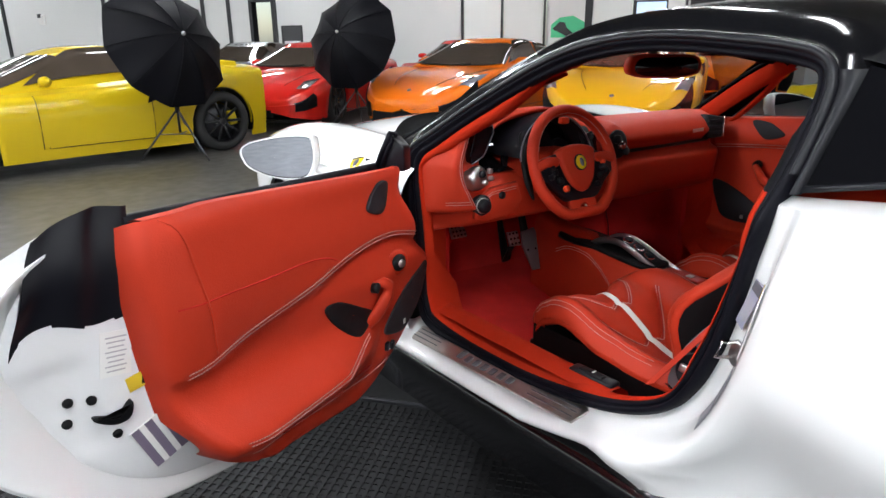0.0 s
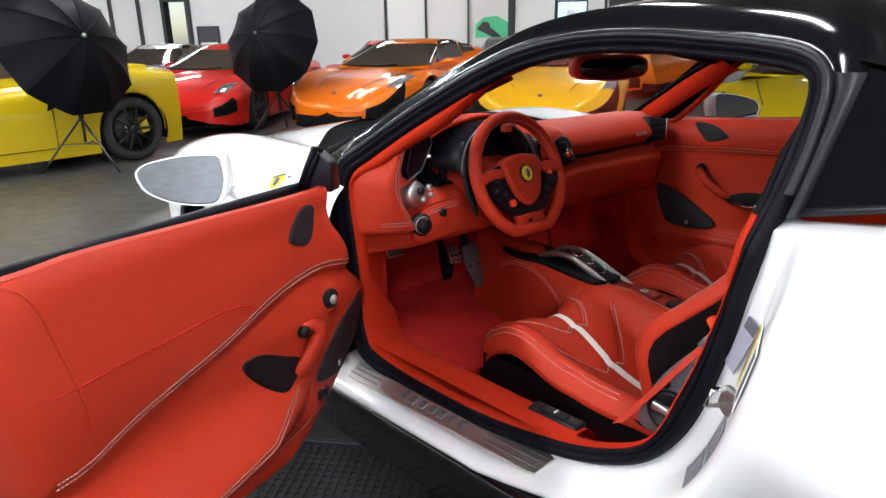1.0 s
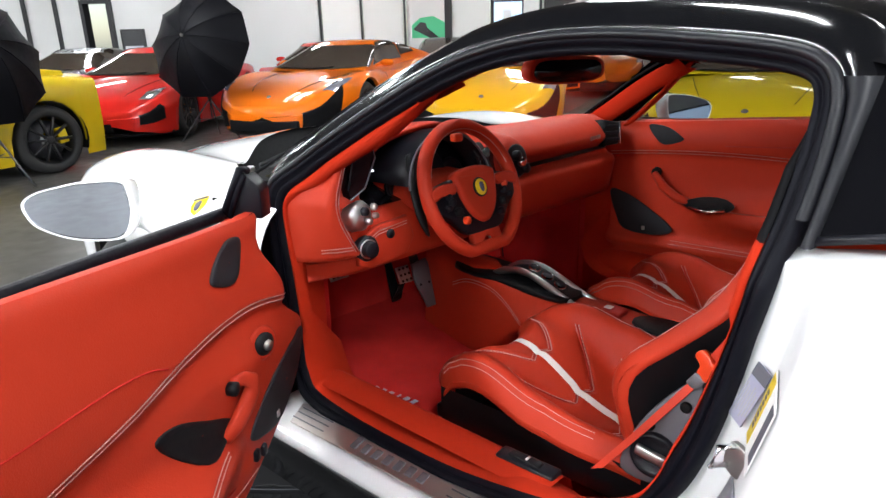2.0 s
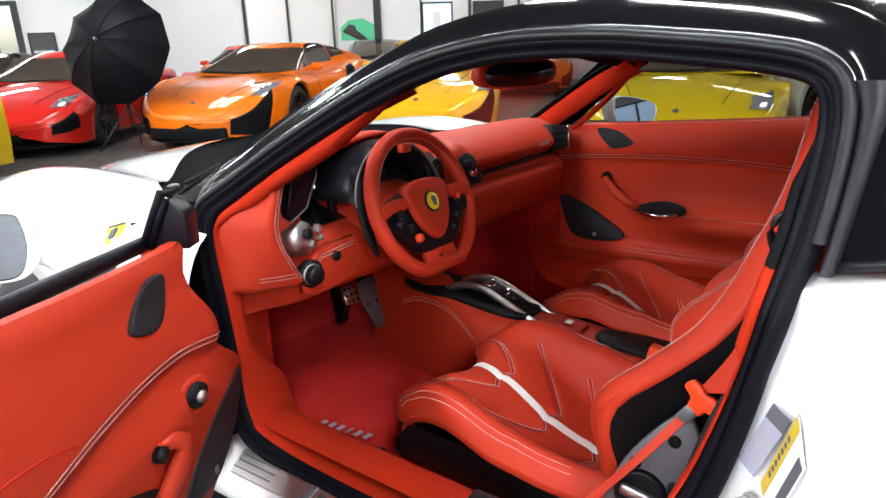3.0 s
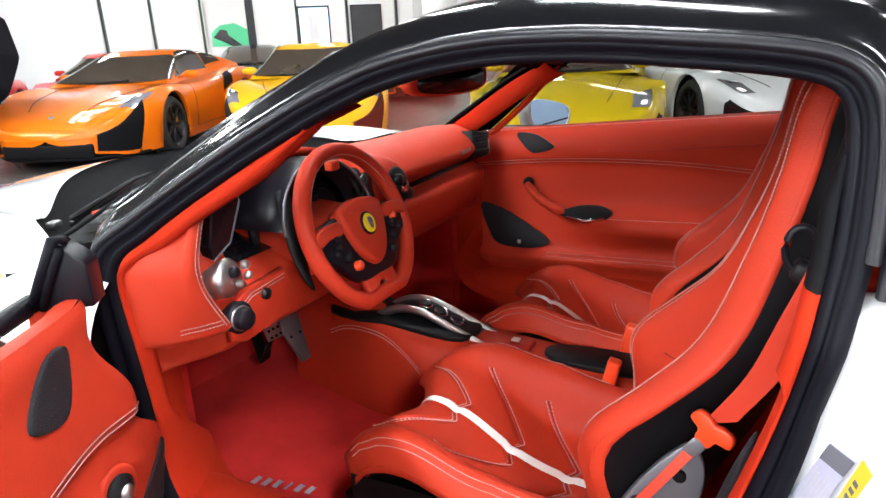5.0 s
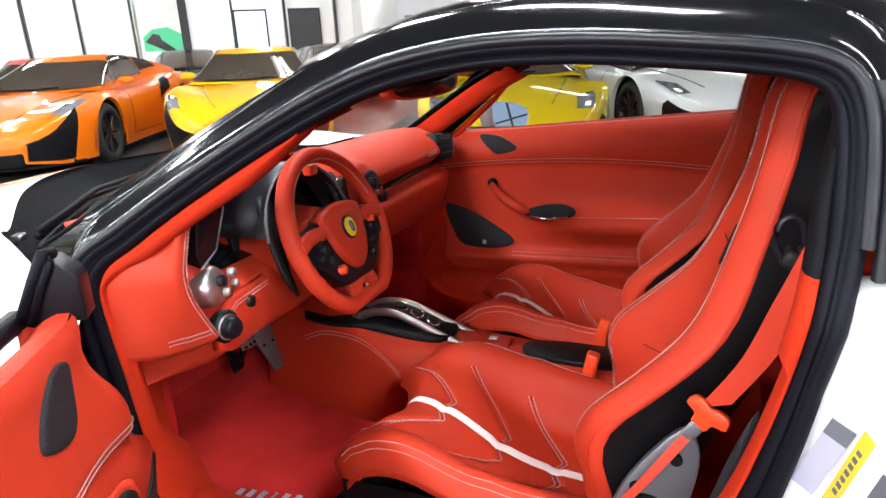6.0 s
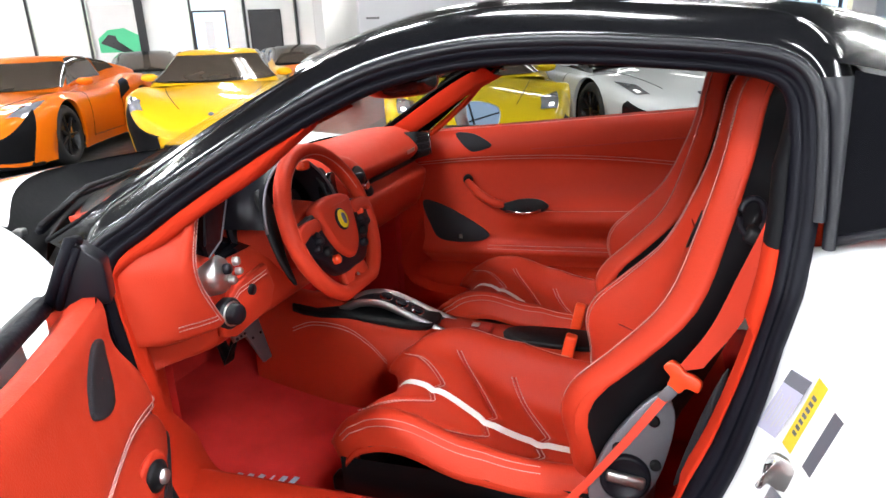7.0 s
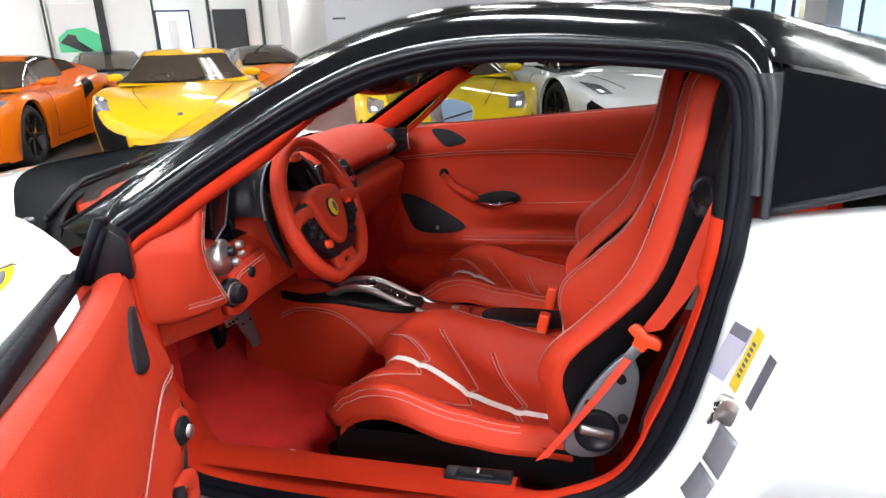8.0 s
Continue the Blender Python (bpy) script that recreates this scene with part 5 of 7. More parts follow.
# slanted side screens and the silver switch cluster
DISP = [Vector(p) for p in ((-0.612, 0.096, 0.962), (-0.552, 0.100, 0.966), (-0.550, 0.097, 0.948), (-0.592, 0.088, 0.886), (-0.640, 0.080, 0.868), (-0.642, 0.083, 0.890))]
DN_ = Vector((0.2166, -0.938, 0.2706))
bm = bmesh.new()
va = [bm.verts.new(p) for p in DISP]
vb = [bm.verts.new(p - DN_ * 0.03 + (sum(DISP, Vector()) / 6 - p) * 0.25) for p in DISP]
bm.faces.new(va)
for i in range(6):
    j = (i + 1) % 6
    bm.faces.new((va[j], va[i], vb[i], vb[j]))
scr = part("side_display", bm, SCREEN, dash, "black slanted side display", smooth=False)
part("display_rim", tube(DISP[1:5], 0.0018, 5), DARKMETAL, scr)
part("display_rim", tube([DISP[5], DISP[0], DISP[1]], 0.002, 5), SATIN, scr)
cl = part("light_switch_housing", lathe([(0.0, 0.006), (0.020, 0.006), (0.024, 0.002), (0.030, 0.000), (0.034, -0.006), (0.036, -0.03)], 24, facing((-0.606, 0.084, 0.828), (0.2, -1, 0.15))), SILVER, dash, "silver switch cluster")
for ax, az, r in ((-0.012, 0.008, 0.010), (0.014, 0.014, 0.008), (0.018, -0.006, 0.007), (-0.002, -0.016, 0.008)):
    part("switch", lathe([(r, 0.0), (r, 0.008), (r * 0.8, 0.011), (0, 0.011)], 14, facing((-0.600 + ax, 0.074, 0.831 + az), (0.2, -1, 0.15))), SILVER if r < 0.0085 else SATIN, cl)
kb = part("light_knob", lathe([(0.030, -0.02), (0.030, 0.006), (0.026, 0.012), (0.020, 0.012), (0.019, 0.026), (0.016, 0.030), (0.0, 0.030)], 24, facing((-0.588, 0.102, 0.745), (-0.12, -1, 0.02))), SATIN, dash, "black round lighting knob")
part("knob_ring", lathe([(0.024, 0.011), (0.022, 0.015), (0.020, 0.012)], 24, facing((-0.588, 0.102, 0.745), (-0.12, -1, 0.02))), SILVER, kb)
part("key_switch", lathe([(0.011, -0.01), (0.011, 0.006), (0.0, 0.006)], 16, facing((-0.518, 0.096, 0.766), (0, -1, 0))), SATIN, dash)
part("satellite_pod", lathe([(0.0, 0.045), (0.03, 0.044), (0.052, 0.036), (0.066, 0.015), (0.078, -0.03), (0.085, -0.09)], 28, facing((-0.062, 0.115, 0.880), (0.0, -1, 0.12))), RED, dash, "red leather switch pod")
part("round_air_vent", lathe([(0.046, 0.0), (0.046, 0.008), (0.040, 0.010), (0.0, 0.008)], 24, facing((-0.058, 0.078, 0.878), (0.0, -1, 0.12))), SATIN, dash, "black round air vent")
for k in range(3):
    part("vent_knob", lathe([(0.014, 0.0), (0.014, 0.014), (0.011, 0.018), (0, 0.018)], 14, facing((-0.072 + 0.02 * k, 0.068, 0.895 - 0.020 * k), (0.0, -1, 0.12))), CHROME if k == 1 else SATIN, dash)
HOOD = spline([(-0.530, 0.905), (-0.512, 0.930), (-0.484, 0.958), (-0.432, 0.979), (-0.379, 0.990), (-0.310, 0.996), (-0.240, 0.990), (-0.185, 0.972), (-0.140, 0.940)], 4)
part("binnacle_hood", sheet([[(x, 0.176, z - 0.014) for x, z in HOOD], [(x, 0.163, z - 0.004) for x, z in HOOD], [(x, 0.166, z + 0.004) for x, z in HOOD], [(-0.31 + (x + 0.31) * 1.02, 0.20, z + 0.005) for x, z in HOOD], [(-0.31 + (x + 0.31) * 1.06, 0.27, z - 0.004) for x, z in HOOD], [(-0.31 + (x + 0.31) * 1.10, 0.36, z - 0.028) for x, z in HOOD]]), RED, dash, "red leather instrument hood")
part("centre_display", plate(smooth_poly([(-0.05, -0.028), (0.03, -0.036), (0.055, 0.0), (0.03, 0.032), (-0.04, 0.03)], 4), 0.02, facing((-0.135, 0.118, 0.885), (0.1, -1, 0.15)), 0.004), SCREEN, dash)
ev = part("end_air_vent", plate([(-0.034, -0.046), (0.034, -0.040), (0.038, 0.036), (-0.030, 0.046)], 0.05, facing((0.566, 0.162, 0.888), (-0.45, -1, 0.12)), 0.008), BLACK, dash, "black rectangular end air vent")
for k in range(3):
    part("vent_slat", box(0.056, 0.010, 0.004, 0.001, facing((0.566, 0.162, 0.888), (-0.45, -1, 0.12)) @ pose(0.002, -0.022 + 0.022 * k, 0.052)), SATIN, ev)
part("vent_rim", box(0.006, 0.078, 0.006, 0.002, facing((0.566, 0.162, 0.888), (-0.45, -1, 0.12)) @ pose(0.037, 0, 0.05)), CHROME, ev)
for k in range(6):
    part("script_bar", box(0.008, 0.002, 0.012, 0.0, pose(0.425 + 0.011 * k, 0.1235, 0.884 + 0.0005 * k)), SILVER, dash, smooth=False)
part("glovebox_slot", tube([(0.08, 0.160, 0.833), (0.3, 0.158, 0.836), (0.56, 0.158, 0.842)], 0.012, 6, flat=0.5), BLACK, dash)
# the rounded block beside the door, its rolled edge stitched
EDGE = spline([(-0.632, 0.955), (-0.641, 0.944), (-0.653, 0.915), (-0.666, 0.869), (-0.660, 0.827), (-0.640, 0.785), (-0.620, 0.750), (-0.612, 0.728)], 5)
blk = []
for i, (ex, z) in enumerate(EDGE):
    tuck = 0.03 * max(0.0, (0.745 - z) / 0.017) ** 2 + 0.02 * max(0.0, (z - 0.935) / 0.020) ** 2
    lean = 0.045 * max(0.0, (z - 0.86) / 0.095) ** 1.3
    blk.append([(ex + 0.005, 0.128 + tuck, z), (ex + 0.004, 0.098 + tuck, z), (ex, 0.087 + tuck, z), (ex - 0.012, 0.083 + tuck, z), (ex - 0.030, 0.087 + tuck, z), ((ex - 0.70) / 2 - 0.012 + lean / 2, 0.096 + tuck, z), (-0.704 + lean, 0.118 + tuck, z), (-0.716 + lean, 0.155 + tuck, z), (-0.718 + lean, 0.215, z)])
sbk = part("side_block", sheet(blk), RED, dash, "red leather block at the dashboard's end")
for o in (0.004, 0.012):
    stitch([(ex - o, 0.0822 + 0.001 * (o < 0.01), z) for ex, z in EDGE[6:-5]], sbk)
for o in (0.0, 0.007):
    stitch([(x, y - 0.0035, 0.764 - o) for x, y in ((-0.704, 0.116), (-0.690, 0.1085), (-0.676, 0.097), (-0.662, 0.0905), (-0.650, 0.0845), (-0.640, 0.083))], sbk)
FLAP = [(-0.612, 0.742), (-0.600, 0.766), (-0.553, 0.790), (-0.457, 0.798), (-0.437, 0.745), (-0.462, 0.706), (-0.578, 0.694), (-0.612, 0.708)]
flap = part("lower_flap", plate(FLAP[::-1], 0.014, Matrix(((1, 0, 0, 0), (0, 0, -1, 0.110), (0, 1, 0, 0), (0, 0, 0, 1))), 0.004), RED, dash, "red leather lower flap with pale stitching")
for o in (0.008, 0.015):
    stitch([(x, 0.0952, z - o) for x, z in ((-0.598, 0.764), (-0.553, 0.787), (-0.462, 0.795))], flap)
for k in range(3):
    part("side_slot", box(0.03, 0.004, 0.004, 0.001, pose(-0.662, 0.235 + 0.006 * k, 0.885 - 0.012 * k, 0, 20, 70)), BLACK, dash)
part("column_shroud", sheet([[(-0.305 + w * math.copysign(abs(math.cos(a)) ** 0.45, math.cos(a)), y, z + h * math.copysign(abs(math.sin(a)) ** 0.55, math.sin(a))) for a in np.linspace(0, 2 * math.pi, 49)] for y, w, z, h in ((0.29, 0.165, 0.800, 0.075), (0.20, 0.135, 0.806, 0.072), (0.12, 0.105, 0.812, 0.066), (0.078, 0.090, 0.816, 0.060), (0.066, 0.082, 0.818, 0.052), (0.064, 0.03, 0.82, 0.02))]), RED, dash, "red steering column shroud")

# ---- steering wheel ----
SW = facing((-0.300, 0.026, 0.846), (0, -math.cos(radians(20)), math.sin(radians(20))))


def rim_xy(a):
    x, y = 0.160 * math.cos(a), 0.160 * math.sin(a)
    return x, max(y, -0.146)


swheel = part("steering_wheel", tube([tuple(SW @ Vector((*rim_xy(a), 0))) for a in np.linspace(0, 2 * math.pi, 61)[:-1]], 0.0165, 12, True, up=tuple(SW.to_3x3() @ Vector((0, 0, 1))), flat=1.1), RED, car, "red leather steering wheel with flat bottom")
part("airbag_cover", plate(smooth_poly([(-0.066, 0.048), (0.0, 0.060), (0.066, 0.048), (0.072, 0.02), (0.048, -0.05), (0.0, -0.082), (-0.048, -0.05), (-0.072, 0.02)], 5), 0.030, SW @ pose(0, -0.005, -0.006), 0.012, 4), RED, swheel, "red leather hub cover")
part("spoke_plate", plate(smooth_poly([(-0.155, 0.012), (-0.09, 0.03), (0.0, 0.04), (0.09, 0.03), (0.155, 0.012), (0.15, -0.03), (0.105, -0.065), (0.06, -0.105), (0.0, -0.108), (-0.06, -0.105), (-0.105, -0.065), (-0.15, -0.03)], 4), 0.022, SW @ pose(0, 0, -0.012), 0.005), SATIN, swheel, "black spoke plate with switches")
for sx in (-1, 1):
    part("spoke_cap", plate(smooth_poly([(sx * 0.075, 0.02), (sx * 0.12, 0.024), (sx * 0.158, 0.012), (sx * 0.155, -0.012), (sx * 0.12, -0.004), (sx * 0.082, -0.004)][:: sx], 4), 0.03, SW @ pose(0, 0, -0.01), 0.005), RED, swheel)
    for a, b, r, mt in ((0.098, -0.022, 0.009, SATIN), (0.115, -0.034, 0.008, SATIN), (0.085, -0.048, 0.011, BLACK), (0.066, -0.072, 0.010, CLIP if sx < 0 else SATIN), (0.105, -0.008, 0.007, CLIP if sx > 0 else SATIN)):
        part("switch", lathe([(r, 0), (r, 0.010), (r * 0.7, 0.013), (0, 0.013)], 12, SW @ pose(sx * a, b, 0.010)), mt, swheel)
    part("shift_paddle", plate(smooth_poly([(sx * 0.09, 0.10), (sx * 0.125, 0.115), (sx * 0.14, 0.06), (sx * 0.145, -0.03), (sx * 0.125, -0.085), (sx * 0.118, -0.02)][:: sx], 4), 0.005, SW @ pose(sx * 0.012, 0.0, -0.055, 0, 0, 0)), BLACK, swheel, "black shift paddle")
part("lower_spoke", plate(smooth_poly([(-0.042, -0.098), (0.042, -0.098), (0.05, -0.15), (0.02, -0.152), (0.012, -0.125), (-0.012, -0.125), (-0.02, -0.152), (-0.05, -0.15)], 4), 0.018, SW @ pose(0, 0, -0.010), 0.004), RED, swheel, "red leather lower spoke")
part("spoke_badge", box(0.010, 0.022, 0.004, 0.001, SW @ pose(0.012, -0.135, 0.002)), SILVER, swheel)
bd = part("hub_badge", lathe([(0.0245, 0.0), (0.0245, 0.004), (0.022, 0.006), (0.0, 0.007)], 24, SW @ pose(0, -0.002, 0.022)), BLACK, swheel, "round yellow hub badge")
part("badge_face", lathe([(0.021, 0.006), (0.0, 0.0085)], 24, SW @ pose(0, -0.002, 0.022)), YELLOWDISC, bd)
part("badge_mark", plate(smooth_poly([(-0.004, 0.012), (0.006, 0.010), (0.008, 0.0), (0.004, -0.012), (-0.003, -0.010), (-0.007, 0.002)], 3), 0.001, SW @ pose(0, -0.002, 0.0305)), INK, bd)
stitch([tuple(SW @ Vector((0.148 * math.cos(a), max(0.148 * math.sin(a), -0.134), 0.012))) for a in np.linspace(0.3, 2.84, 20)], swheel, 0.006)

# ---- footwells, tunnel, pedals ----
cab = part("cabin_floor", sheet([[(x, y, 0.285 + 0.05 * max(0, (y - 0.25) / 0.3) ** 2 + 0.006 * noise.noise(Vector((x * 5, y * 5, 0)))) for x in np.linspace(-0.60, 0.60, 30)] for y in np.linspace(0.60, -0.95, 30)]), CARPET, car, "red carpeted cabin floor")
part("footwell_front", sheet([[(x, 0.60 + 0.10 * t, 0.33 + 0.42 * t) for x in np.linspace(-0.62, 0.62, 8)] for t in np.linspace(0, 1, 6)]), CARPET, car)
for sign in (-1, 1):
    part("sill_trim", sheet([[(sign * x, y, z) for y in np.linspace(0.24, -0.47, 14)] for x, z in ((0.708, 0.432), (0.680, 0.440), (0.642, 0.438), (0.616, 0.420), (0.603, 0.38), (0.594, 0.28))]), RED_SUEDE, car, "red suede sill trim")
    part("kick_panel", sheet([[(sign * (0.60 - 0.05 * t), 0.24 + 0.42 * t, z) for t in np.linspace(0, 1, 8)] for z in np.linspace(0.28, 0.70, 6)]), CARPET, car)
    part("kick_trim", sheet([[(sign * x, y, z) for z in np.linspace(0.30, 0.915, 10)] for x, y in ((0.716, 0.25), (0.712, 0.182), (0.69, 0.198), (0.66, 0.214), (0.63, 0.232), (0.595, 0.262))]), RED_SUEDE, car)
    part("hinge_pillar", sheet([[(sign * x, y, z) for z in np.linspace(0.36, 0.86, 10)] for x, y in ((0.70, 0.20), (0.735, 0.26), (0.75, 0.34), (0.79, 0.40))]), BLACK if sign < 0 else RED_SUEDE, car)
    part("rear_side_trim", sheet([[(sign * x, y, z) for z in np.linspace(0.40, 0.98, 8)] for x, y in ((0.655, -0.79), (0.60, -0.84), (0.52, -0.95))]), RED_SUEDE, car, "red suede rear side trim")
part("mat_clip", lathe([(0.014, 0.0), (0.012, 0.006), (0.0, 0.008)], 14, pose(-0.489, 0.032, 0.294)), BLACK, cab)
sc = part("sill_switch", box(0.036, 0.125, 0.016, 0.005, pose(-0.652, -0.400, 0.438, 0, -2, 2)), SATIN, car, "black seat switch in the sill")
part("rocker", box(0.020, 0.07, 0.008, 0.003, pose(-0.652, -0.395, 0.446, 0, -2, 0)), BLACK, sc)
part("rocker_mark", box(0.012, 0.004, 0.003, 0, pose(-0.652, -0.400, 0.4505, 0, -2, 0)), WHITEPAPER, sc)
for k in range(6):
    part("script_bar", box(0.024, 0.013 if k != 3 else 0.005, 0.002, 0.0005, pose(-0.482 + 0.0035 * k, 0.228 - 0.0265 * k, 0.300, 0, 0, -6)), PAPER, cab, smooth=False)
part("rear_bulkhead", sheet([[(x, -0.92 - 0.06 * t, 0.3 + 0.74 * t) for x in np.linspace(-0.52, 0.52, 8)] for t in np.linspace(0, 1, 6)]), RED_SUEDE, car, "red suede rear bulkhead")
def pedal(m, poly, rows, cols, material, label, arm):
    """A pedal plate with the outline poly in x, z of m, raised studs, and its black lever."""
    pm = part("pedal", plate(poly, 0.010, m @ Matrix(((1, 0, 0, 0), (0, 0, -1, 0), (0, 1, 0, 0), (0, 0, 0, 1))), 0.003), material, car, label)
    part("pedal_arm", tube(arm, [0.016, 0.020, 0.014, 0.012], 8, flat=0.6), BLACK, pm)
    xs, zs = [p[0] for p in poly], [p[1] for p in poly]
    for i in range(cols):
        for j in range(rows):
            x, z = min(xs) + (max(xs) - min(xs)) * (i + 0.5) / cols, min(zs) + (max(zs) - min(zs)) * (j + 0.5) / rows
            part("pedal_stud", lathe([(0.0042, 0.0), (0.0036, 0.003), (0, 0.003)], 8, m @ facing((x, -0.010, z), (0, -1, 0))), BLACK, pm)
    return pm


pedal(pose(-0.205, 0.395, 0.515, -25, 0, 0), [(-0.024, -0.024), (0.024, -0.028), (0.026, 0.026), (-0.022, 0.028)], 3, 3, SILVER, "aluminium brake pedal with black studs", [(-0.205, 0.40, 0.49), (-0.212, 0.42, 0.43), (-0.20, 0.47, 0.55), (-0.20, 0.53, 0.70)])
pedal(pose(-0.092, 0.42, 0.452, -18, 0, 0), [(-0.010, -0.080), (0.024, -0.080), (0.036, 0.060), (0.030, 0.078), (-0.034, 0.070), (-0.040, 0.020)], 1, 2, DARKMETAL, "dark grey aluminium accelerator pedal", [(-0.085, 0.44, 0.44), (-0.085, 0.46, 0.50), (-0.08, 0.50, 0.60), (-0.08, 0.53, 0.70)])
pedal(pose(-0.375, 0.50, 0.545, -30, 0, 0), [(-0.034, -0.022), (0.030, -0.022), (0.030, 0.024), (-0.034, 0.024)], 3, 4, SILVER, "aluminium footrest plate with black studs", [(-0.375, 0.52, 0.54), (-0.375, 0.55, 0.55), (-0.375, 0.58, 0.57), (-0.375, 0.62, 0.60)])

# tunnel between the seats
tun = []
for y in np.linspace(0.45, -0.80, 26):
    h = interp(-y, ((-0.45, 0.58), (-0.30, 0.545), (-0.1, 0.515), (0.1, 0.49), (0.3, 0.475), (0.8, 0.46)))
    w = interp(-y, ((-0.45, 0.05), (-0.3, 0.075), (-0.1, 0.115), (0.2, 0.095), (0.8, 0.085)))
    tun.append([(x, y, z) for x, z in ((-w - 0.01, 0.28), (-w, h - 0.08), (-w + 0.012, h - 0.015), (-w + 0.035, h), (0, h + 0.004), (w - 0.035, h), (w - 0.012, h - 0.015), (w, h - 0.08), (w + 0.01, 0.28))])
tunnel = part("centre_tunnel", sheet(tun), RED, car, "red leather centre tunnel")
for o in (0.0, 0.009):
    stitch([(-interp(-y, ((-0.45, 0.05), (-0.3, 0.075), (-0.1, 0.115), (0.2, 0.095))) - 0.003 - 0.01 * max(0.0, 0.44 - z) / 0.16, y, z - o) for y, z in spline([(0.302, 0.478), (0.24, 0.506), (0.174, 0.516), (0.11, 0.510), (0.055, 0.476), (0.009, 0.428)], 4)], tunnel)
part("console_tray", plate(smooth_poly([(-0.07, 0.20), (0.06, 0.20), (0.07, 0.0), (0.055, -0.18), (-0.055, -0.18), (-0.075, 0.0)], 4), 0.014, pose(0, 0.10, 0.508, 5, 0, 0), 0.004), BLACK, tunnel, "black console tray")
br = part("console_bridge", sheet([[(x, y, z) for y, z in spline([(0.20, 0.500), (0.13, 0.538), (0.06, 0.545), (0.0, 0.527), (-0.06, 0.502), (-0.12, 0.480)], 5)] for x in (-0.026, -0.01, 0.028, 0.044)]), SATIN, tunnel, "silver console bridge with round buttons")
thicken(br, 0.010, 0)
for x in (-0.030, 0.048):
    part("bridge_edge", tube(spline([(x, 0.21, 0.497), (x, 0.13, 0.542), (x, 0.06, 0.549), (x, 0.0, 0.531), (x, -0.06, 0.506), (x, -0.13, 0.478)], 5), 0.008, 8, flat=1.4), SILVER, br, "silver bridge edge")
for k in range(3):
    part("gear_button", lathe([(0.017, -0.004), (0.017, 0.006), (0.013, 0.009), (0.0, 0.007)], 18, facing((0.012, 0.054 - 0.044 * k, 0.550 - 0.017 * k), (0, -0.25 - 0.08 * k, 1))), SATIN, br, "black round gear button")
    part("button_ring", lathe([(0.0185, 0.0), (0.0175, 0.008), (0.016, 0.004)], 18, facing((0.012, 0.054 - 0.044 * k, 0.550 - 0.017 * k), (0, -0.25 - 0.08 * k, 1))), CHROME, br)
part("console_pocket", plate(smooth_poly([(-0.04, 0.10), (0.04, 0.10), (0.045, -0.12), (-0.045, -0.12)], 4), 0.012, pose(0, -0.40, 0.472, 1, 0, 0), 0.004), BLACK, tunnel, "black oblong console pocket")
part("key_slot", box(0.05, 0.06, 0.016, 0.005, pose(0, -0.215, 0.487)), RED_DARK, tunnel)
part("key_mark", box(0.02, 0.02, 0.004, 0.001, pose(0, -0.20, 0.497)), SILVER, tunnel)
for k in range(5):
    part("script_bar", box(0.012, 0.012, 0.002, 0, pose(0.20 + 0.02 * k, 0.27 - 0.004 * k, 0.34)), SILVER, cab, smooth=False)

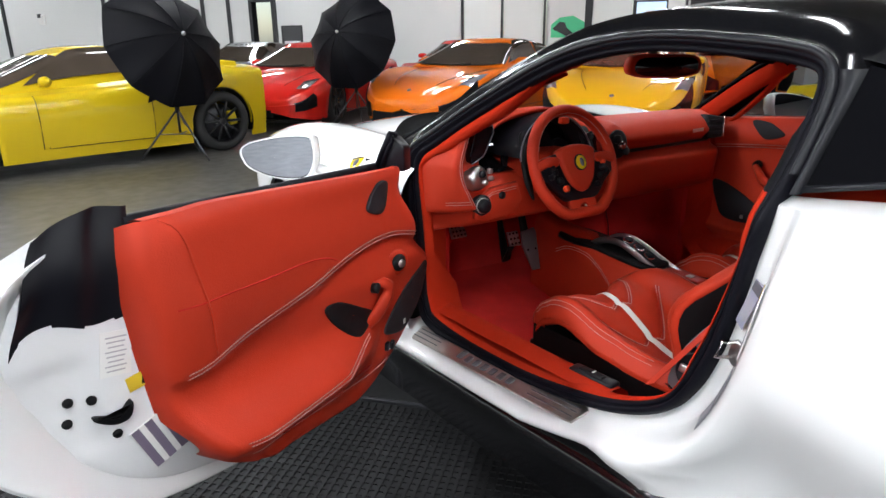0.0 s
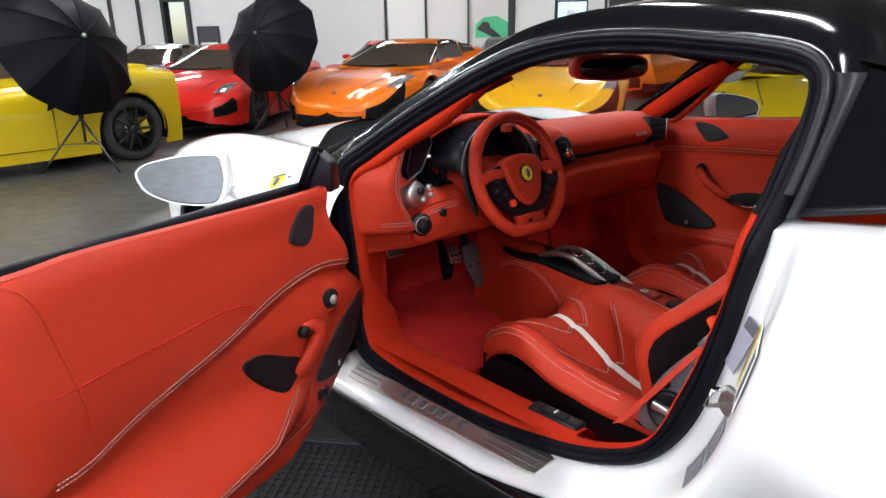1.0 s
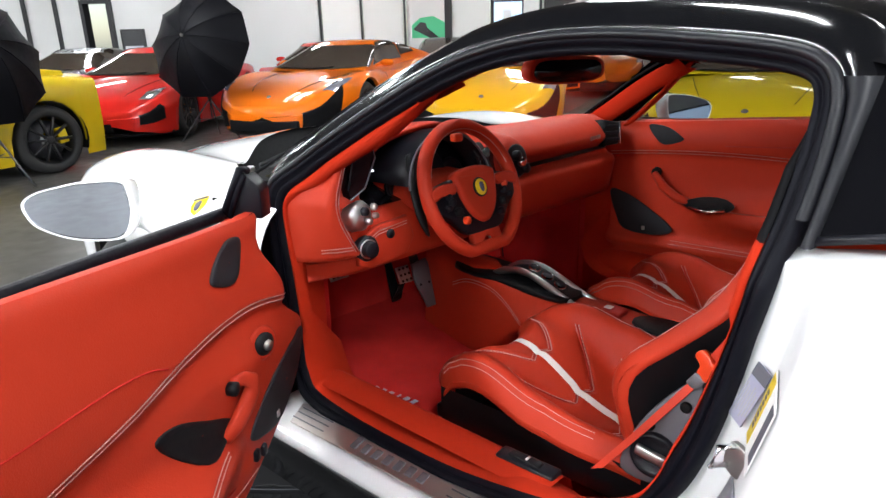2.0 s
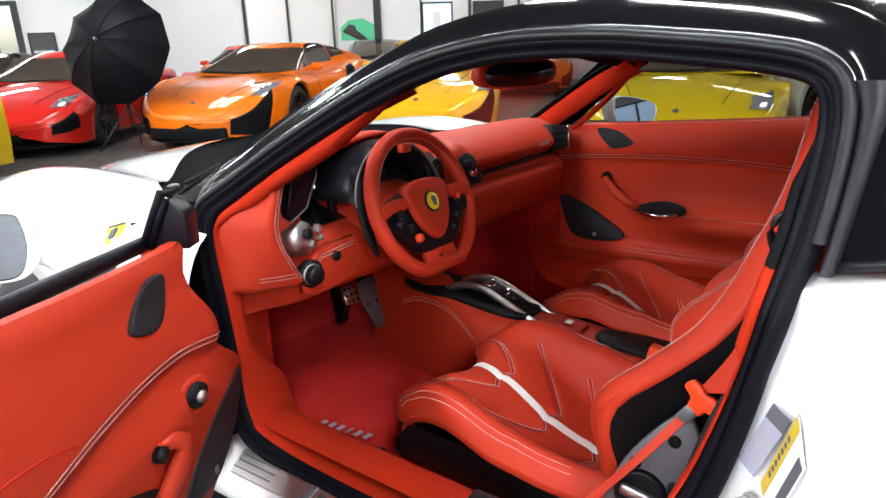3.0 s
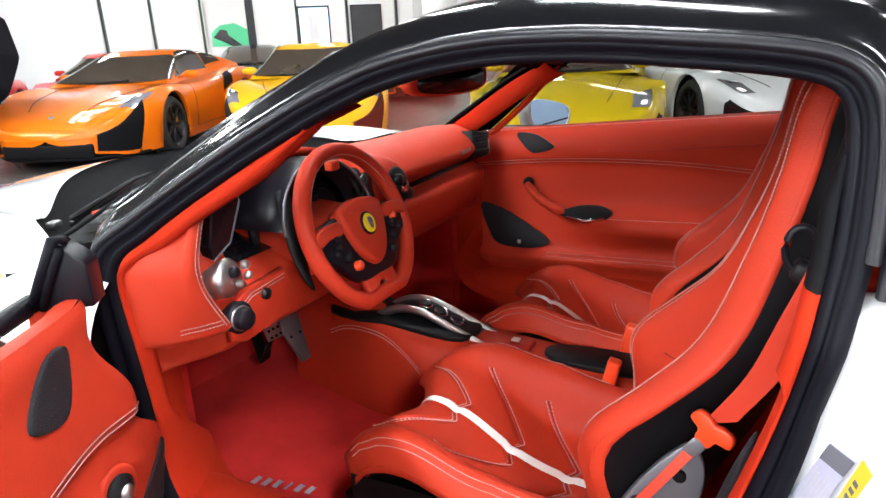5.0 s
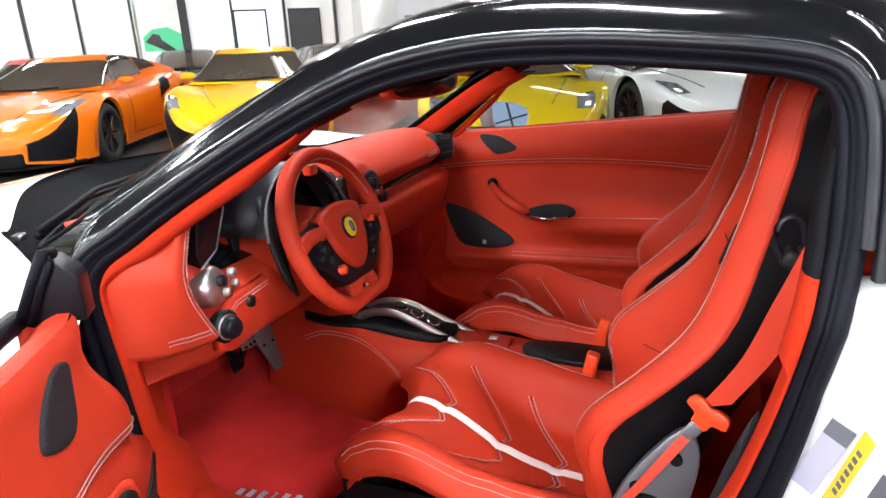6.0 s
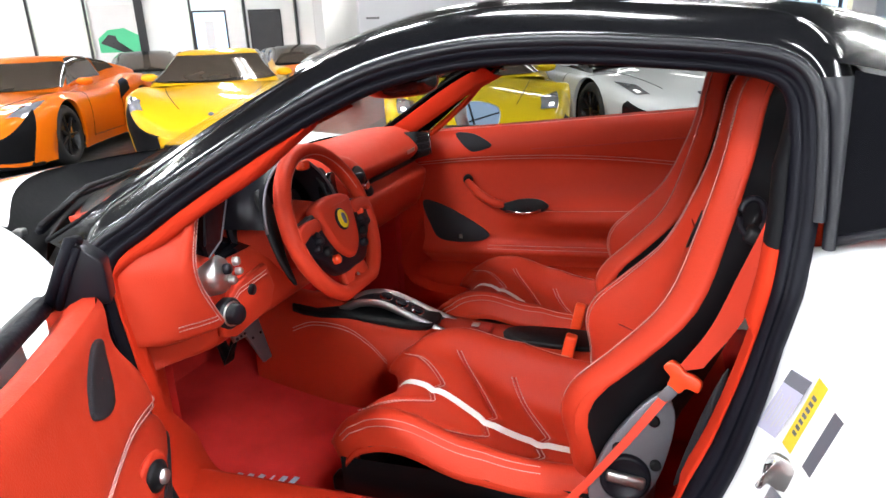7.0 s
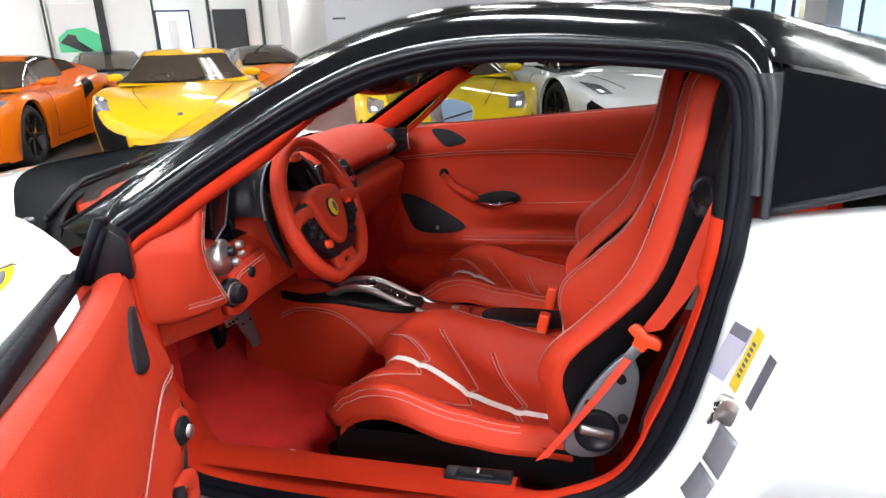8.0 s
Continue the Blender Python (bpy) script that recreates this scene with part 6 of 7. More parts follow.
# ---- seats ----
def seat(xc, belt_side):
    st_ = part("seat", box(0.33, 0.46, 0.03, 0.008, pose(xc, -0.34, 0.352)), CARBON, car, "red leather bucket seat with white centre stripe")
    BZ = ((0.0, 0.452), (0.06, 0.478), (0.12, 0.490), (0.20, 0.472), (0.31, 0.407), (0.40, 0.377), (0.56, 0.362))

    def seam_v(a, v0):
        return v0 + (0.03 * max(0.0, a - 0.055) / 0.105 if a < 0.16 else 0.03 - 0.152 * (a - 0.16) / 0.46)

    def cush(u, v):
        """u across, -1 to 1; v from the front edge back."""
        front = -0.095 + 0.075 * min(1.0, abs(u) / 0.72) ** 2.2 - 0.05 * max(0, (abs(u) - 0.72) / 0.28) ** 2
        y = front + (-0.56 - front) * v
        z = interp(-y - 0.005, BZ)
        half = 0.205 + 0.025 * math.sin(math.pi * min(1, v * 1.1))
        z += 0.012 * math.exp(-((abs(u) - 0.45) / 0.2) ** 2) * (1 - v)
        bol = 1 / (1 + math.exp(-(abs(u) - 0.66) / 0.055))
        z += bol * (0.010 + (0.083 if u * belt_side > 0 else 0.115) * min(1, max(0, (v - 0.10) / 0.5)) ** 0.8) - 0.042 * max(0, (abs(u) - 0.84) / 0.16) ** 2
        z -= 0.032 * max(0, (0.10 - v) / 0.10) ** 2
        a = abs(u)
        if a < 0.66:
            for v0 in (0.20, 0.45, 0.70):
                z -= 0.0065 * math.exp(-((v - seam_v(a, v0)) / 0.020) ** 2) * min(1.0, a / 0.05) * min(1.0, (0.66 - a) / 0.06)
        return Vector((xc + u * half, y, z))

    cu = part("cushion", sheet([[cush(u, v) for u in np.linspace(-1, 1, 97)] for v in np.linspace(0, 1, 100)]), RED, st_)
    thick = [[cush(u, 0) for u in np.linspace(-1, 1, 25)], [cush(u, 0) + Vector((0, 0.006, -0.012)) for u in np.linspace(-1, 1, 25)], [cush(u, 0) + Vector((0, -0.03, -0.026)) for u in np.linspace(-1, 1, 25)]]
    part("cushion_front", sheet(thick), RED, st_)
    for e in (-1, 1):
        part("cushion_side", sheet([[cush(e, v) for v in np.linspace(0, 1, 20)], [cush(e, v) + Vector((e * 0.003, 0, -0.012)) for v in np.linspace(0, 1, 20)], [cush(e, v) + Vector((-e * 0.02, 0, -0.024)) for v in np.linspace(0, 1, 20)]]), RED, st_)
        part("seat_base", sheet([[(xc + e * 0.205, y, z) for y in np.linspace(-0.06, -0.60, 10)] for z in (0.425, 0.39, 0.34)] + [[(xc + e * 0.17, y, 0.31) for y in np.linspace(-0.10, -0.60, 10)]]), CARBON, st_, "black seat base shell")
        part("seat_rail", box(0.026, 0.52, 0.03, 0.005, pose(xc + e * 0.165, -0.30, 0.330)), BLACK, st_)
        part("rail_end", box(0.034, 0.05, 0.035, 0.006, pose(xc + e * 0.165, -0.045, 0.338)), SATIN, st_)
        stitch([cush(e * 0.90, v) + Vector((0, 0, 0.002)) for v in np.linspace(0.02, 0.8, 20)], cu)
        stitch([cush(e * 0.935, v) + Vector((e * 0.001, 0, 0.002)) for v in np.linspace(0.02, 0.8, 20)], cu)
    part("seat_base", sheet([[(xc + u * 0.2, -0.10, z) for u in np.linspace(-1, 1, 6)] for z in (0.43, 0.38, 0.32)]), CARBON, st_)
    # white stripe and arrow seams
    part("centre_stripe", sheet([[cush(u, v) + Vector((0, 0, 0.0025)) for u in (-0.050, -0.02, 0.02, 0.050)] for v in np.linspace(0.03, 0.98, 40)]), STRIPE, cu, "white leather centre stripe")
    for v0 in (0.20, 0.45, 0.70):
        for e in (-1, 1):
            line = [cush(e * a, seam_v(a, v0)) + Vector((0, 0, 0.0008)) for a in np.linspace(0.055, 0.64, 26)]
            part("seam", tube(line, 0.0022, 5), RED_DARK, cu)
            for o in (-0.005, 0.005):
                stitch([p + Vector((0, o, 0.0022)) for p in line], cu, 0.006, 0.0013)

    CP = ((0.36, -0.50), (0.45, -0.545), (0.55, -0.60), (0.65, -0.648), (0.78, -0.695), (0.90, -0.728), (1.0, -0.748), (1.08, -0.760), (1.14, -0.778))

    def back(u, v):
        z = 0.37 + 0.772 * v
        y = interp(z, CP)
        half = interp(z, ((0.36, 0.13), (0.43, 0.18), (0.50, 0.228), (0.65, 0.24), (0.78, 0.215), (0.88, 0.155), (0.96, 0.116), (1.06, 0.106), (1.155, 0.09)))
        depth = interp(z, ((0.36, 0.0), (0.44, 0.03), (0.52, 0.08), (0.59, 0.13), (0.64, 0.135), (0.70, 0.095), (0.78, 0.045), (0.9, 0.025), (1.0, 0.015), (1.155, 0.012)))
        bol = 1 / (1 + math.exp(-(abs(u) - 0.62) / 0.06))
        y += depth * bol - 0.03 * max(0, (abs(u) - 0.82) / 0.18) ** 2
        y -= 0.05 * max(0, (v - 0.96) / 0.04) ** 2
        return Vector((xc + u * half, y, z))

    bk = part("backrest", sheet([[back(u, v) for u in np.linspace(-1, 1, 45)] for v in np.linspace(0, 1, 56)]), RED, st_)
    for e in (-1, 1):
        part("back_side", sheet([[back(e, v) for v in np.linspace(0.04, 1, 30)], [back(e, v) + Vector((e * 0.005, -0.012 + 0.008 * v, 0)) for v in np.linspace(0.04, 1, 30)], [back(e, v) + Vector((e * 0.002 - e * 0.006 * v, -0.026 + 0.018 * v, 0)) for v in np.linspace(0.04, 1, 30)]]), RED, st_)
        part("back_shell", sheet([[back(e, v) + Vector((e * 0.001 - e * 0.008 * v, -0.022 + 0.016 * v, 0)) for v in np.linspace(0.0, 0.98, 24)], [back(e, v) + Vector((-e * 0.012 - e * 0.02 * v, -0.05 - 0.07 * (1 - v), 0)) for v in np.linspace(0.0, 0.98, 24)], [Vector((xc + e * 0.08, interp(0.37 + 0.785 * v, CP) - 0.10, 0.37 + 0.785 * v)) for v in np.linspace(0.0, 0.98, 24)]]), CARBON, st_, "glossy black backrest shell")
        stitch([back(e * 0.80, v) + Vector((0, 0.002, 0)) for v in np.linspace(0.12, 0.97, 40)], bk)
        stitch([back(e * 0.755, v) + Vector((0, 0.002, 0)) for v in np.linspace(0.12, 0.97, 40)], bk)
        part("belt_slot", plate(smooth_poly([(-0.014, -0.04), (0.016, -0.024), (0.014, 0.04), (-0.014, 0.024)], 4), 0.003, facing(back(e * 0.5, 0.60) + Vector((0, -0.001, 0)), (0, 1, 0.3)) ), BLACK, bk)
    part("back_shell", sheet([[Vector((xc + 0.08, interp(0.37 + 0.785 * v, CP) - 0.10, 0.37 + 0.785 * v)) for v in np.linspace(0, 0.98, 10)], [Vector((xc - 0.08, interp(0.37 + 0.785 * v, CP) - 0.10, 0.37 + 0.785 * v)) for v in np.linspace(0, 0.98, 10)]]), CARBON, st_)
    part("headrest_mark", plate(smooth_poly([(-0.006, -0.016), (0.006, -0.014), (0.005, 0.016), (-0.004, 0.014)], 3), 0.002, facing(back(0.0, 0.88) + Vector((0, 0.001, 0)), (0, 1, 0.15))), SILVER, bk)
    part("seam", tube([back(u, 0.62 - 0.1 * (1 - abs(u) / 0.6)) + Vector((0, 0.001, 0)) for u in np.linspace(-0.6, 0.6, 12)], 0.002, 5), RED_DARK, bk)
    part("seam", tube([back(u, 0.30 - 0.04 * (1 - abs(u) / 0.6)) + Vector((0, 0.001, 0)) for u in np.linspace(-0.6, 0.6, 12)], 0.002, 5), RED_DARK, bk)
    bkl = part("buckle", box(0.03, 0.028, 0.085, 0.006, pose(xc - belt_side * 0.218, -0.452, 0.492, 12, 0, 0)), CLIP, st_, "red belt buckle")
    return st_


seat(-SEATX, -1)
seat(SEATX, 1)

# seat belts, belt bracket with speaker cap
def webbing(pts, width, parent, across):
    bm = sheet([[Vector(p) - Vector(across) * width / 2 for p in pts], [Vector(p) + Vector(across) * width / 2 for p in pts]])
    ob = part("belt_webbing", bm, BELT, parent, "red belt webbing", smooth=False)
    return thicken(ob, 0.002, 0)


for sx in (-1, 1):
    belt = part("belt_tongue", plate(smooth_poly([(-0.030, -0.006), (-0.026, 0.010), (-0.010, 0.012), (0.0, 0.008), (0.010, 0.012), (0.026, 0.010), (0.030, -0.006), (0.014, -0.012), (0.010, -0.026), (-0.010, -0.026), (-0.014, -0.012)][::-1], 3), 0.010, facing((sx * 0.572, -0.684, 0.698), (sx, 0.30, 0.10), (0.0, -0.50, 0.87)), 0.003), CLIP, car, "red belt tongue and webbing")
    webbing(spline([(sx * 0.592, -0.508, 0.448), (sx * 0.590, -0.594, 0.568), (sx * 0.576, -0.672, 0.682)], 6), 0.030, belt, (0.10, 0.84, -0.50))
    webbing(spline([(sx * 0.572, -0.690, 0.708), (sx * 0.585, -0.735, 0.79), (sx * 0.602, -0.766, 0.884), (sx * 0.615, -0.80, 0.98), (sx * 0.62, -0.835, 1.03)], 6), 0.044, belt, (0.10, 0.90, -0.30))
    part("tongue_plate", box(0.005, 0.020, 0.026, 0.003, pose(sx * 0.580, -0.662, 0.668, 35, 0, 0)), DARKMETAL, belt)
    m = facing((sx * 0.558, -0.612, 0.553), (sx, -0.12, 0.1))
    BP = [(-0.066 * -sx, -0.088), (0.0, -0.096), (0.04 * -sx, -0.05), (0.064 * -sx, 0.045), (0.056 * -sx, 0.09), (0.036 * -sx, 0.098), (-0.010 * -sx, 0.05), (-0.048 * -sx, -0.012)]
    bp = part("belt_bracket", plate(smooth_poly(BP if sx > 0 else BP[::-1], 4), 0.012, m, 0.003), DARKMETAL, car, "grey cast belt bracket")
    for a, b in ((0.032, 0.055), (0.036, -0.02), (-0.022, 0.006)):
        part("bolt", lathe([(0.009, 0.0), (0.009, 0.006), (0.006, 0.008), (0.0, 0.005)], 12, m @ pose(a * -sx, b, 0.012)), BLACK, bp)
    cap = part("round_cap", lathe([(0.040, 0.0), (0.040, 0.014), (0.035, 0.018), (0.030, 0.012), (0.0, 0.012)], 28, m @ pose(-0.010 * -sx, -0.044, 0.006)), SATIN, bp, "round grey bracket cap")
    part("cap_bar", box(0.062, 0.02, 0.012, 0.005, m @ pose(-0.010 * -sx, -0.044, 0.022, 0, 0, -12)), SILVER, cap)
    part("side_grille", plate(smooth_poly([(-0.007, -0.10), (0.006, -0.06), (0.009, 0.06), (0.004, 0.11), (-0.005, 0.03)], 4), 0.004, facing((sx * 0.668, -0.703, 0.665), (sx, 0.45, 0.0)) @ pose(0, 0, 0, 0, 0, 14 * sx)), GRILLE, car)
for sx in (-1, 1):
    bg = part("belt_guide", box(0.030, 0.046, 0.024, 0.006, pose(sx * 0.575, -0.772, 0.915, 25, 0, 0)), BLACK, car, "black belt guide beside the seat")
    part("guide_loop", tube([(sx * 0.575, -0.758 + 0.016 * math.cos(a), 0.945 + 0.026 * math.sin(a)) for a in np.linspace(0, 2 * math.pi, 17)[:-1]], 0.005, 6, True), SATIN, bg)
    part("guide_lever", tube([(sx * 0.585, -0.782, 0.925), (sx * 0.59, -0.796, 0.948), (sx * 0.592, -0.802, 0.966)], [0.006, 0.007, 0.005], 8), SILVER, bg, "silver belt lever")
# interior mirror
im = part("interior_mirror", plate(smooth_poly([(-0.115, 0.03), (0.0, 0.036), (0.115, 0.03), (0.12, -0.02), (0.0, -0.032), (-0.12, -0.02)], 4), 0.03, facing((-0.03, -0.045, 1.118), (-0.25, -1, -0.08)), 0.008), RED, car, "red-backed interior mirror")
part("mirror_glass", plate(smooth_poly([(-0.10, 0.024), (0.0, 0.029), (0.10, 0.024), (0.105, -0.016), (0.0, -0.026), (-0.105, -0.016)], 4), 0.002, facing((-0.03, -0.045, 1.118), (-0.25, -1, -0.08)) @ pose(0, 0, 0.030)), SCREEN, im)
part("mirror_stem", tube([(-0.03, -0.03, 1.13), (-0.03, -0.005, 1.17), (-0.03, 0.0, 1.215)], 0.010, 8), BLACK, im)


# ---- the other cars ----
def paint(name, color):
    return mat(name, color, 0.42, coat=0.8, vary=0.02, patch=2, spec=0.06)


YELLOW = paint("yellow_paint", (0.60, 0.42, 0.010))
AMBER = paint("amber_yellow_paint", (0.82, 0.42, 0.010))
ORANGE = paint("orange_paint", (0.82, 0.165, 0.005))
REDPAINT = paint("red_paint", (0.60, 0.018, 0.012))
SILVERPAINT = mat("silver_paint", (0.50, 0.51, 0.53), 0.28, metal=0.6, coat=1.0, vary=0.03)
DARKGREEN = paint("dark_green_paint", (0.020, 0.035, 0.028))


class Shape:
    """A mid-engined coupe's outer form, from a few curves along its length (front is +y)."""

    def __init__(self, wb=2.56, front=0.95, rear=0.95, height=1.165, width=0.95, wedge=True, wheel_r=0.33, tail_up=0.0):
        self.wb, self.h, self.wr = wb, height, wheel_r
        self.yf, self.yr = wb / 2, -wb / 2
        self.nose, self.tail = self.yf + front, self.yr - rear
        w, n, t = width, self.nose, self.tail
        if wedge:
            self.w = ((t, w * 0.84), (t + 0.35, w * 0.96), (self.yr, w), (-0.3, w * 0.97), (0.4, w * 0.95), (self.yf, w * 0.98), (n - 0.45, w * 0.93), (n - 0.12, w * 0.80), (n, w * 0.62))
            self.zs = ((t, 0.80 + tail_up), (self.yr, 0.86 + tail_up * 0.6), (-0.4, 0.80), (0.5, 0.735), (self.yf, 0.715), (n - 0.45, 0.63), (n - 0.1, 0.50), (n, 0.43))
            self.zc = ((t, 0.84 + tail_up), (self.yr, 0.92 + tail_up * 0.6), (-0.4, 0.90), (0.55, 0.84), (self.yf, 0.755), (n - 0.45, 0.645), (n - 0.1, 0.51), (n, 0.44))
        else:
            self.w = ((t, w * 0.80), (t + 0.4, w * 0.96), (self.yr, w), (-0.3, w * 0.93), (0.4, w * 0.93), (self.yf, w * 0.985), (n - 0.5, w * 0.93), (n - 0.15, w * 0.72), (n, w * 0.50))
            self.zs = ((t, 0.82), (self.yr, 0.90), (-0.4, 0.80), (0.5, 0.77), (self.yf, 0.80), (n - 0.5, 0.70), (n - 0.12, 0.53), (n, 0.45))
            self.zc = ((t, 0.88), (self.yr, 0.95), (-0.4, 0.92), (0.55, 0.86), (self.yf, 0.765), (n - 0.5, 0.665), (n - 0.12, 0.535), (n, 0.46))
        self.wedge = wedge
        self.cab0, self.cab1 = self.yf - 0.28, self.yr - 0.35
        base = interp(self.cab0, self.zc)
        self.top = ((self.cab1, interp(self.cab1, self.zc) + 0.01), (-0.95, height - 0.10), (-0.55, height - 0.02), (-0.2, height), (0.05, height - 0.02), (0.3, height - 0.10), (self.cab0, base - 0.01))

    def low(self, y):
        lo = 0.13
        for ax in (self.yf, self.yr):
            d = (self.wr + 0.045) ** 2 - (y - ax) ** 2
            if d > 0:
                lo = max(lo, self.wr + math.sqrt(d))
        return lo

    def half(self, y):
        w, zs, zc, lo = interp(y, self.w), interp(y, self.zs), interp(y, self.zc), self.low(y)
        end = max(0.0, (y - self.nose + 0.25) / 0.25)
        lo = max(lo, 0.13 + 0.06 * end)
        mid = max(lo + 0.015, 0.43 - 0.08 * end)
        mid = min(mid, zs - 0.03) if lo < zs - 0.06 else lo + 0.01
        up = max(mid + 0.01, zs - 0.10)
        dip = 0.0 if self.wedge else 0.035 * math.exp(-((y - self.yf) / 0.5) ** 2)
        pts = [(w * 0.955, lo), (w, mid), (w * 0.985, up), (w * 0.93, max(up + 0.005, zs - 0.02)), (w * 0.84, max(up + 0.01, zs)), (w * 0.62, zs * 0.6 + zc * 0.4 - dip), (w * 0.3, zs * 0.15 + zc * 0.85 - dip * 0.5), (0, zc)]
        return spline(pts, 3)

    def body(self, y, v, lift=0.0):
        """A place on the body: v from the sill, 0, over the shoulder to the middle, 1."""
        row = self.half(y)
        f = v * (len(row) - 1)
        i = min(len(row) - 2, int(f))
        p = row[i] + (row[i + 1] - row[i]) * (f - i)
        d = row[i + 1] - row[i]
        n = np.array((d[1], -d[0])) / (np.linalg.norm(d) + 1e-9)
        return Vector((p[0] + n[0] * lift, y + (lift if y > self.nose - 0.3 else 0), p[1] + n[1] * lift))

    def cabin(self, y, v, lift=0.0):
        """A place on the glasshouse: v from the waist, 0, to the roof's middle, 1."""
        zt, zb = interp(y, self.top), min(interp(y, self.zs) + 0.02, interp(y, self.top))
        f = max(0.0, min(1.0, (zt - zb) / (self.h - 0.85)))
        w = interp(y, self.w) * (0.80 - 0.06 * f)
        wt = w * (0.98 - (0.26 if self.wedge else 0.17) * f)
        row = spline([(w, zb - 0.03), (w * 0.45 + wt * 0.55, zb + (zt - zb) * 0.5), (wt, zb + (zt - zb) * 0.86), (wt * 0.75, zb + (zt - zb) * 0.965), (wt * 0.4, zt - 0.004 * f), (0, zt)], 3)
        g = v * (len(row) - 1)
        i = min(len(row) - 2, int(g))
        p = row[i] + (row[i + 1] - row[i]) * (g - i)
        d = row[i + 1] - row[i]
        n = np.array((d[1], -d[0])) / (np.linalg.norm(d) + 1e-9)
        return Vector((p[0] + n[0] * lift, y + lift * 0.6, p[1] + n[1] * lift))


def patch(fn, corners, side=1, lift=0.006, n=8):
    """A piece laid on a skin: four (y, v) corners."""
    a, b, c, d = [np.array(q, float) for q in corners]
    rows = []
    for i in np.linspace(0, 1, n):
        row = []
        for j in np.linspace(0, 1, n):
            y, v = (a * (1 - j) + b * j) * (1 - i) + (d * (1 - j) + c * j) * i
            p = fn(y, v, lift)
            row.append((side * p.x, p.y, p.z))
        rows.append(row)
    return sheet(rows)


def coupe(name, label, m, color, shape, roof=None, style="wedge", rim=RIM, cal=CALIPER, far=False):
    c = thing(name, label, "car", m, group="parked cars")
    S = shape
    ys = list(np.linspace(S.tail, S.nose, 26 if far else 46))
    for ax in (S.yf, S.yr):
        ys += [ax + (S.wr + 0.044) * q for q in (-1.01, -0.999, -0.97, -0.9, -0.75, -0.5, 0.5, 0.75, 0.9, 0.97, 0.999, 1.01)]
    ys = sorted(ys)
    rows = []
    for y in ys:
        h = S.half(y)
        rows.append([(-x, y, z) for x, z in h] + [(x, y, z) for x, z in h[::-1][1:]])
    body = part("body", sheet(rows), color, c, "glossy painted car body")
    for r, off in ((rows[-1], 0.03), (rows[0], -0.02)):
        cx = [(0, r[0][1] + off, 0.32)]
        part("bumper", sheet([r, [(x * 0.9, y + off * 0.8, 0.32 + (z - 0.32) * 0.85) for x, y, z in r], [(x * 0.05, y + off, 0.32 + (z - 0.32) * 0.05) for x, y, z in r]]), color, c)
    part("underbody", box(1.6, S.nose - S.tail - 0.7, 0.05, 0.01, pose(0, (S.nose + S.tail) / 2, 0.14)), BLACK, c)
    # glasshouse
    cy = np.linspace(S.cab0 + 0.0, S.cab1, 30)
    rr = []
    for y in cy:
        h = [S.cabin(y, v) for v in np.linspace(0, 1, 12)]
        rr.append([(-p.x, p.y, p.z) for p in h] + [(p.x, p.y, p.z) for p in h[::-1][1:]])
    cabn = part("cabin", sheet(rr), roof or color, c, "car roof and pillars")
    t0, t1 = S.cab0 - 0.02, 0.30 if style == "wedge" else 0.27
    scr = []
    for i in np.linspace(0, 1, 12):
        row = []
        for v in np.linspace(-1, 1, 17):
            y = t0 + (t1 - t0) * i
            p = S.cabin(y - 0.16 * abs(v) ** 2.2, 1 - abs(v) * (0.86 - 0.16 * i), 0.010)
            row.append((p.x * (1 if v > 0 else -1), p.y, p.z))
        scr.append(row)
    part("windscreen", sheet(scr), CARGLASS, cabn, "dark windscreen")
    for s in (-1, 1):
        part("side_window", patch(S.cabin, ((0.56, 0.12), (-0.56, 0.10), (-0.45, 0.47), (0.08, 0.48)), s, 0.010), CARGLASS, cabn, "dark side window")
        part("quarter_glass", patch(S.cabin, ((-0.56, 0.14), (-1.0, 0.2), (-0.85, 0.40), (-0.52, 0.44)), s, 0.010), CARGLASS, cabn)
        n = S.nose
        if style == "wedge":
            part("headlamp", patch(S.body, ((n - 0.62, 0.56), (n - 0.22, 0.50), (n - 0.20, 0.66), (n - 0.44, 0.68)), s, 0.008), LAMPGLASS, c, "slanted headlamp")
            part("running_light", patch(S.body, ((n - 0.32, 0.57), (n - 0.25, 0.56), (n - 0.245, 0.61), (n - 0.31, 0.61)), s, 0.012, 4), LAMPLIT, c)
            part("front_intake", patch(S.body, ((n - 0.30, 0.08), (n - 0.03, 0.06), (n - 0.02, 0.30), (n - 0.26, 0.34)), s, 0.008), INTAKE, c, "black front intake")
        else:
            part("headlamp", patch(S.body, ((n - 0.76, 0.44), (n - 0.36, 0.36), (n - 0.28, 0.56), (n - 0.52, 0.60)), s, 0.008), LAMPGLASS, c, "swept headlamp")
            part("running_light", patch(S.body, ((n - 0.60, 0.53), (n - 0.54, 0.52), (n - 0.53, 0.555), (n - 0.58, 0.56)), s, 0.012, 4), LAMPLIT, c)
            part("front_intake", patch(S.body, ((n - 0.36, 0.02), (n - 0.03, 0.02), (n - 0.03, 0.20), (n - 0.50, 0.42)), s, 0.010), INTAKE, c, "black front intake")
        part("side_intake", patch(S.body, ((-0.45, 0.22), (-0.80, 0.26), (-0.84, 0.50), (-0.62, 0.46)), s, 0.008), INTAKE, c)
        part("tail_lamp", patch(S.body, ((S.tail + 0.10, 0.45), (S.tail + 0.01, 0.45), (S.tail + 0.01, 0.6), (S.tail + 0.10, 0.6)), s, 0.008, 4), CLIP, c)
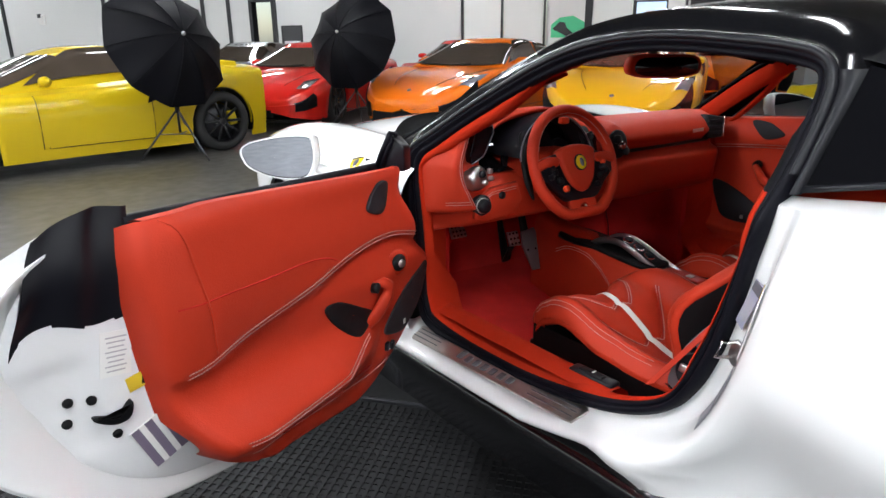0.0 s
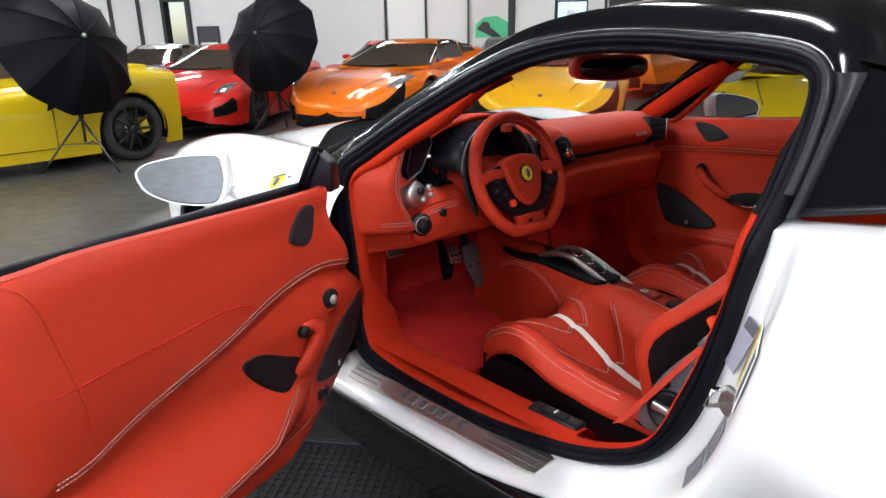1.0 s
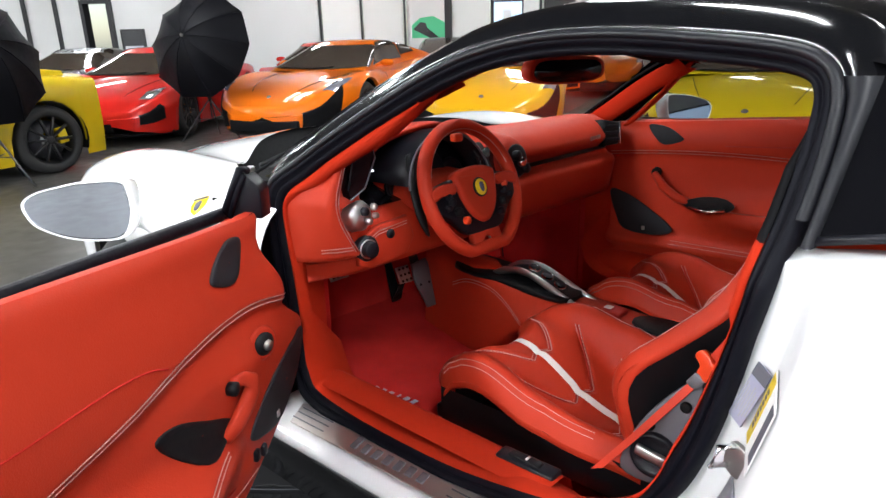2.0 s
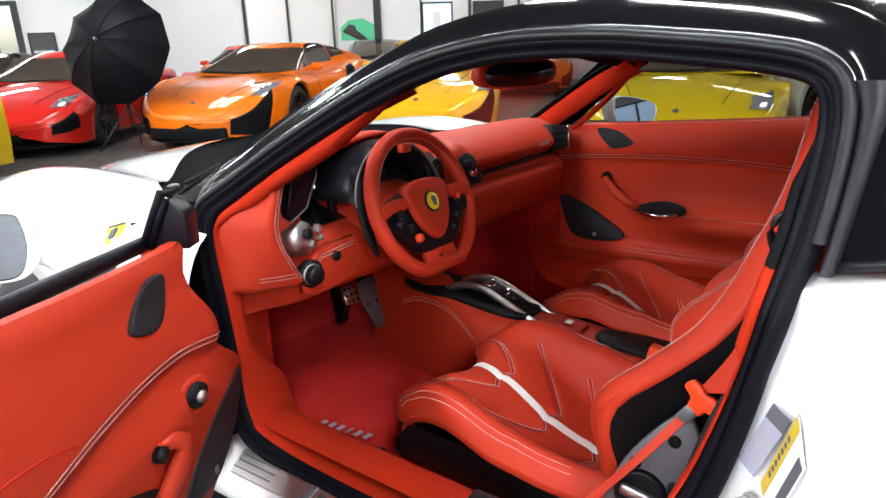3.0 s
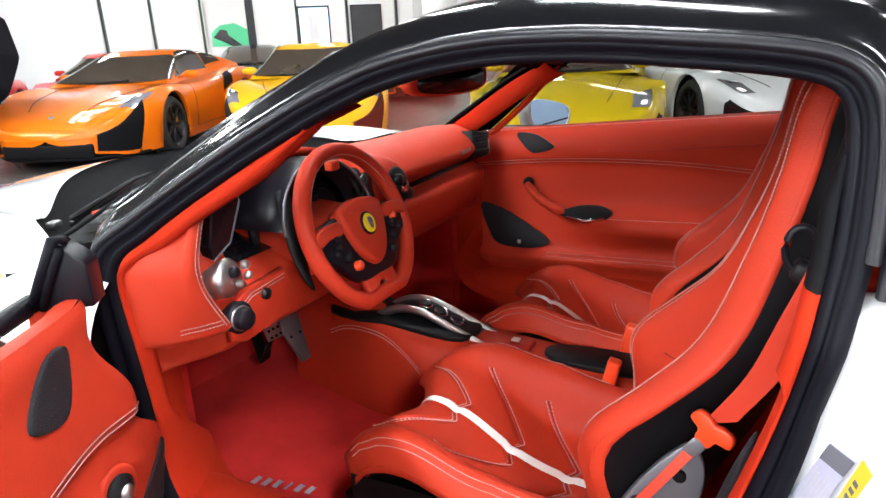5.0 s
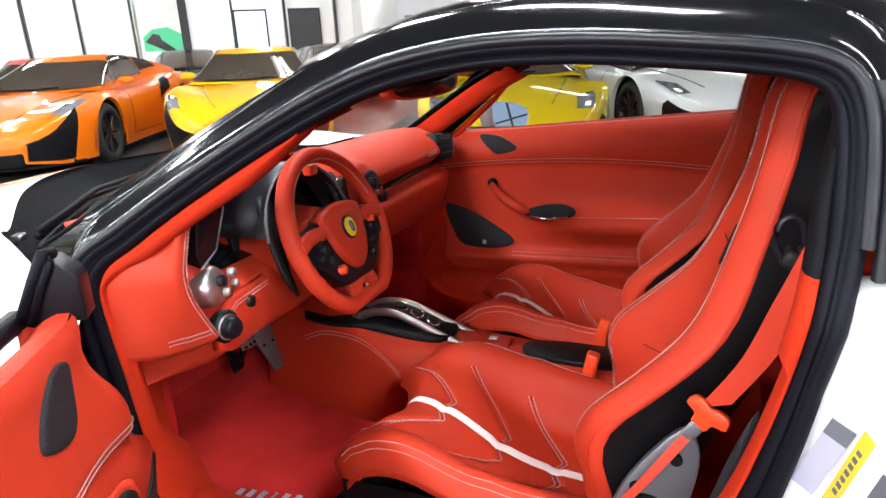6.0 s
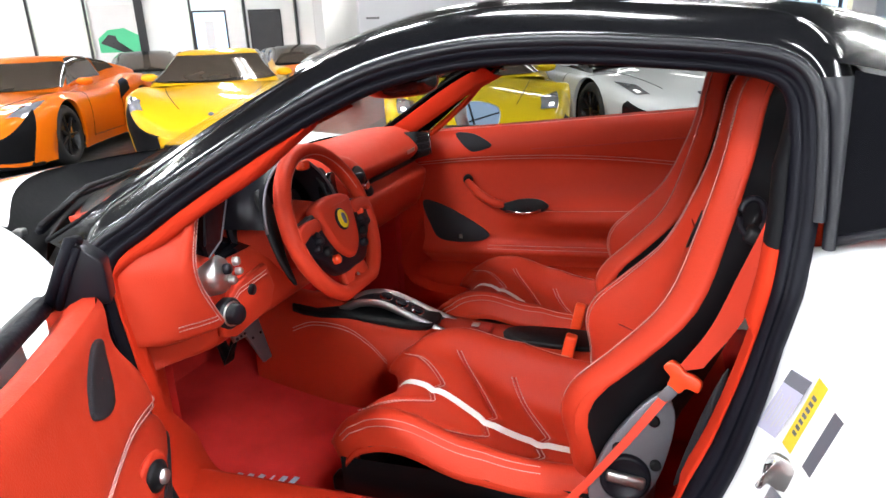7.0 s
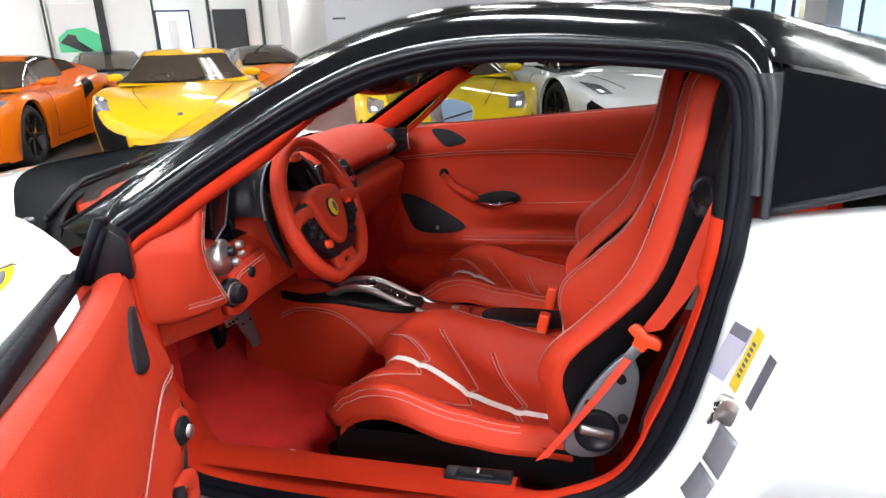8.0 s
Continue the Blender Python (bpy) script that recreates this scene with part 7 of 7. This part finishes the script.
        part("door_seam", tube([(s * q.x, q.y, q.z) for q in [S.body(0.55, v, 0.002) for v in np.linspace(0.05, 0.52, 8)] + [S.body(y, 0.05, 0.002) for y in np.linspace(0.5, -0.45, 6)] + [S.body(-0.5, v, 0.002) for v in np.linspace(0.05, 0.52, 8)]], 0.004, 4), BLACK, c)
        b = S.cabin(0.42, 0.10)
        mi = part("door_mirror", sheet([[(s * (b.x + 0.10 + dx), b.y + dy * f, b.z + 0.035 + dz * f) for dy, dz in [(0.05 * math.cos(a), 0.05 * math.sin(a)) for a in np.linspace(0, 2 * math.pi, 13)[:-1]]] for dx, f in ((-0.02, 0.3), (0.02, 0.9), (0.10, 1.0), (0.16, 0.7), (0.18, 0.05))], False, True), color, c)
        part("mirror_stalk", tube([(s * (b.x - 0.02), b.y, b.z - 0.01), (s * (b.x + 0.12), b.y, b.z + 0.02)], 0.014, 6), color, mi)
        for ax in (S.yf, S.yr):
            part("wheel_arch", sheet([[(s * x, ax + (S.wr + 0.05) * math.cos(a), S.wr + (S.wr + 0.05) * math.sin(a)) for a in np.linspace(-0.35, math.pi + 0.35, 17)] for x in (interp(ax, S.w) * 0.95, 0.5)]), BLACK, c)
            wheel(c, Matrix.Translation((s * (interp(ax, S.w) * 0.97 - 0.13), ax, S.wr)) @ pose(0, 0, 0, 0, 0, 0 if s > 0 else 180), 0.25, 10 if style == "wedge" else 7, rim, cal, S.wr)
    n = S.nose
    part("front_splitter", tube([(x, n - 0.02 - 0.45 * (abs(x) / 0.85) ** 3, 0.13) for x in np.linspace(-0.85, 0.85, 15)], 0.022, 6), BLACK, c)
    part("centre_intake", box(0.62 if style == "wedge" else 0.96, 0.07, 0.12 if style == "wedge" else 0.15, 0.02, pose(0, n - 0.005, 0.24 if style == "wedge" else 0.22)), INTAKE, c)
    part("bonnet_badge", lathe([(0.03, 0.0), (0.026, 0.005), (0, 0.006)], 14, facing(S.body(n - 0.16, 1.0, 0.004), (0, 0.6, 1))), INK, c)
    for s in (-1, 1):
        part("bonnet_seam", tube([(s * q.x, q.y, q.z) for q in [S.body(y, 0.74 + 0.08 * (y - S.yf) / 0.9, 0.002) for y in np.linspace(n - 0.3, S.cab0 + 0.05, 10)]], 0.004, 4), BLACK, c)
    part("wiper", tube([tuple(S.cabin(S.cab0 - 0.05, 0.6, 0.02)), tuple(S.cabin(S.cab0 - 0.03, 0.98, 0.02)), tuple(Vector((-0.25, 0, 0)) + S.cabin(S.cab0 - 0.06, 1.0, 0.025))], 0.008, 5), BLACK, c)
    return c


def parked(x, y, heading):
    """The pose of a car whose middle is at x, y and whose nose points along heading, in degrees from +x."""
    return pose(x, y, 0, 0, 0, heading - 90)


WEDGE, ROUND = Shape(), Shape(2.52, 1.1, 1.02, 1.195, 0.95, False, 0.335)
coupe("parked_car", "yellow wedge-shaped sports car on black wheels, side on", parked(-0.83, 6.82, 191), YELLOW, Shape(rear=0.62, tail_up=0.10), cal=YELLOWDISC)
coupe("parked_car", "bright red wedge-shaped sports car behind a photo umbrella", parked(3.12, 9.11, 222), REDPAINT, Shape(2.62, 0.95, 0.9, 1.165, 0.95))
coupe("parked_car", "orange rounded sports car with black front intakes", parked(5.03, 6.95, 204), ORANGE, ROUND, style="round")
coupe("parked_car", "amber yellow rounded sports car beside the orange one", parked(6.14, 4.91, 212), AMBER, ROUND, style="round")
coupe("parked_car", "yellow wedge-shaped sports car seen through the cabin", parked(6.33, 1.45, 195), YELLOW, WEDGE)
coupe("parked_car", "white wedge-shaped sports car with black roof glass", parked(7.86, 0.01, 212), WHITE, WEDGE, roof=GLOSSBLACK)
coupe("parked_car", "silver sports car in the second row", parked(3.2, 12.3, 222), SILVERPAINT, WEDGE, far=True)
coupe("parked_car", "red sports car in the second row", parked(7.2, 10.3, 218), REDPAINT, WEDGE, far=True)
coupe("parked_car", "dark green sports car in the second row", parked(10.4, 9.8, 222), DARKGREEN, ROUND, style="round", roof=GLOSSBLACK, far=True)
coupe("parked_car", "orange sports car with a dark roof in the second row", parked(12.0, 7.1, 222), ORANGE, ROUND, style="round", roof=GLOSSBLACK, far=True)


# ---- photo umbrellas on stands ----
def umbrella(m, radius, depth, label, stand):
    """A domed canopy whose tip looks along +z of m; stand is its foot on the floor."""
    u = thing("umbrella_light", label, "umbrella", Matrix.Translation(stand), group="photo umbrellas")
    inv = Matrix.Translation(-Vector(stand))
    n = 10
    rows = []
    for f in np.linspace(0, 1, 10):
        ring = []
        for k in range(n * 6):
            a = 2 * math.pi * k / (n * 6)
            g = (k % 6) / 6
            sag = 1 - 0.055 * math.sin(math.pi * g) * (0.3 + 0.7 * f)
            r = radius * f * sag
            ring.append(inv @ m @ Vector((r * math.cos(a), r * math.sin(a), -depth * f**2.1 - 0.02 * f * math.sin(math.pi * g))))
        rows.append(ring)
    can = part("canopy", sheet(rows, False, True), UMB, u, "black pleated umbrella canopy")
    for k in range(n):
        a = 2 * math.pi * k / n
        part("rib", tube([inv @ m @ Vector((radius * f * math.cos(a), radius * f * math.sin(a), -depth * f**2.1 + 0.004)) for f in np.linspace(0.02, 1, 8)], 0.0045, 5), UMB, can)
    part("tip_cap", lathe([(0.022, -0.01), (0.02, 0.012), (0.008, 0.03), (0, 0.03)], 12, inv @ m), SILVER, can)
    shaft = inv @ m
    part("shaft", tube([shaft @ Vector((0, 0, 0)), shaft @ Vector((0, 0, -0.75))], 0.006, 6), STEEL, u)
    hub = shaft @ Vector((0, 0, -0.55))
    part("flash_head", box(0.13, 0.13, 0.24, 0.02, Matrix.Translation(hub) @ (inv @ m).to_3x3().to_4x4()), BLACK, u)
    part("pole", tube([(0, 0, 0.28), (0, 0, 0.7), (hub.x * 0.9, hub.y * 0.9, hub.z)], 0.013, 8), STEEL, u)
    for k in range(3):
        a = 2 * math.pi * k / 3 + 0.9
        leg = part("leg", tube([(0, 0, 0.52), (0.42 * math.cos(a), 0.42 * math.sin(a), 0.012)], 0.010, 8), STEEL, u)
        part("brace", tube([(0, 0, 0.26), (0.22 * math.cos(a), 0.22 * math.sin(a), 0.27)], 0.006, 6), STEEL, leg)
    part("collar", lathe([(0.024, 0.48), (0.024, 0.56), (0.014, 0.58)], 12), BLACK, u)
    return u


def aim(at, direction):
    return facing(at, direction)


umbrella(aim((0.058, 5.36, 1.262), (0.38, -1, 0.42)), 0.63, 0.30, "large black photo umbrella on a tripod stand", (0.06, 5.95, 0.0))
umbrella(aim((2.284, 6.575, 1.289), (-0.92, -0.52, 0.36)), 0.66, 0.36, "black photo umbrella on a tripod stand, seen obliquely", (2.75, 7.0, 0.0))

# ---- rubber mat and edge tile under the car ----
mt = thing("floor_mat", "ribbed black rubber mat under the car", "mat", room_pose(0.3, -0.35))
part("base", box(5.2, 3.7, 0.012, 0.003, pose(0, 0, 0.006)), FLOORMAT, mt, smooth=False)
bm = bmesh.new()
for k in range(200):
    box(0.010, 3.68, 0.005, 0, pose(-2.58 + 0.0259 * k, 0, 0.0135), bm)
for k in range(140):
    box(5.18, 0.010, 0.004, 0, pose(0, -1.83 + 0.0262 * k, 0.0130), bm)
tagged(part("ribs", bm, FLOORMAT, mt, smooth=False), kind="stuff")
et = thing("edge_tile", "smooth grey rubber tile with a metal edge beside the mat", "tile", room_pose(0.3, 1.9))
part("slab", box(5.2, 0.74, 0.014, 0.003, pose(0, 0, 0.007)), SLATE, et, smooth=False)
part("metal_edge", box(5.2, 0.012, 0.018, 0.002, pose(0, -0.385, 0.009)), STEEL, et, smooth=False)
